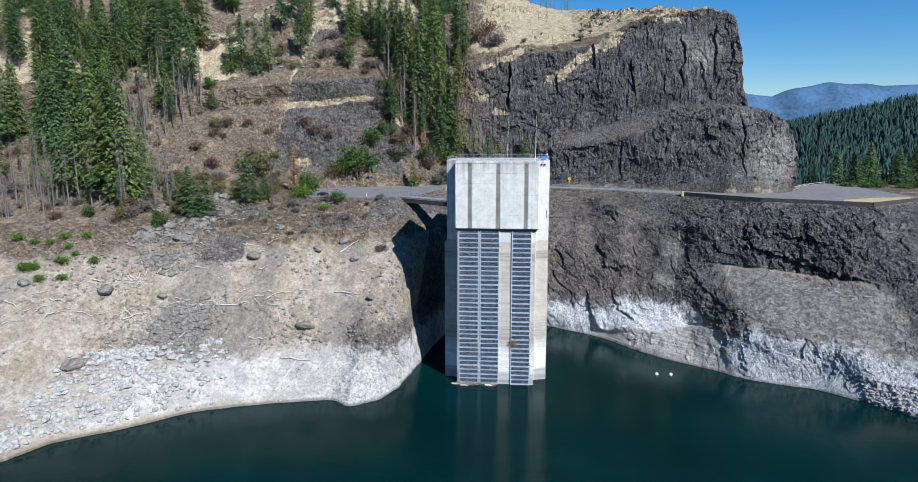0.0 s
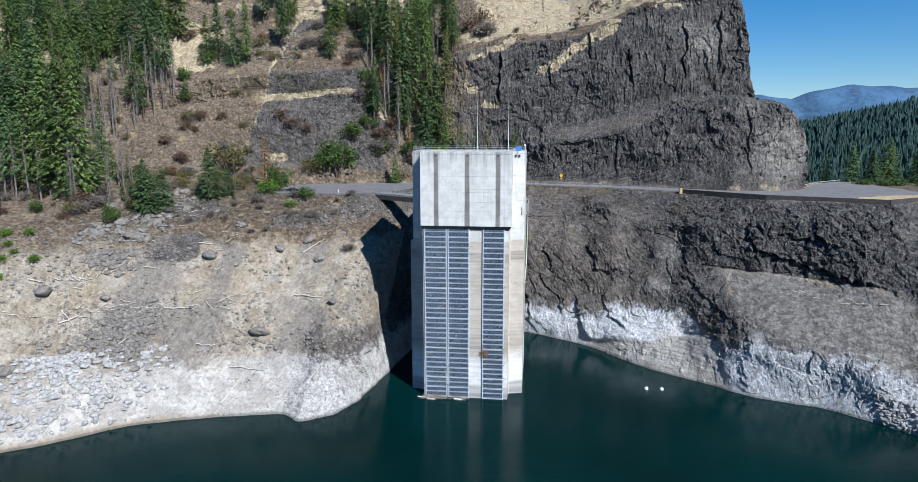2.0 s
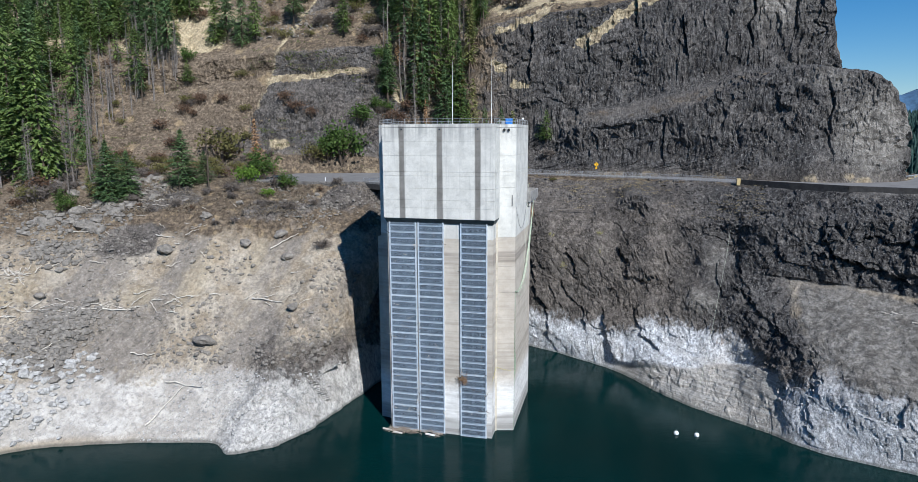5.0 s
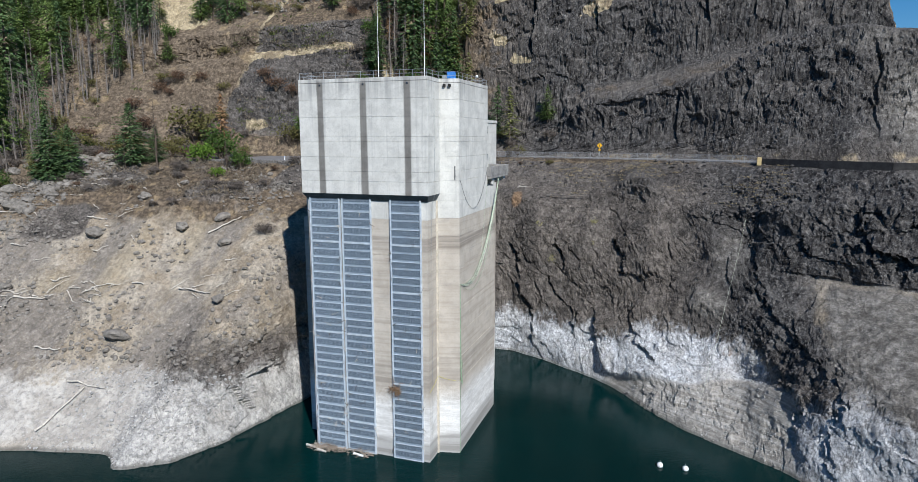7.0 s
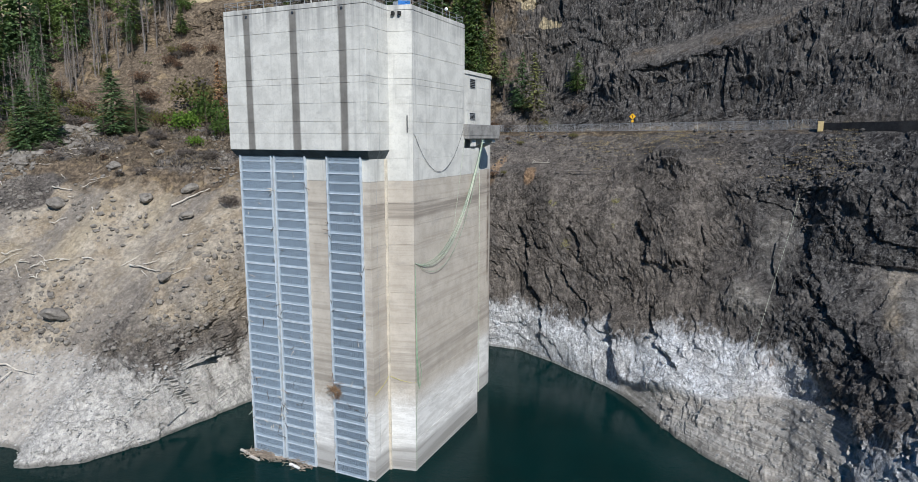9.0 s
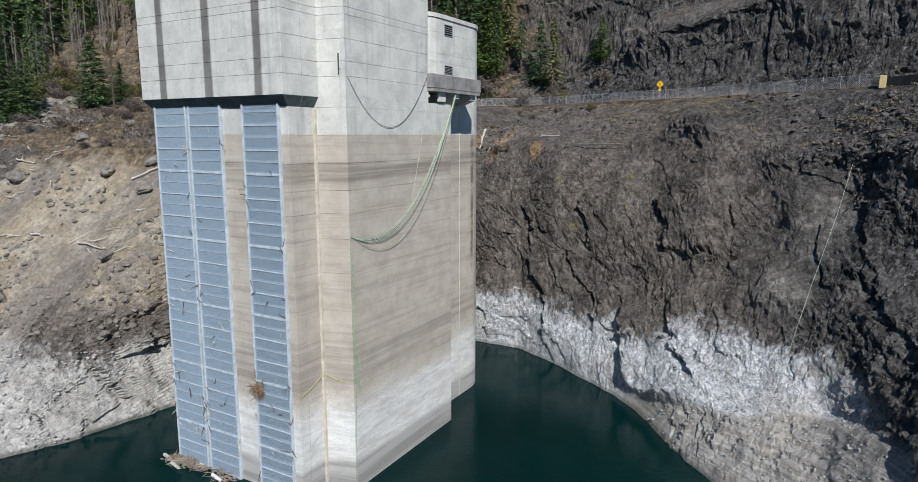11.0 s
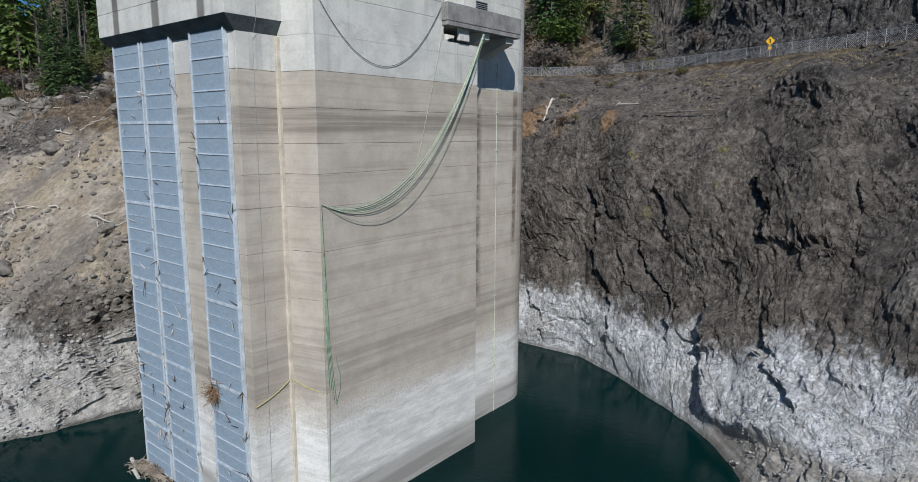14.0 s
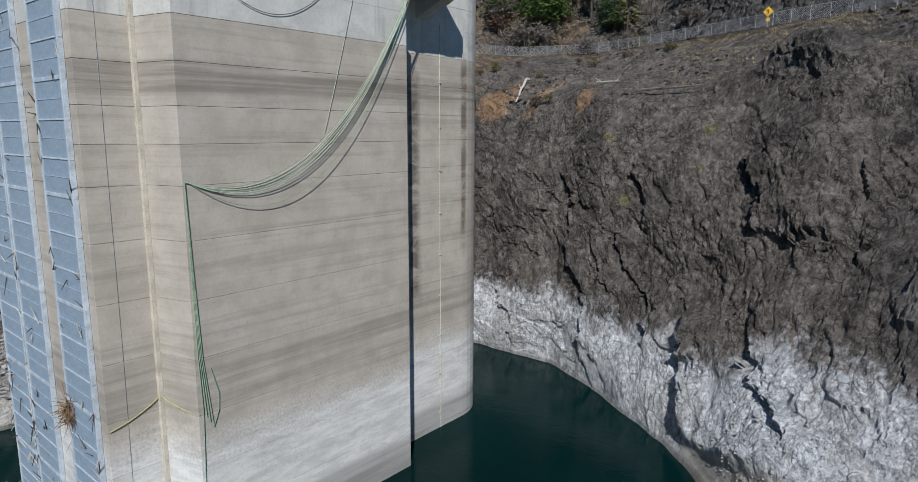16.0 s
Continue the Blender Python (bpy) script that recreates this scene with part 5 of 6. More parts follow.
# trees that stand out one by one: x, y, height
FIRS_LEFT = [(-141.6, 218.7, 45), (-147.6, 219.8, 48), (-153.7, 220, 52), (-161.7, 222, 44), (-163, 214, 34), (-151, 244, 28), (-196, 268, 46), (-155, 297, 38), (-167, 304, 42), (-178, 308, 40), (-189, 311, 40), (-165, 290, 24), (-145, 295, 10)]
FIRS_MIDDLE = [(-143, 313, 24), (-137.5, 313.5, 29), (-130, 313, 28), (-124.5, 315, 32), (-111, 324.5, 28), (-86, 320.5, 28), (-76.5, 353, 36), (-65, 342, 38), (-55.5, 322, 48), (-50, 316, 44), (-45, 319, 40), (-37.5, 318, 37), (-57.5, 317, 44), (-50.5, 329, 46), (-44, 334.5, 42), (-34.5, 317, 34), (-62, 308, 24), (-28.7, 316.8, 24), (-23, 313, 16), (-16, 311, 19), (-10.6, 306.8, 22), (1.7, 311.5, 12.5), (-41, 325, 40), (-32, 324, 30), (-49, 291, 13), (-31, 309, 22), (-39, 311, 30), (-47, 310, 27)]
for i, (x, y, h) in enumerate(FIRS_LEFT + FIRS_MIDDLE):
    thin = x > -66 and i % 5 in (0, 1, 3)
    (sparse_firs[i % 3] if thin else firs[(i * 7 + int(h)) % 5 if h > 15 else 0])(x, y, h, wide=1.05 + 0.22 * math.sin(i * 2.3) + (0.5 if h < 26 else 0.0))
for x, y, h in ((-118.7, 218.9, 19), (-113.8, 221.5, 15), (-102.5, 232, 18), (-97.5, 236, 10)):
    bushy_fir(x, y, h, wide=1.75)
brown_fir(-95, 262, 21, wide=1.4)
brown_fir(-46.5, 309, 14)
brown_fir(-199, 262, 30, wide=0.9)
burnt_snag(-92.6, 231, 20)
burnt_snag(-72.6, 235.2, 9)
burnt_snag(-101, 228, 9)
for x, y, h, stand in ((-85, 286, 8, olive_shrub), (-74.4, 289, 14, green_shrub), (-79.5, 288, 9, green_shrub), (-117, 275, 13, olive_shrub), (-84, 240, 7, bright_bush), (-73, 232, 3.4, bright_bush), (-83, 246, 9, green_shrub), (-69, 236, 5, green_shrub), (-19.6, 356, 11, brown_shrub), (-14.5, 342, 9, grey_shrub), (-23, 350, 9, brown_shrub), (-148, 300, 6, green_shrub), (-112, 318, 5, olive_shrub), (-125, 303, 4, olive_shrub)):
    stand(x, y, h, base=1.7, sink=0.2)
for x, y, h in ((-162, 189.7, 2.2), (-148, 192.4, 2.0), (-152.5, 179.2, 2.6), (-150, 180.5, 2.2), (-145.6, 176.2, 2.0), (-143, 183.4, 2.4), (-139.4, 178.2, 1.8), (-134.6, 186.8, 1.9), (-143.5, 188.7, 1.5), (-155.8, 189.2, 1.6), (-151.6, 190.2, 1.6), (-140.5, 187, 1.4), (-141.7, 194, 1.8)):
    bright_bush(x, y, h, base=1.05, sink=0.1)

# the rest of the woods, scattered by area: x and y ranges, how many, heights
rng = random.Random(5)


def scatter(kinds, x0, x1, y0, y1, count, h0, h1, base=30.0, gate=None, wide=(0.85, 1.25)):
    done = 0
    for _ in range(count * 4):
        if done >= count:
            break
        x, y = rng.uniform(x0, x1), rng.uniform(y0, y1)
        if gate and not gate(x, y):
            continue
        rng.choice(kinds)(x, y, rng.uniform(h0, h1), base, rng.uniform(0, 360), rng.uniform(*wide), 0.1)
        done += 1


def clearing(x, y):
    """True outside the grassy openings of the upper slope."""
    n = noise.noise((x * 0.022, y * 0.022, 3.3))
    return n > -0.12 and not (-163 < x < -140 and y < 345) and not (-112 < x < -92 and y < 360)


scatter(firs, -228, -186, 252, 300, 20, 26, 44)
scatter(snags, -186, -152, 250, 300, 22, 14, 26)
scatter(sparse_firs, -210, -160, 215, 262, 16, 12, 28)
scatter(sparse_firs, -66, -28, 308, 345, 16, 18, 34)
scatter(sparse_firs, -190, -150, 285, 320, 10, 16, 26)
scatter(snags, -190, -158, 240, 290, 22, 12, 24)
scatter(sparse_firs, -172, -122, 206, 244, 16, 6, 15, wide=(1.2, 1.9))
scatter([grey_shrub, green_shrub, grey_shrub, olive_shrub], -175, -120, 206, 246, 46, 2.5, 6.5, 1.7)
scatter([brown_fir], -64, -28, 304, 330, 7, 10, 24, wide=(0.7, 1.0))
scatter(firs, -285, -150, 300, 400, 110, 24, 40, gate=clearing)
scatter(firs, -135, -42, 332, 430, 62, 22, 36, gate=clearing)
scatter(firs, -70, -30, 326, 356, 10, 24, 38)
scatter(snags, -70, -34, 305, 350, 26, 14, 32)
scatter(snags, -168, -128, 206, 232, 34, 9, 24)
scatter(snags, -215, -158, 198, 232, 46, 10, 26)
scatter(snags, -180, -150, 285, 305, 16, 14, 24)
scatter(snags, -250, -190, 270, 330, 30, 12, 24)
scatter(snags, -95, -20, 345, 410, 30, 14, 26)
scatter(snags, -2, 30, 414, 426, 16, 9, 15)
scatter(snags, 8, 16, 380, 390, 3, 8, 12)
scatter([grey_shrub, brown_shrub, grey_shrub], -135, -48, 215, 240, 40, 1.5, 4, 1.7)
scatter([grey_shrub, brown_shrub, olive_shrub], -145, -88, 240, 296, 50, 2, 6, 1.7)
scatter([grey_shrub, brown_shrub, green_shrub], -70, -28, 296, 316, 30, 3, 8, 1.7)
scatter([grey_shrub, olive_shrub, brown_shrub], -160, -60, 318, 345, 36, 2, 6, 1.7)
scatter([grey_shrub, brown_shrub], -200, -135, 200, 225, 30, 2, 6, 1.7)
scatter([grey_shrub, brown_shrub, olive_shrub], -220, -150, 240, 310, 30, 2, 6, 1.7)
scatter([brown_shrub, grey_shrub], -25, 60, 325, 385, 16, 1.2, 3.5, 1.7)
scatter([brown_shrub, grey_shrub, olive_shrub], -28, 4, 296, 313, 18, 1.5, 4.5, 1.7)
scatter([brown_shrub, olive_shrub], -30, 32, 266, 294, 12, 0.8, 1.8, 1.7, gate=lambda x, y: y < np.interp(x, rf[:, 0], rf[:, 1]) - 1)

# ---- far country ----
def ridge(name, xs, crest, y_front, y_back, foot, material, label, seed, rows_=24, rough_=10.0, category="hill", wob=0.02):
    """A hill seen from afar: a sloping face up to its crest, and a back slope."""
    vs, fs = [], []
    xs2 = np.linspace(xs[0], xs[-1], 140)
    top = np.interp(xs2, xs, crest)
    for r in range(rows_ + 1):
        f = r / rows_
        for x, t in zip(xs2, top):
            up = math.sin(min(1.0, f * 1.15) * math.pi / 2) if f < 0.9 else 1 - (f - 0.9) * 4
            n = noise.fractal((x * wob, f * 6, seed), 1.0, 2.0, 4) * rough_ * min(1, 3 * f)
            vs.append((x + n, y_front + (y_back - y_front) * f + n, foot + (t - foot) * up + n * 0.35))
    w = len(xs2)
    for r in range(rows_):
        for i in range(w - 1):
            a = r * w + i
            fs.append((a, a + 1, a + w + 1, a + w))
    return tagged(new(name, mesh_of(name, vs, fs, material, True)), label, category, kind="structure")


FOREST_FLOOR = plain("distant_forest_floor", (0.03, 0.06, 0.045), 0.95, 0, 0.02, 0.3)
# aerial haze is painted into this blue base colour
HAZE_BLUE = plain("haze_blue_mountain", (0.045, 0.095, 0.165), 1.0, 0, 0.006, 0.45)
LAND = plain("valley_floor", (0.10, 0.10, 0.07), 0.95, 0, 0.01, 0.3)
hill = ridge("forested_hill", [230, 270, 300, 350, 420, 500, 620, 760], [60, 72, 80, 90, 104, 120, 145, 160], 560, 820, 0, FOREST_FLOOR, "dark green forested hill across the valley", 2)
ridge("blue_mountain", [700, 1080, 1180, 1270, 1330, 1400, 1450, 1530, 1620, 1700, 1790, 1900, 2050, 2400, 3000], [260, 285, 282, 262, 256, 285, 298, 312, 330, 318, 322, 308, 312, 330, 280], 3300, 3700, -150, HAZE_BLUE, "forested mountain ridge with haze blue in its colour", 7, 20, 26.0, "mountain", 0.004)
bm = bmesh.new()
box(bm, -4000, 4000, 420.5, 4000, -60, -3)
tagged(part("valley_floor", bm, LAND, None), "valley land beyond the dam", "land", kind="structure")
for nm, xs_r, yf, yb, h in (("far_shore_hill", [-2400, 400], -900, -1500, 260),):
    ridge(nm, xs_r, [h * 0.8, h], yf, yb, -5, FOREST_FLOOR, "forested far shore of the reservoir", 4)

# conifers of the far hill, one crowd
rng = random.Random(9)
vs, fs = [], []
bpy.context.view_layer.update()


def hill_top(x, y):
    hit, p, n, _ = hill.ray_cast(Vector((x, y, 500)), Vector((0, 0, -1)))
    return p.z if hit else None


made = 0
while made < 8000:
    x, y = rng.uniform(232, 620), rng.uniform(562, 815)
    z = hill_top(x, y)
    if z is None:
        continue
    made += 1
    h, r = rng.uniform(7, 13), rng.uniform(2.0, 3.2)
    for tier in range(3):
        zb, rb_ = z + h * (0.08 + 0.27 * tier), r * (1 - 0.27 * tier)
        tip = len(vs)
        vs.append((x, y, min(z + h, zb + h * 0.48)))
        a0 = rng.uniform(0, 6)
        ring = []
        for k in range(6):
            rr = rb_ * (1.15 if k % 2 else 0.7)
            vs.append((x + rr * math.cos(a0 + k * 1.047), y + rr * math.sin(a0 + k * 1.047), zb - 0.1 * h * (k % 2)))
        for k in range(6):
            fs.append((tip, tip + 1 + k, tip + 1 + (k + 1) % 6))
tagged(new("conifer_forest", mesh_of("conifer_forest", vs, fs, FAR_TREES)), "dense dark conifers covering the far hill", "forest", kind="stuff")

# firs at the turnout's far edge
for x, y, h in ((150, 322, 19), (157, 318, 15), (166, 324, 22), (176, 318, 20), (186, 322, 23), (195, 314, 19), (205, 320, 24), (143, 330, 12), (214, 312, 20)):
    bushy_fir(x, y, h + 1.5, wide=1.5, z=50.0)
for x, y, h in ((162, 330, 20), (171, 332, 22), (181, 330, 21), (191, 332, 24), (200, 330, 22)):
    firs[int(x) % 5](x, y, h, wide=1.6, z=48.0)

# ---- tower fittings ----
GREEN_ROPE = plain("green_rope", (0.25, 0.34, 0.235), 0.8, 0, 3.0, 0.3)
PALE_ROPE = plain("pale_rope", (0.46, 0.50, 0.40), 0.8, 0, 3.0, 0.25)
YELLOW_ROPE = plain("yellow_rope", (0.42, 0.38, 0.16), 0.8, 0, 3.0, 0.25)
DARK_CABLE = plain("dark_cable", (0.06, 0.065, 0.07), 0.6, 0, 3.0, 0.2)
WHITE_PAINT = plain("white_paint", (0.75, 0.75, 0.73), 0.5, 0, 2.0, 0.1)
BLUE_PAINT = plain("blue_tarp", (0.05, 0.20, 0.55), 0.6, 0, 2.0, 0.2)
GLASS = plain("window_glass", (0.03, 0.035, 0.04), 0.08, 0, 2.0, 0.2, 0, 0.5)
YELLOW = plain("yellow_sign_face", (0.80, 0.45, 0.02), 0.45, 0, 2.0, 0.08)
BLACK = plain("black_paint", (0.02, 0.02, 0.02), 0.5, 0, 2.0, 0.1)
CAR_BLACK = plain("dark_car_paint", (0.015, 0.017, 0.022), 0.15, 0.3, 2.0, 0.1, 0, 0.6)
TYRE = plain("tyre_rubber", (0.02, 0.02, 0.02), 0.9, 0, 4.0, 0.2)

# roof railing along the parapet
RAIL = [(-19.0, 188.85), (5.15, 188.85), (5.15, 194.5), (8.5, 195.4), (8.5, 212.7), (-22.25, 212.7), (-22.25, 195.4), (-19.0, 194.5), (-19.0, 188.85)]
railing = empty("roof_railing", -7, 205, 69.2, "galvanised steel railing round the tower roof", "railing")
INV = Matrix.Translation((-7, 205, 69.2)).inverted()


def rail_part(name, bm, mat=STEEL):
    ob = part(name, bm, mat, railing)
    ob.matrix_parent_inverse = INV
    return ob


for (ax, ay), (bx, by) in zip(RAIL[:-1], RAIL[1:]):
    l = math.hypot(bx - ax, by - ay)
    n_ = max(1, round(l / 2.4))
    for k in range(n_):
        bm = bmesh.new()
        x, y = ax + (bx - ax) * k / n_, ay + (by - ay) * k / n_
        tube(bm, (x, y, 69.2), (x, y, 70.4), 0.04, 0.04, 5)
        rail_part("post", bm)
    for z in (69.8, 70.38):
        bm = bmesh.new()
        tube(bm, (ax, ay, z), (bx, by, z), 0.032, 0.032, 5)
        rail_part("rail", bm)

for x, y, top in ((-3.8, 189.4, 82.2), (4.3, 190.2, 82.4)):
    mast = empty("antenna_mast", x, y, 69.2, "thin pale antenna mast on the tower roof", "antenna", "roof masts")
    bm = bmesh.new()
    tube(bm, (0, 0, 0), (0, 0, 6.5), 0.07, 0.05, 6)
    part("mast_tube", bm, WHITE_PAINT, mast)
    bm = bmesh.new()
    tube(bm, (0, 0, 6.5), (0, 0, top - 69.2), 0.04, 0.02, 6)
    part("whip", bm, WHITE_PAINT, mast)
    bm = bmesh.new()
    box(bm, -0.2, 0.2, -0.2, 0.2, 0, 0.12, 0.01)
    part("base_plate", bm, STEEL, mast)

# cabin, cabinet and small roof things
hoist = empty("roof_cabinet", 6.9, 196.4, 69.2, "blue-covered equipment box on the roof corner", "equipment box")
bm = bmesh.new()
box(bm, -0.7, 0.7, -0.5, 0.5, 0, 1.25, 0.06)
part("cabinet_body", bm, BLUE_PAINT, hoist)
bm = bmesh.new()
box(bm, -1.6, -0.75, -0.4, 0.3, 0, 0.8, 0.04)
part("side_box", bm, STEEL, hoist, "grey steel box")
bm = bmesh.new()
box(bm, -0.75, 0.75, -0.55, 0.55, 1.25, 1.33, 0.02)
part("lid", bm, BLUE_PAINT, hoist)
for lx, ly in ((6.3, 194.75), (7.2, 195.0)):
    lamp_ = empty("floodlight", lx, ly, 67.9, "dark floodlight bracketed to the concrete", "floodlight", "wall floodlights")
    bm = bmesh.new()
    tube(bm, (0, 0.25, 0.3), (0, -0.35, 0.35), 0.05, 0.05, 5)
    part("bracket_arm", bm, BLACK, lamp_)
    bm = bmesh.new()
    box(bm, -0.22, 0.22, -0.7, -0.25, -0.05, 0.45, 0.06)
    part("lamp_head", bm, BLACK, lamp_)
roof_lamp = empty("roof_lamp", 8.3, 207, 69.2, "small white lamp on the roof railing", "lamp")
bm = bmesh.new()
tube(bm, (0, 0, 0), (0, 0, 1.3), 0.04, 0.03, 5)
part("lamp_post", bm, STEEL, roof_lamp)
bm = bmesh.new()
bmesh.ops.create_icosphere(bm, subdivisions=2, radius=0.28, matrix=Matrix.Translation((0, 0, 1.45)))
part("lamp_globe", bm, WHITE_PAINT, roof_lamp)

# louvred windows of the stair house
for wy0, wy1, z0, z1 in ((223.4, 225.7, 60.1, 61.6), (223.4, 225.7, 54.4, 55.5)):
    win = empty("window", 5.0, (wy0 + wy1) / 2, z0, "dark louvred window in pale concrete", "window", "stair house windows", "structure")
    w = (wy1 - wy0) / 2
    bm = bmesh.new()
    box(bm, 0.005, 0.03, -w, w, 0, z1 - z0)
    part("pane", bm, GLASS, win)
    bm = bmesh.new()
    for a_ in ((-w - 0.08, -w, 0, z1 - z0), (w, w + 0.08, 0, z1 - z0), (-w - 0.08, w + 0.08, -0.08, 0), (-w - 0.08, w + 0.08, z1 - z0, z1 - z0 + 0.08)):
        box(bm, 0.0, 0.1, *a_)
    part("window_frame", bm, STEEL, win)
    for k in range(1, 5):
        bm = bmesh.new()
        box(bm, 0.02, 0.08, -w, w, (z1 - z0) * k / 5 - 0.04, (z1 - z0) * k / 5 + 0.04)
        part("louvre", bm, STEEL, win)
aerial = empty("aerial", 4.2, 217, 62.95, "thin steel aerial on the stair house", "antenna")
bm = bmesh.new()
tube(bm, (0, 0, 0), (0, 0, 7.5), 0.05, 0.02, 5)
part("aerial_rod", bm, STEEL, aerial)

# pipes and conduits
bm = bmesh.new()
cord(bm, [(5.07, 228.0, 48.5), (5.07, 228.0, 24), (5.09, 228.1, 9.0), (5.07, 228.1, -1.0)], 0.05, 6)
for z in range(2, 48, 5):
    box(bm, 5.0, 5.16, 227.85, 228.2, z, z + 0.12)
tagged(part("drain_pipe", bm, PALE_ROPE, None), "thin pale pipe down the stair pier", "pipe")
bm = bmesh.new()
box(bm, 4.70, 5.05, 193.9, 194.28, -3.0, 48.0, 0.03)
tower_part("corner_seal", bm, plain("cream_joint_filler", (0.50, 0.455, 0.375), 0.9, 0, 0.9, 0.25), "cream filler strip down the inner corner")
bm = bmesh.new()
cord(bm, [(5.42, 191.6, 69), (5.45, 191.6, 49.2), (4.79, 191.6, 47.5), (4.79, 191.5, 20), (4.79, 191.3, 0)], 0.016, 4)
tagged(part("thin_cable", bm, STEEL, None), "thin grey cable hanging down the concrete", "cable")


def hang(a, b, sag, n=24, side=0.0):
    """Points of a slack line between two places."""
    a, b = Vector(a), Vector(b)
    return [a.lerp(b, k / n) - Vector((0, 0, 4 * sag * (k / n) * (1 - k / n))) + Vector((side * math.sin(math.pi * k / n), 0, 0)) for k in range(n + 1)]


bm = bmesh.new()
cord(bm, [(8.0, 194.9, 52.6)] + hang((8.87, 195.6, 51.4), (8.87, 212.4, 52.8), 6.2), 0.03)
tube(bm, (8.0, 194.95, 51.8), (8.0, 194.95, 54.2), 0.09, 0.09, 6)
tagged(part("slack_cable", bm, DARK_CABLE, None), "slack dark cable looped across the wall", "cable")
# bundle of mooring ropes from the balcony to the wall corner, then down to the water
for k in range(7):
    bm = bmesh.new()
    sag = 7.1 + 0.24 * k + (1.3 if k == 6 else 0)
    cord(bm, hang((9.4, 220.6, 53.3), (8.84, 195.35 + 0.04 * k, 32.8), sag, 26, 0.03 * k), 0.03)
    tagged(part("mooring_rope", bm, PALE_ROPE if k % 3 else GREEN_ROPE, None), "slack green mooring rope across the tower wall", "rope", "mooring ropes")
for k in range(4):
    bm = bmesh.new()
    bend = 0.12 * k
    pts = [(8.84, 195.35, 32.8), (8.84, 195.4 + bend * 0.4, 26), (8.84, 195.45 + bend, 19), (8.84, 195.6 + bend * 2.2, 14.5 - 0.5 * k)]
    if k == 3:
        pts += [(8.84, 196.9, 14.3), (8.84, 197.0, 15.8), (8.84, 196.4, 18.0)]
    if k == 0:
        pts += [(8.82, 195.4, 8), (8.82, 195.35, -0.5)]
    cord(bm, pts, 0.038)
    tagged(part("hanging_rope", bm, GREEN_ROPE, None), "green rope hanging down the wall corner", "rope", "mooring ropes")
bm = bmesh.new()
cord(bm, hang((8.85, 214, 55.2), (8.85, 208.5, 36.5), 0.4, 10), 0.025)
tagged(part("thin_line", bm, PALE_ROPE, None), "thin pale line hanging on the wall", "rope")
bm = bmesh.new()
cord(bm, hang((4.86, 190.0, 13.6), (4.86, 194.1, 15.3), 0.25, 8) + hang((4.9, 194.1, 15.3), (8.84, 195.3, 14.4), 0.3, 8), 0.05)
tagged(part("slack_line", bm, YELLOW_ROPE, None), "yellow rope strung across the side wall", "rope")

# ---- driftwood on the racks and at the tower's foot ----
def sticks(count, spot, length, radius, rng, flat=0.2):
    bm = bmesh.new()
    for _ in range(count):
        p = Vector(spot(rng))
        d = Vector((rng.gauss(0, 1), rng.gauss(0, 0.8), rng.gauss(0, flat))).normalized()
        l = length * rng.uniform(0.3, 1.2)
        q = p + d * l * 0.5 + Vector((0, 0, rng.uniform(-0.1, 0.1)))
        tube(bm, p - d * l * 0.5, q, radius * rng.uniform(0.5, 1.4), radius * 0.4, 4)
    return bm


rng = random.Random(31)
tagged(part("driftwood_raft", sticks(240, lambda r: (r.uniform(-19.0, -6.5) if r.random() < 0.5 else r.uniform(-19.0, -14.0), 189.3 - abs(r.gauss(0, 0.8)), r.uniform(0.02, 0.75) * (0.5 + 0.5 * (r.random() < 0.5))), 1.9, 0.07, rng), plain("wet_driftwood", (0.27, 0.225, 0.18), 0.9, 0, 2.0, 0.5), None), "raft of tangled driftwood against the trash racks", "driftwood", kind="stuff")
for x, y in ((-9.0, 188.3), (-16.5, 187.6), (-19.4, 188.6)):
    bm = bmesh.new()
    tube(bm, (x - 1.1, y, 0.2), (x + 1.1, y - 0.5, 0.25), 0.24, 0.2, 8)
    tagged(part("floating_log", bm, WHITE_PAINT if x == -9.0 else DRIFT, None), "pale cut log floating at the tower foot", "log", "floating logs")
bm = sticks(70, lambda r: (r.gauss(-1.5, 0.4), 189.3 + r.uniform(-0.25, 0.1), r.gauss(13.4, 0.7)), 2.4, 0.04, rng, 1.0)
tagged(part("stick_nest", bm, plain("brown_sticks", (0.22, 0.14, 0.08), 0.9), None), "tangle of brown sticks caught on the rack", "sticks", kind="stuff")
for k in range(120):
    c = rng.choice(rack_cols)
    x, z = rng.choice((c[0], c[1], rng.uniform(*c))), rng.choice((rng.uniform(2, 46), rng.uniform(2, 16)))
    a = rng.uniform(0, 6.28)
    l = rng.uniform(0.4, 1.7)
    bm = bmesh.new()
    tube(bm, (x, 189.5, z), (x + l * math.cos(a), 189.42 - 0.35 * rng.random(), z + l * math.sin(a)), 0.06, 0.025, 4)
    if k % 3 == 0:
        tube(bm, (x, 189.5, z), (x + 0.5 * math.cos(a + 1), 189.35, z + 0.5 * math.sin(a + 1)), 0.03, 0.015, 4)
    tagged(part("caught_stick", bm, DRIFT if k % 2 else BARK, None), "small stick caught on the trash rack", "stick", "sticks on the racks")

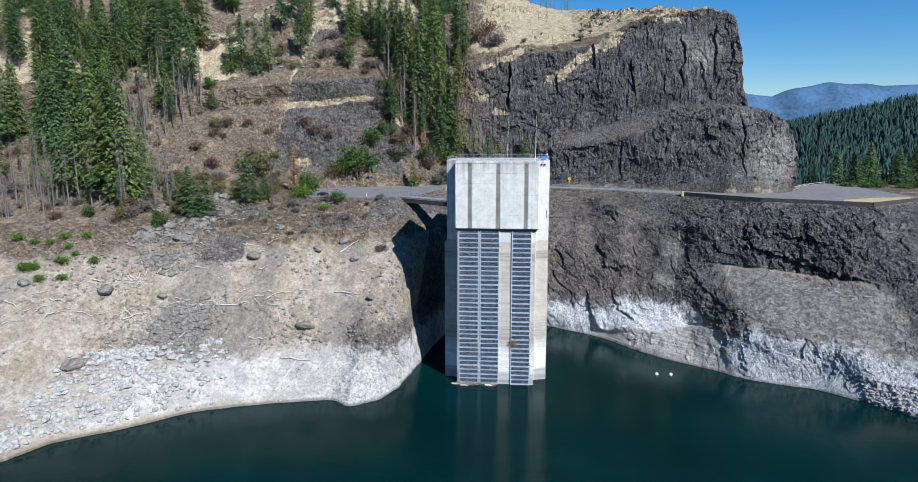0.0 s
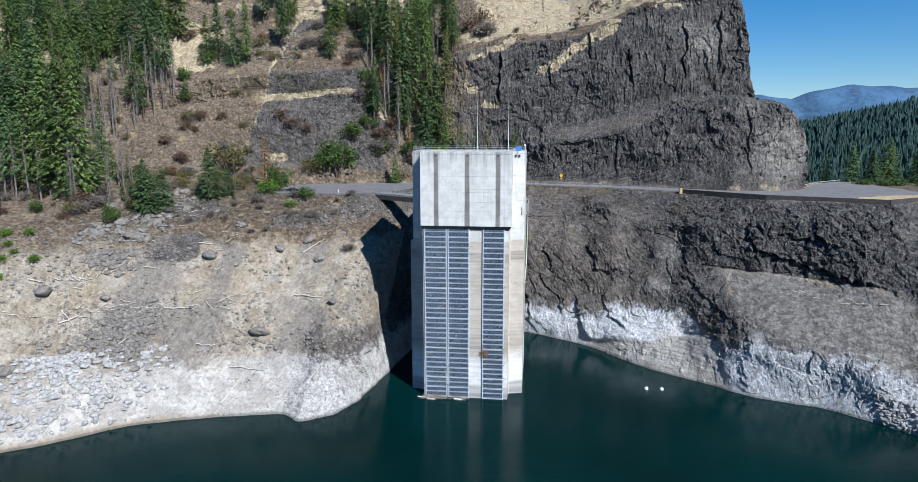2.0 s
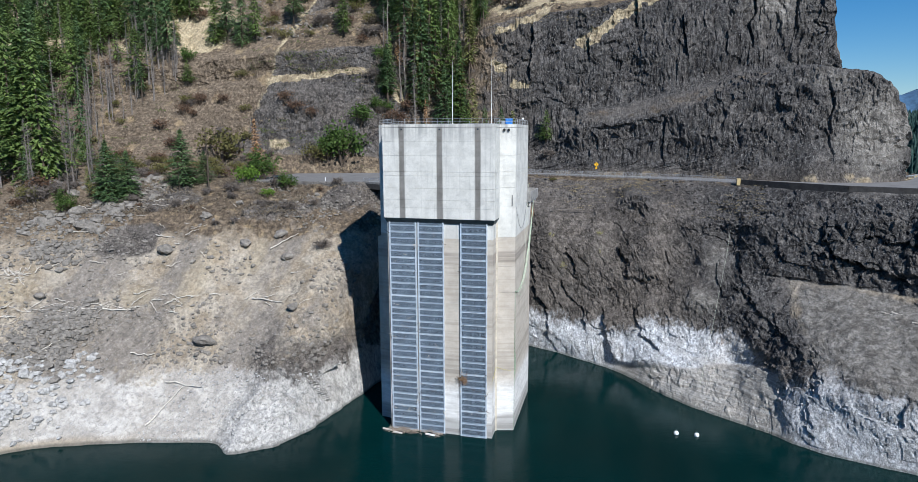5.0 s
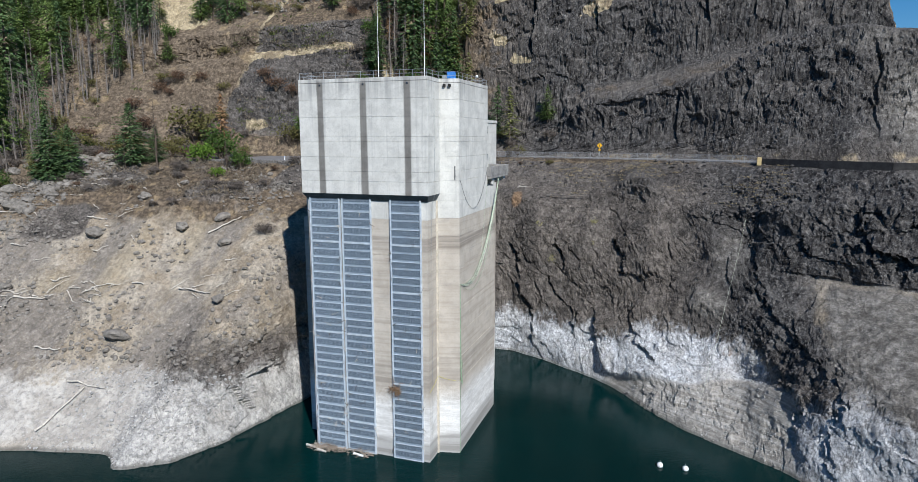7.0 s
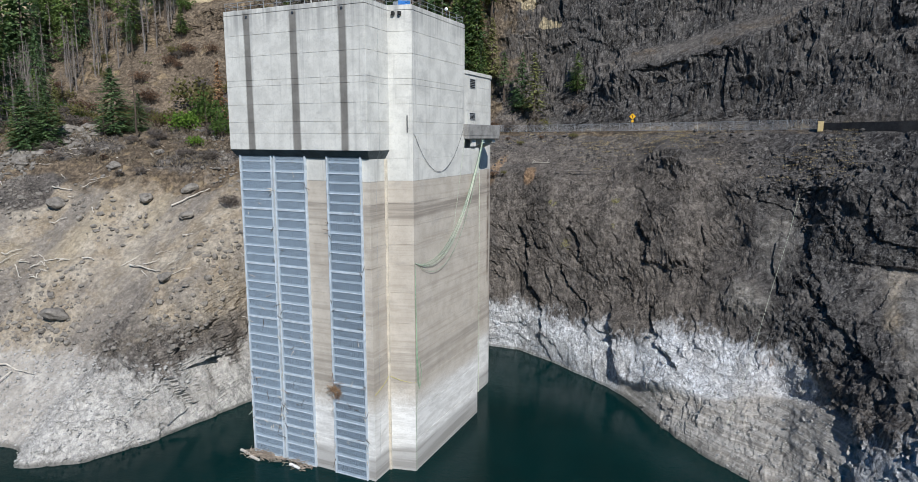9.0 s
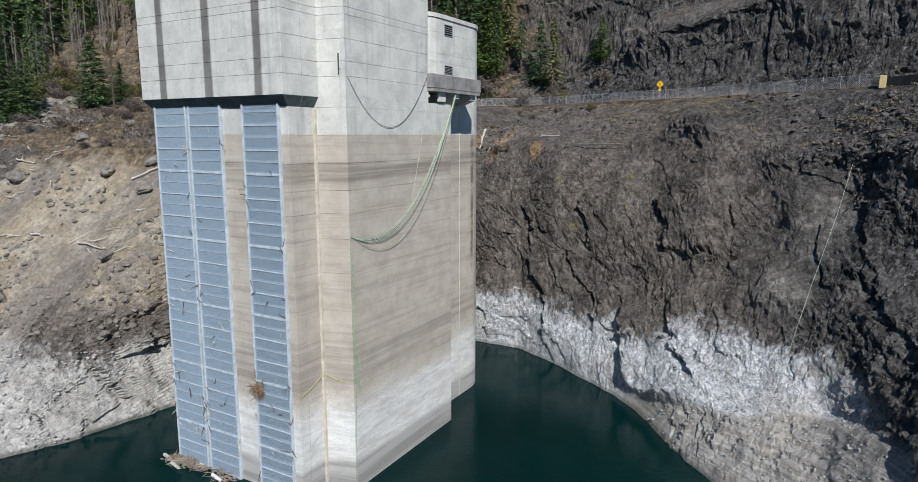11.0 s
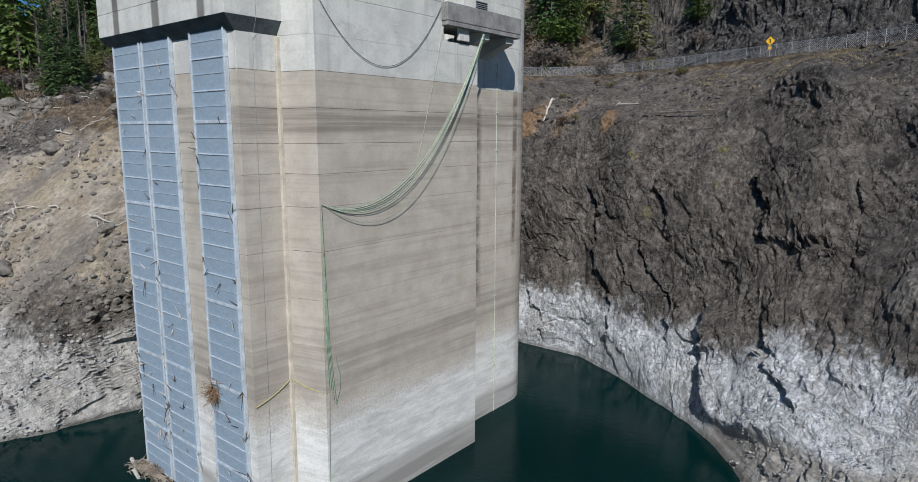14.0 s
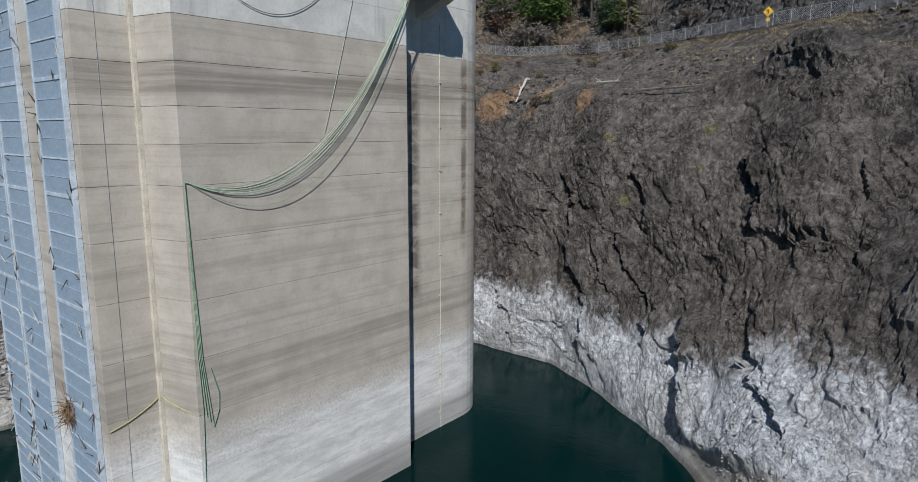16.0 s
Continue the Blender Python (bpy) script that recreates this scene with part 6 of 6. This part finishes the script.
# ---- footbridge ----
bridge = empty("access_bridge", -33, 234, 53, "concrete access bridge with steel railings", "bridge")
BA, BB = Vector((-46.5, 243.6)), Vector((-19.9, 226.2))
bd = (BB - BA).normalized()
bn = Vector((-bd.y, bd.x))
INV_B = Matrix.Translation((-33, 234, 53)).inverted()


def bridge_part(name, bm, mat, label=""):
    ob = part(name, bm, mat, bridge, label)
    ob.matrix_parent_inverse = INV_B
    return ob


def slab(a, b, w0, w1, z0, z1):
    bm = bmesh.new()
    prism(bm, [tuple(a + bn * w0), tuple(b + bn * w0), tuple(b + bn * w1), tuple(a + bn * w1)], z0, z1)
    bmesh.ops.recalc_face_normals(bm, faces=bm.faces)
    return bm


# deck and girders coloured darker to stand for the bridge's shaded side
bridge_part("deck", slab(BA, BB, -0.2, 5.0, 52.5, 53.05), OLD_CONCRETE)
for w in (-0.16, 2.2, 4.4):
    bridge_part("girder", slab(BA, BB, w, w + 0.4, 50.9, 52.5), DARK_STONE, "bridge girder with its shaded side painted dark")
L_ = (BB - BA).length
for w in (-0.1, 4.9):
    for k in range(11):
        c = BA + bd * (L_ * k / 10) + bn * w
        bm = bmesh.new()
        tube(bm, (c.x, c.y, 53.0), (c.x, c.y, 54.2), 0.06, 0.06, 5)
        bridge_part("railing_post", bm, STEEL)
    for z in (53.35, 53.75, 54.18):
        a_, b_ = BA + bn * w, BB + bn * w
        bm = bmesh.new()
        tube(bm, (a_.x, a_.y, z), (b_.x, b_.y, z), 0.05, 0.05, 5)
        bridge_part("rail", bm, STEEL)

# ---- roadside ----
bm = bmesh.new()
run_ = [(-96, 240.6), (-78, 240.6), (-66, 239.6), (-56, 239.6), (-47.5, 242.4)]
for (ax, ay), (bx, by) in zip(run_[:-1], run_[1:]):
    n_ = int(math.hypot(bx - ax, by - ay) / 0.8)
    for k in range(n_):
        for layer in range(3):
            f = (k + 0.5 * (layer % 2)) / n_
            r_ = bmesh.ops.create_icosphere(bm, subdivisions=1, radius=0.5, matrix=Matrix.Translation((ax + (bx - ax) * f, ay + (by - ay) * f - 0.9 + 0.15 * layer, 51.75 + 0.5 * layer)))
            for v in r_["verts"]:
                v.co += Vector((rng.uniform(-0.16, 0.16), rng.uniform(-0.12, 0.12), rng.uniform(-0.16, 0.16)))
tagged(part("stone_wall", bm, plain("roadside_stone", (0.115, 0.108, 0.10), 0.95, 0, 0.8, 0.4), None), "low rough stone wall along the road edge", "wall", kind="structure")

fence = empty("chain_link_fence", 20, 285, 53, "grey chain-link fence along the cliff road", "fence")
FENCE = [(-33, 279.5), (-28, 291.5), (-14, 296.4), (-1, 292.6), (23, 282.6), (40, 275.6), (63.6, 260.6)]
INV_F = Matrix.Translation((20, 285, 53)).inverted()
H_F = 1.95
wire_v, wire_f = [], []
for (ax, ay), (bx, by) in zip(FENCE[:-1], FENCE[1:]):
    l = math.hypot(bx - ax, by - ay)
    n_ = round(l / 3.0)
    a_, b_ = Vector((ax, ay, 52.7)), Vector((bx, by, 52.7))
    for k in range(n_):
        c = a_.lerp(b_, k / n_)
        bm = bmesh.new()
        tube(bm, c, c + Vector((0, 0, H_F + 0.15)), 0.045, 0.045, 5)
        ob = part("post", bm, STEEL, fence)
        ob.matrix_parent_inverse = INV_F
    bm = bmesh.new()
    tube(bm, a_ + Vector((0, 0, H_F)), b_ + Vector((0, 0, H_F)), 0.03, 0.03, 5)
    ob = part("top_rail", bm, STEEL, fence)
    ob.matrix_parent_inverse = INV_F
    step_ = 0.3
    u = (b_ - a_).normalized()
    for k in range(int((l + H_F) / step_)):
        for sg in (-1, 1):
            s0 = k * step_ - H_F
            e0, e1 = (s0, s0 + H_F) if sg > 0 else (s0 + H_F, s0)
            z0_, z1_ = 0.05, H_F
            pa, pb = a_ + u * min(max(e0, 0), l), a_ + u * min(max(e1, 0), l)
            ta = (min(max(e0, 0), l) - e0) / (e1 - e0)
            tb = (min(max(e1, 0), l) - e0) / (e1 - e0)
            pa, pb = pa + Vector((0, 0, z0_ + (z1_ - z0_) * ta)), pb + Vector((0, 0, z0_ + (z1_ - z0_) * tb))
            if (pb - pa).length < 0.05:
                continue
            o = Vector((0, 0, 0.014))
            i0 = len(wire_v)
            wire_v += [pa - o, pb - o, pb + o, pa + o]
            wire_f.append((i0, i0 + 1, i0 + 2, i0 + 3))
ob = new("wire_mesh", mesh_of("wire_mesh", wire_v, wire_f, plain("galvanised_wire", (0.50, 0.51, 0.52), 0.6, 0.2, 2.0, 0.2)))
ob.parent = fence
ob.matrix_parent_inverse = INV_F

sign = empty("warning_sign", 22.0, 292.6, 53.0, "yellow diamond warning sign on a post", "road sign")
bm = bmesh.new()
box(bm, -0.05, 0.05, 0.0, 0.1, -0.3, 4.4)
part("sign_post", bm, STEEL, sign)
bm = bmesh.new()
box(bm, -0.6, 0.6, -0.05, -0.02, -0.6, 0.6, 0.01)
bmesh.ops.transform(bm, matrix=Matrix.Translation((0, 0, 3.7)) @ Matrix.Rotation(radians(45), 4, "Y"), verts=bm.verts)
part("sign_plate", bm, YELLOW, sign)
bm = bmesh.new()
box(bm, -0.09, 0.09, -0.075, -0.055, 3.25, 4.0)
box(bm, -0.3, 0.1, -0.075, -0.055, 3.85, 4.02)
part("sign_symbol", bm, BLACK, sign)
bm = bmesh.new()
box(bm, -0.32, 0.32, -0.05, -0.02, 2.15, 2.7, 0.01)
part("lower_plate", bm, YELLOW, sign)

post = empty("marker_post", -59.5, 243.5, 53.0, "small white roadside marker post", "post")
bm = bmesh.new()
box(bm, -0.12, 0.12, -0.06, 0.06, 0, 1.2, 0.03)
part("post_body", bm, WHITE_PAINT, post)
bm = bmesh.new()
box(bm, -0.07, 0.07, -0.075, -0.062, 0.85, 1.05)
part("reflector", bm, BLUE_PAINT, post)
bm = bmesh.new()
box(bm, 63.6, 64.6, 259.8, 260.6, 52.3, 54.3, 0.06)
tagged(part("wall_pillar", bm, plain("ochre_concrete", (0.42, 0.33, 0.17), 0.9), None), "ochre concrete pillar ending the parapet", "pillar")

# parked car
car = empty("car", -77.5, 245.5, 53.0, "dark car parked on the road shoulder", "car")
car.rotation_euler = (0, 0, radians(12))
bm = bmesh.new()
box(bm, -2.2, 2.2, -0.9, 0.9, 0.32, 0.92, 0.12)
part("body", bm, CAR_BLACK, car)
bm = bmesh.new()
vs_ = box(bm, -1.5, 1.25, -0.82, 0.82, 0.9, 1.48)
for v in vs_:
    if v.co.z > 1.2:
        v.co.x *= 0.72
        v.co.y *= 0.86
bmesh.ops.bevel(bm, geom=bm.edges[:], offset=0.06, segments=2, affect="EDGES")
part("cabin", bm, GLASS, car, "dark glazed cabin")
for wx in (-1.35, 1.35):
    for wy in (-0.86, 0.86):
        bm = bmesh.new()
        tube(bm, (wx, wy - 0.11, 0.33), (wx, wy + 0.11, 0.33), 0.33, 0.33, 16)
        wheel = part("wheel", bm, TYRE, car)
        bm = bmesh.new()
        tube(bm, (wx, wy - 0.12, 0.33), (wx, wy + 0.12, 0.33), 0.2, 0.2, 12)
        part("rim", bm, STEEL, wheel)
for wy in (-0.6, 0.6):
    bm = bmesh.new()
    box(bm, -2.23, -2.15, wy - 0.2, wy + 0.2, 0.6, 0.78, 0.03)
    part("headlight", bm, WHITE_PAINT, car)

# buoys
for x, y in ((44.9, 202.0), (49.3, 202.1)):
    buoy = empty("buoy", x, y, 0, "small white mooring buoy on the water", "buoy", "mooring buoys")
    bm = bmesh.new()
    bmesh.ops.create_uvsphere(bm, u_segments=12, v_segments=8, radius=0.55, matrix=Matrix.Translation((0, 0, 0.25)))
    part("float", bm, WHITE_PAINT, buoy)
    bm = bmesh.new()
    tube(bm, (0, 0, 0.75), (0, 0, 1.15), 0.06, 0.06, 6)
    part("ring_post", bm, STEEL, buoy)

# rope down the cliff
bm = bmesh.new()
cord(bm, [(61.0, 248.5, 41.5), (59.5, 243, 34), (57, 236, 24), (54.5, 229, 13), (51.8, 221, 5)], 0.02, 5)
tagged(part("cliff_line", bm, PALE_ROPE, None), "pale line hanging down the dark cliff", "rope")

# dry grass island in the turnout
bm = bmesh.new()
prism(bm, [(112, 234), (119, 230.4), (128, 236.3), (139, 244), (147, 251), (146, 255.5), (133, 253), (118, 245)], 52.9, 53.1, 0.04)
tagged(part("grass_island", bm, plain("dry_grass_gravel", (0.42, 0.32, 0.18), 0.95, 0, 0.6, 0.4, 0.4), None), "dry straw-coloured grass strip inside the parapet", "grass strip", kind="structure")
# guard rail along the outer edge of the bend
guard = empty("guard_rail", 128, 303, 53, "grey steel guard rail on short posts", "guard rail")
INV_G = Matrix.Translation((128, 303, 53)).inverted()
GUARD = [(118.5, 290.5), (124, 298.5), (130, 306.5), (138, 314.5), (148, 324)]
for (ax, ay), (bx, by) in zip(GUARD[:-1], GUARD[1:]):
    for k in range(3):
        x, y = ax + (bx - ax) * k / 3, ay + (by - ay) * k / 3
        bm = bmesh.new()
        box(bm, x - 0.09, x + 0.09, y - 0.09, y + 0.09, 52.6, 53.95)
        part("post", bm, STEEL, guard).matrix_parent_inverse = INV_G
    bm = bmesh.new()
    tube(bm, (ax, ay, 53.75), (bx, by, 53.75), 0.17, 0.17, 6)
    part("rail", bm, STEEL, guard).matrix_parent_inverse = INV_G
for x, y, h in ((148, 306, 3.4), (155, 303, 3.0), (161, 306, 4.0), (168, 300, 3.2), (176, 303, 3.6), (184, 298, 3.2), (192, 300, 3.6)):
    green_shrub(x, y, h, base=1.7, wide=2.0, z=51.5)

# ---- boulders, rubble and driftwood on the banks ----
STONE = plain("grey_boulder", (0.18, 0.165, 0.145), 0.95, 0, 0.9, 0.5, 0.6)
LIME_STONE = plain("bleached_stone", (0.34, 0.332, 0.315), 0.95, 0, 1.2, 0.5, 0.5)
SHORE_STONE = plain("pale_shore_rock", (0.29, 0.282, 0.268), 0.95, 0, 1.4, 0.6, 0.6)
BASALT_STONE = plain("dark_boulder", (0.09, 0.083, 0.078), 0.95, 0, 0.6, 0.35, 0.6)


def boulder(x, y, r, material, seed, label, squash=0.7):
    bm = bmesh.new()
    bmesh.ops.create_icosphere(bm, subdivisions=3, radius=1.0)
    for v in bm.verts:
        d = v.co.normalized()
        f = 1 + 0.30 * noise.noise(d * 1.3 + Vector((seed, 0, 0))) + 0.10 * noise.noise(d * 4 + Vector((seed, 5, 0)))
        c = noise.cell_vector(d * 1.9 + Vector((seed, 2, 1)))
        v.co = Vector((d.x * 1.25, d.y, d.z * squash)) * r * (f + 0.16 * (c.x - 0.5))
    ob = part("boulder", bm, material, None)
    ob.location = (x, y, drop(x, y) + 0.15 * r)
    ob.rotation_euler = (0.2 * math.sin(seed), 0.2 * math.cos(seed), seed * 1.7)
    return tagged(ob, label, "boulder", "bank boulders")


for i, (x, y, r) in enumerate(((-90.4, 207, 1.9), (-67.4, 189.5, 2.1), (-121.6, 209.9, 2.4), (-124.9, 160.4, 2.6), (-127.3, 180.7, 2.3), (-62, 219.3, 1.5), (-70.1, 214.1, 1.5), (-84.6, 217.7, 1.2), (-130, 217, 1.8), (-138, 219, 1.9), (-112, 186, 1.2), (-105, 180, 1.0), (-100, 190, 1.3), (-79, 226, 1.1), (-57, 213, 1.3), (-48, 199, 1.2), (-95, 172, 1.1), (-149, 175, 1.6), (-116, 205, 1.3), (-127, 205, 1.5))):
    boulder(x, y, r, STONE, i + 1.0, "weathered grey boulder on the bare bank", 0.65)


def rubble(name, spots, material, label, seed):
    """Many small broken stones in one crowd."""
    rng = random.Random(seed)
    t = (1 + 5 ** 0.5) / 2
    ico = np.array([(-1, t, 0), (1, t, 0), (-1, -t, 0), (1, -t, 0), (0, -1, t), (0, 1, t), (0, -1, -t), (0, 1, -t), (t, 0, -1), (t, 0, 1), (-t, 0, -1), (-t, 0, 1)]) / 1.9
    tri = np.array([(0, 11, 5), (0, 5, 1), (0, 1, 7), (0, 7, 10), (0, 10, 11), (1, 5, 9), (5, 11, 4), (11, 10, 2), (10, 7, 6), (7, 1, 8), (3, 9, 4), (3, 4, 2), (3, 2, 6), (3, 6, 8), (3, 8, 9), (4, 9, 5), (2, 4, 11), (6, 2, 10), (8, 6, 7), (9, 8, 1)])
    vs, fs = [], []
    gen = np.random.default_rng(seed)
    for x, y, z, r in spots:
        b = sum(len(v) for v in vs[-1:]) and len(vs) * 12
        s = gen.uniform(0.6, 1.3, 3) * (1, 1, 0.75)
        v = ico * s * r * gen.uniform(0.75, 1.25, (12, 1))
        a = gen.uniform(0, 6.28)
        rot = np.array([[math.cos(a), -math.sin(a), 0], [math.sin(a), math.cos(a), 0], [0, 0, 1]])
        vs.append(v @ rot.T + (x, y, z))
        fs.append(tri + len(fs) * 12)
    V, F = np.concatenate(vs), np.concatenate(fs)
    return tagged(new(name, mesh_of(name, V.tolist(), F.tolist(), material)), label, "rubble", kind="stuff")


def bank_spots(count, x0, x1, l0, l1, r0, r1, seed, gate=None):
    """Places picked on the hillside mesh itself, by stretch and level, small stones far more often than large."""
    gen = np.random.default_rng(seed)
    ok = np.flatnonzero((X > x0) & (X < x1) & (lev > l0) & (lev < l1) & (D[:, 2] > 0.05))
    if gate is not None:
        ok = ok[gen.random(len(ok)) < gate(P[ok])]
    pick_ = gen.choice(ok, count, replace=count > len(ok))
    r = r0 + (r1 - r0) * gen.random(len(pick_)) ** 4
    jit = gen.uniform(-0.4, 0.4, (len(pick_), 3))
    return [(a[0] + j[0], a[1] + j[1], a[2] + 0.1 * q, q) for a, j, q in zip(D[pick_], jit, r)]


def patchy(p):
    return ease(value_noise(p * 0.07, 91), -0.3, 0.5)


rubble("bank_stones", bank_spots(7000, -165, -38, 1.0, 3.9, 0.10, 0.75, 1, patchy), STONE, "scattered grey stones over the bare bank", 3)
rubble("bleached_rubble", bank_spots(4600, -128, -84, 0.1, 1.2, 0.14, 1.2, 2, lambda p: (0.1 + 0.5 * patchy(p)) * ease(p[:, 0], -84, -104)), LIME_STONE, "heap of bleached white rubble near the water", 4)
rubble("bleached_stones", bank_spots(2200, -72, -36, 0.03, 1.0, 0.08, 0.4, 5), LIME_STONE, "small bleached stones near the water", 6)
rubble("shore_rocks", bank_spots(2200, 101, 150, 0.02, 0.5, 0.15, 0.85, 7), SHORE_STONE, "pile of pale angular rocks at the shore", 8)
rubble("shelf_gravel", bank_spots(2400, 36, 66, 0.03, 1.0, 0.05, 0.2, 9), LIME_STONE, "pale gravel on the shore shelf", 10)
rubble("cliff_debris", bank_spots(1500, -16, 72, 2.9, 3.98, 0.10, 0.6, 11, patchy), BASALT_STONE, "dark broken stones below the road", 12)
rubble("slope_rocks", bank_spots(420, -130, -104, 2.7, 3.98, 0.3, 1.9, 15, patchy), STONE, "broken grey rocks below the roadside", 16)
rubble("gully_stones", bank_spots(2600, -130, -96, 1.05, 2.6, 0.16, 1.1, 17, lambda p: ease(value_noise(p * 0.06, 95), 0.1, 0.5)), STONE, "grey broken stones spilled down the bank", 18)
rubble("hill_stones", bank_spots(2600, -220, -30, 8.1, 9.0, 0.2, 1.2, 13, patchy), STONE, "grey stones and ledges on the hillside", 14)


# ---- driftwood logs ----
def log(a, b, r, material=DRIFT, label="bleached driftwood log on the bank", twigs=0, straight=False):
    rng = random.Random(int(a[0] * 10 + a[1]))
    n_ = 7
    pts = []
    for k in range(n_ + 1):
        x, y = a[0] + (b[0] - a[0]) * k / n_, a[1] + (b[1] - a[1]) * k / n_
        pts.append(Vector((x + rng.uniform(-0.12, 0.12), y + rng.uniform(-0.12, 0.12), drop(x, y) + r * 0.8)))
    for k in range(1, n_):
        pts[k].z = max(pts[k].z, 0.5 * (pts[k - 1].z + pts[k + 1].z) - 0.3)
    bm = bmesh.new()
    if straight:
        pts = [pts[0].lerp(pts[-1], k / n_) + Vector((0, 0, 0.2)) for k in range(n_ + 1)]
    cord(bm, pts, r, 6, r * 0.4)
    for q in range(twigs):
        c = pts[rng.randrange(1, n_)]
        tube(bm, c, c + Vector((rng.uniform(-1.2, 1.2), rng.uniform(-1, 1), rng.uniform(0.1, 1.0))), r * 0.4, r * 0.12, 4)
    return tagged(part("driftwood_log", bm, material, None), label, "log", "bank driftwood")


for a, b, r, tw in (((-71.2, 172.2), (-67.5, 181), 0.22, 1), ((-72.4, 181), (-63, 181.8), 0.2, 1), ((-61, 201.6), (-52.4, 201.6), 0.2, 2), ((-62.6, 214.4), (-57.2, 220.3), 0.2, 1), ((-119, 175.6), (-113.5, 180), 0.22, 0), ((-132.5, 181.6), (-128.8, 183), 0.22, 0), ((-83.2, 183), (-78, 184.8), 0.18, 0), ((-96, 188.9), (-88, 192), 0.2, 1), ((-72, 199.3), (-69, 199.8), 0.18, 1), ((-95.3, 209.4), (-90, 210.5), 0.15, 3), ((-120, 178.4), (-115.5, 176.4), 0.2, 0), ((-150, 168), (-144, 166.5), 0.2, 0), ((-139, 172), (-135, 173), 0.2, 0)):
    log(a, b, r, twigs=tw)
log((10.7, 268.0), (21.5, 266.2), 0.24, SNAG, "long grey log lying on the cliff bench", 2, True)
log((-14.3, 274.5), (-12.8, 268.5), 0.3, label="forked bleached stump on the cliff bench", twigs=4)
log((0.5, 272.5), (5.5, 272), 0.15, label="bleached branch on the cliff bench", twigs=4)
rng = random.Random(77)
lines_ = [along(l, np.arange(-300, 220, 0.5)) for l in LINES[:5]]


def on_bank(x, lv):
    i = min(3, int(lv))
    f = lv - i
    ya, yb = (float(np.interp(x, lines_[j][:, 0], lines_[j][:, 1])) for j in (i, i + 1))
    return x, ya + (yb - ya) * f


for k in range(95):
    lv = rng.choice((rng.gauss(1.66, 0.05), rng.gauss(1.7, 0.04), rng.uniform(1.2, 3.3)))
    x = rng.uniform(-118, -76) if k % 2 else rng.uniform(-150, -48)
    a = on_bank(x, lv)
    l, w = rng.uniform(1.2, 4.2), rng.gauss(0, 0.35)
    b = on_bank(x + l * math.cos(w), lv + 0.05 * math.sin(w) * l)
    log(a, b, rng.uniform(0.06, 0.14))
rng = random.Random(78)
for k in range(26):
    x, lv = rng.gauss(-121, 2.0), rng.gauss(2.12, 0.06)
    a = on_bank(x, lv)
    log(a, (a[0] + rng.uniform(-3.4, 3.4), a[1] + rng.uniform(-1.6, 1.6)), rng.uniform(0.07, 0.16), twigs=2)


for k in range(9):
    x = 90 + 2.4 * k + 0.8 * math.sin(k * 5.1)
    lv = 1.72 + 0.05 * math.sin(k * 2.7)
    near_ = np.argmin(np.abs(X - x) * 2 + np.abs(lev - lv) * 20)
    a = Vector(D[near_]) + Vector((0, -0.2, 0.3))
    log(a, a + Vector((1.8 + math.sin(k * 3.3), -0.9, 0.15)), 0.13)

# ---- low brush: twiggy tufts, one crowd ----
def brush(name, spots, material, label, seed, spread_, tall_):
    gen = np.random.default_rng(seed)
    vs, fs = [], []
    for x, y, z, r in spots:
        for _ in range(14):
            o = gen.normal(0, 1, 3) * (r * spread_, r * spread_, 0)
            a, w = gen.uniform(0, 6.28), gen.uniform(0.05, 0.16) * r
            top = np.array((gen.normal(0, 0.4) * r, gen.normal(0, 0.4) * r, gen.uniform(0.4, 1.0) * r * tall_))
            base = np.array((x, y, z - 0.15)) + o
            side = np.array((math.cos(a), math.sin(a), 0)) * w
            b = len(vs)
            vs += [tuple(base), tuple(base + top * 0.55 + side), tuple(base + top), tuple(base + top * 0.55 - side)]
            fs.append((b, b + 1, b + 2, b + 3))
    return tagged(new(name, mesh_of(name, vs, fs, material)), label, "brush", kind="stuff")


def scrub(p):
    return ease(value_noise(p * 0.06, 55) + 0.3 * value_noise(p * 0.2, 56), -0.15, 0.45)


BRUSH_MIX = leaf_material("mixed_dry_brush", (0.10, 0.08, 0.06), (0.32, 0.27, 0.20))
GRASS_TUFT = leaf_material("dry_grass_tufts", (0.22, 0.17, 0.09), (0.46, 0.38, 0.23))
GREEN_MIX = leaf_material("green_undergrowth", (0.05, 0.075, 0.025), (0.16, 0.18, 0.06))
brush("hill_brush", bank_spots(2600, -230, -28, 4.95, 9.3, 0.6, 2.2, 21, scrub), BRUSH_MIX, "dry grey-brown brush over the hillside", 22, 0.7, 0.8)
brush("brow_brush", bank_spots(1500, -200, -44, 2.95, 3.98, 0.5, 1.7, 23, scrub), BRUSH_MIX, "dry brush along the top of the bank", 24, 0.7, 0.8)
brush("undergrowth", bank_spots(1500, -230, -28, 4.95, 9.3, 0.6, 2.4, 25, scrub), GREEN_MIX, "patchy green undergrowth on the hillside", 26, 0.7, 0.7)
brush("grass_tufts", bank_spots(2600, -60, 95, 7.9, 8.9, 0.4, 1.0, 27), GRASS_TUFT, "tufts of dry grass on the butte", 28, 0.8, 0.6)
brush("bench_tufts", bank_spots(900, -34, 70, 3.1, 3.98, 0.3, 0.9, 29, scrub), GRASS_TUFT, "dry grass tufts below the road", 30, 0.8, 0.7)
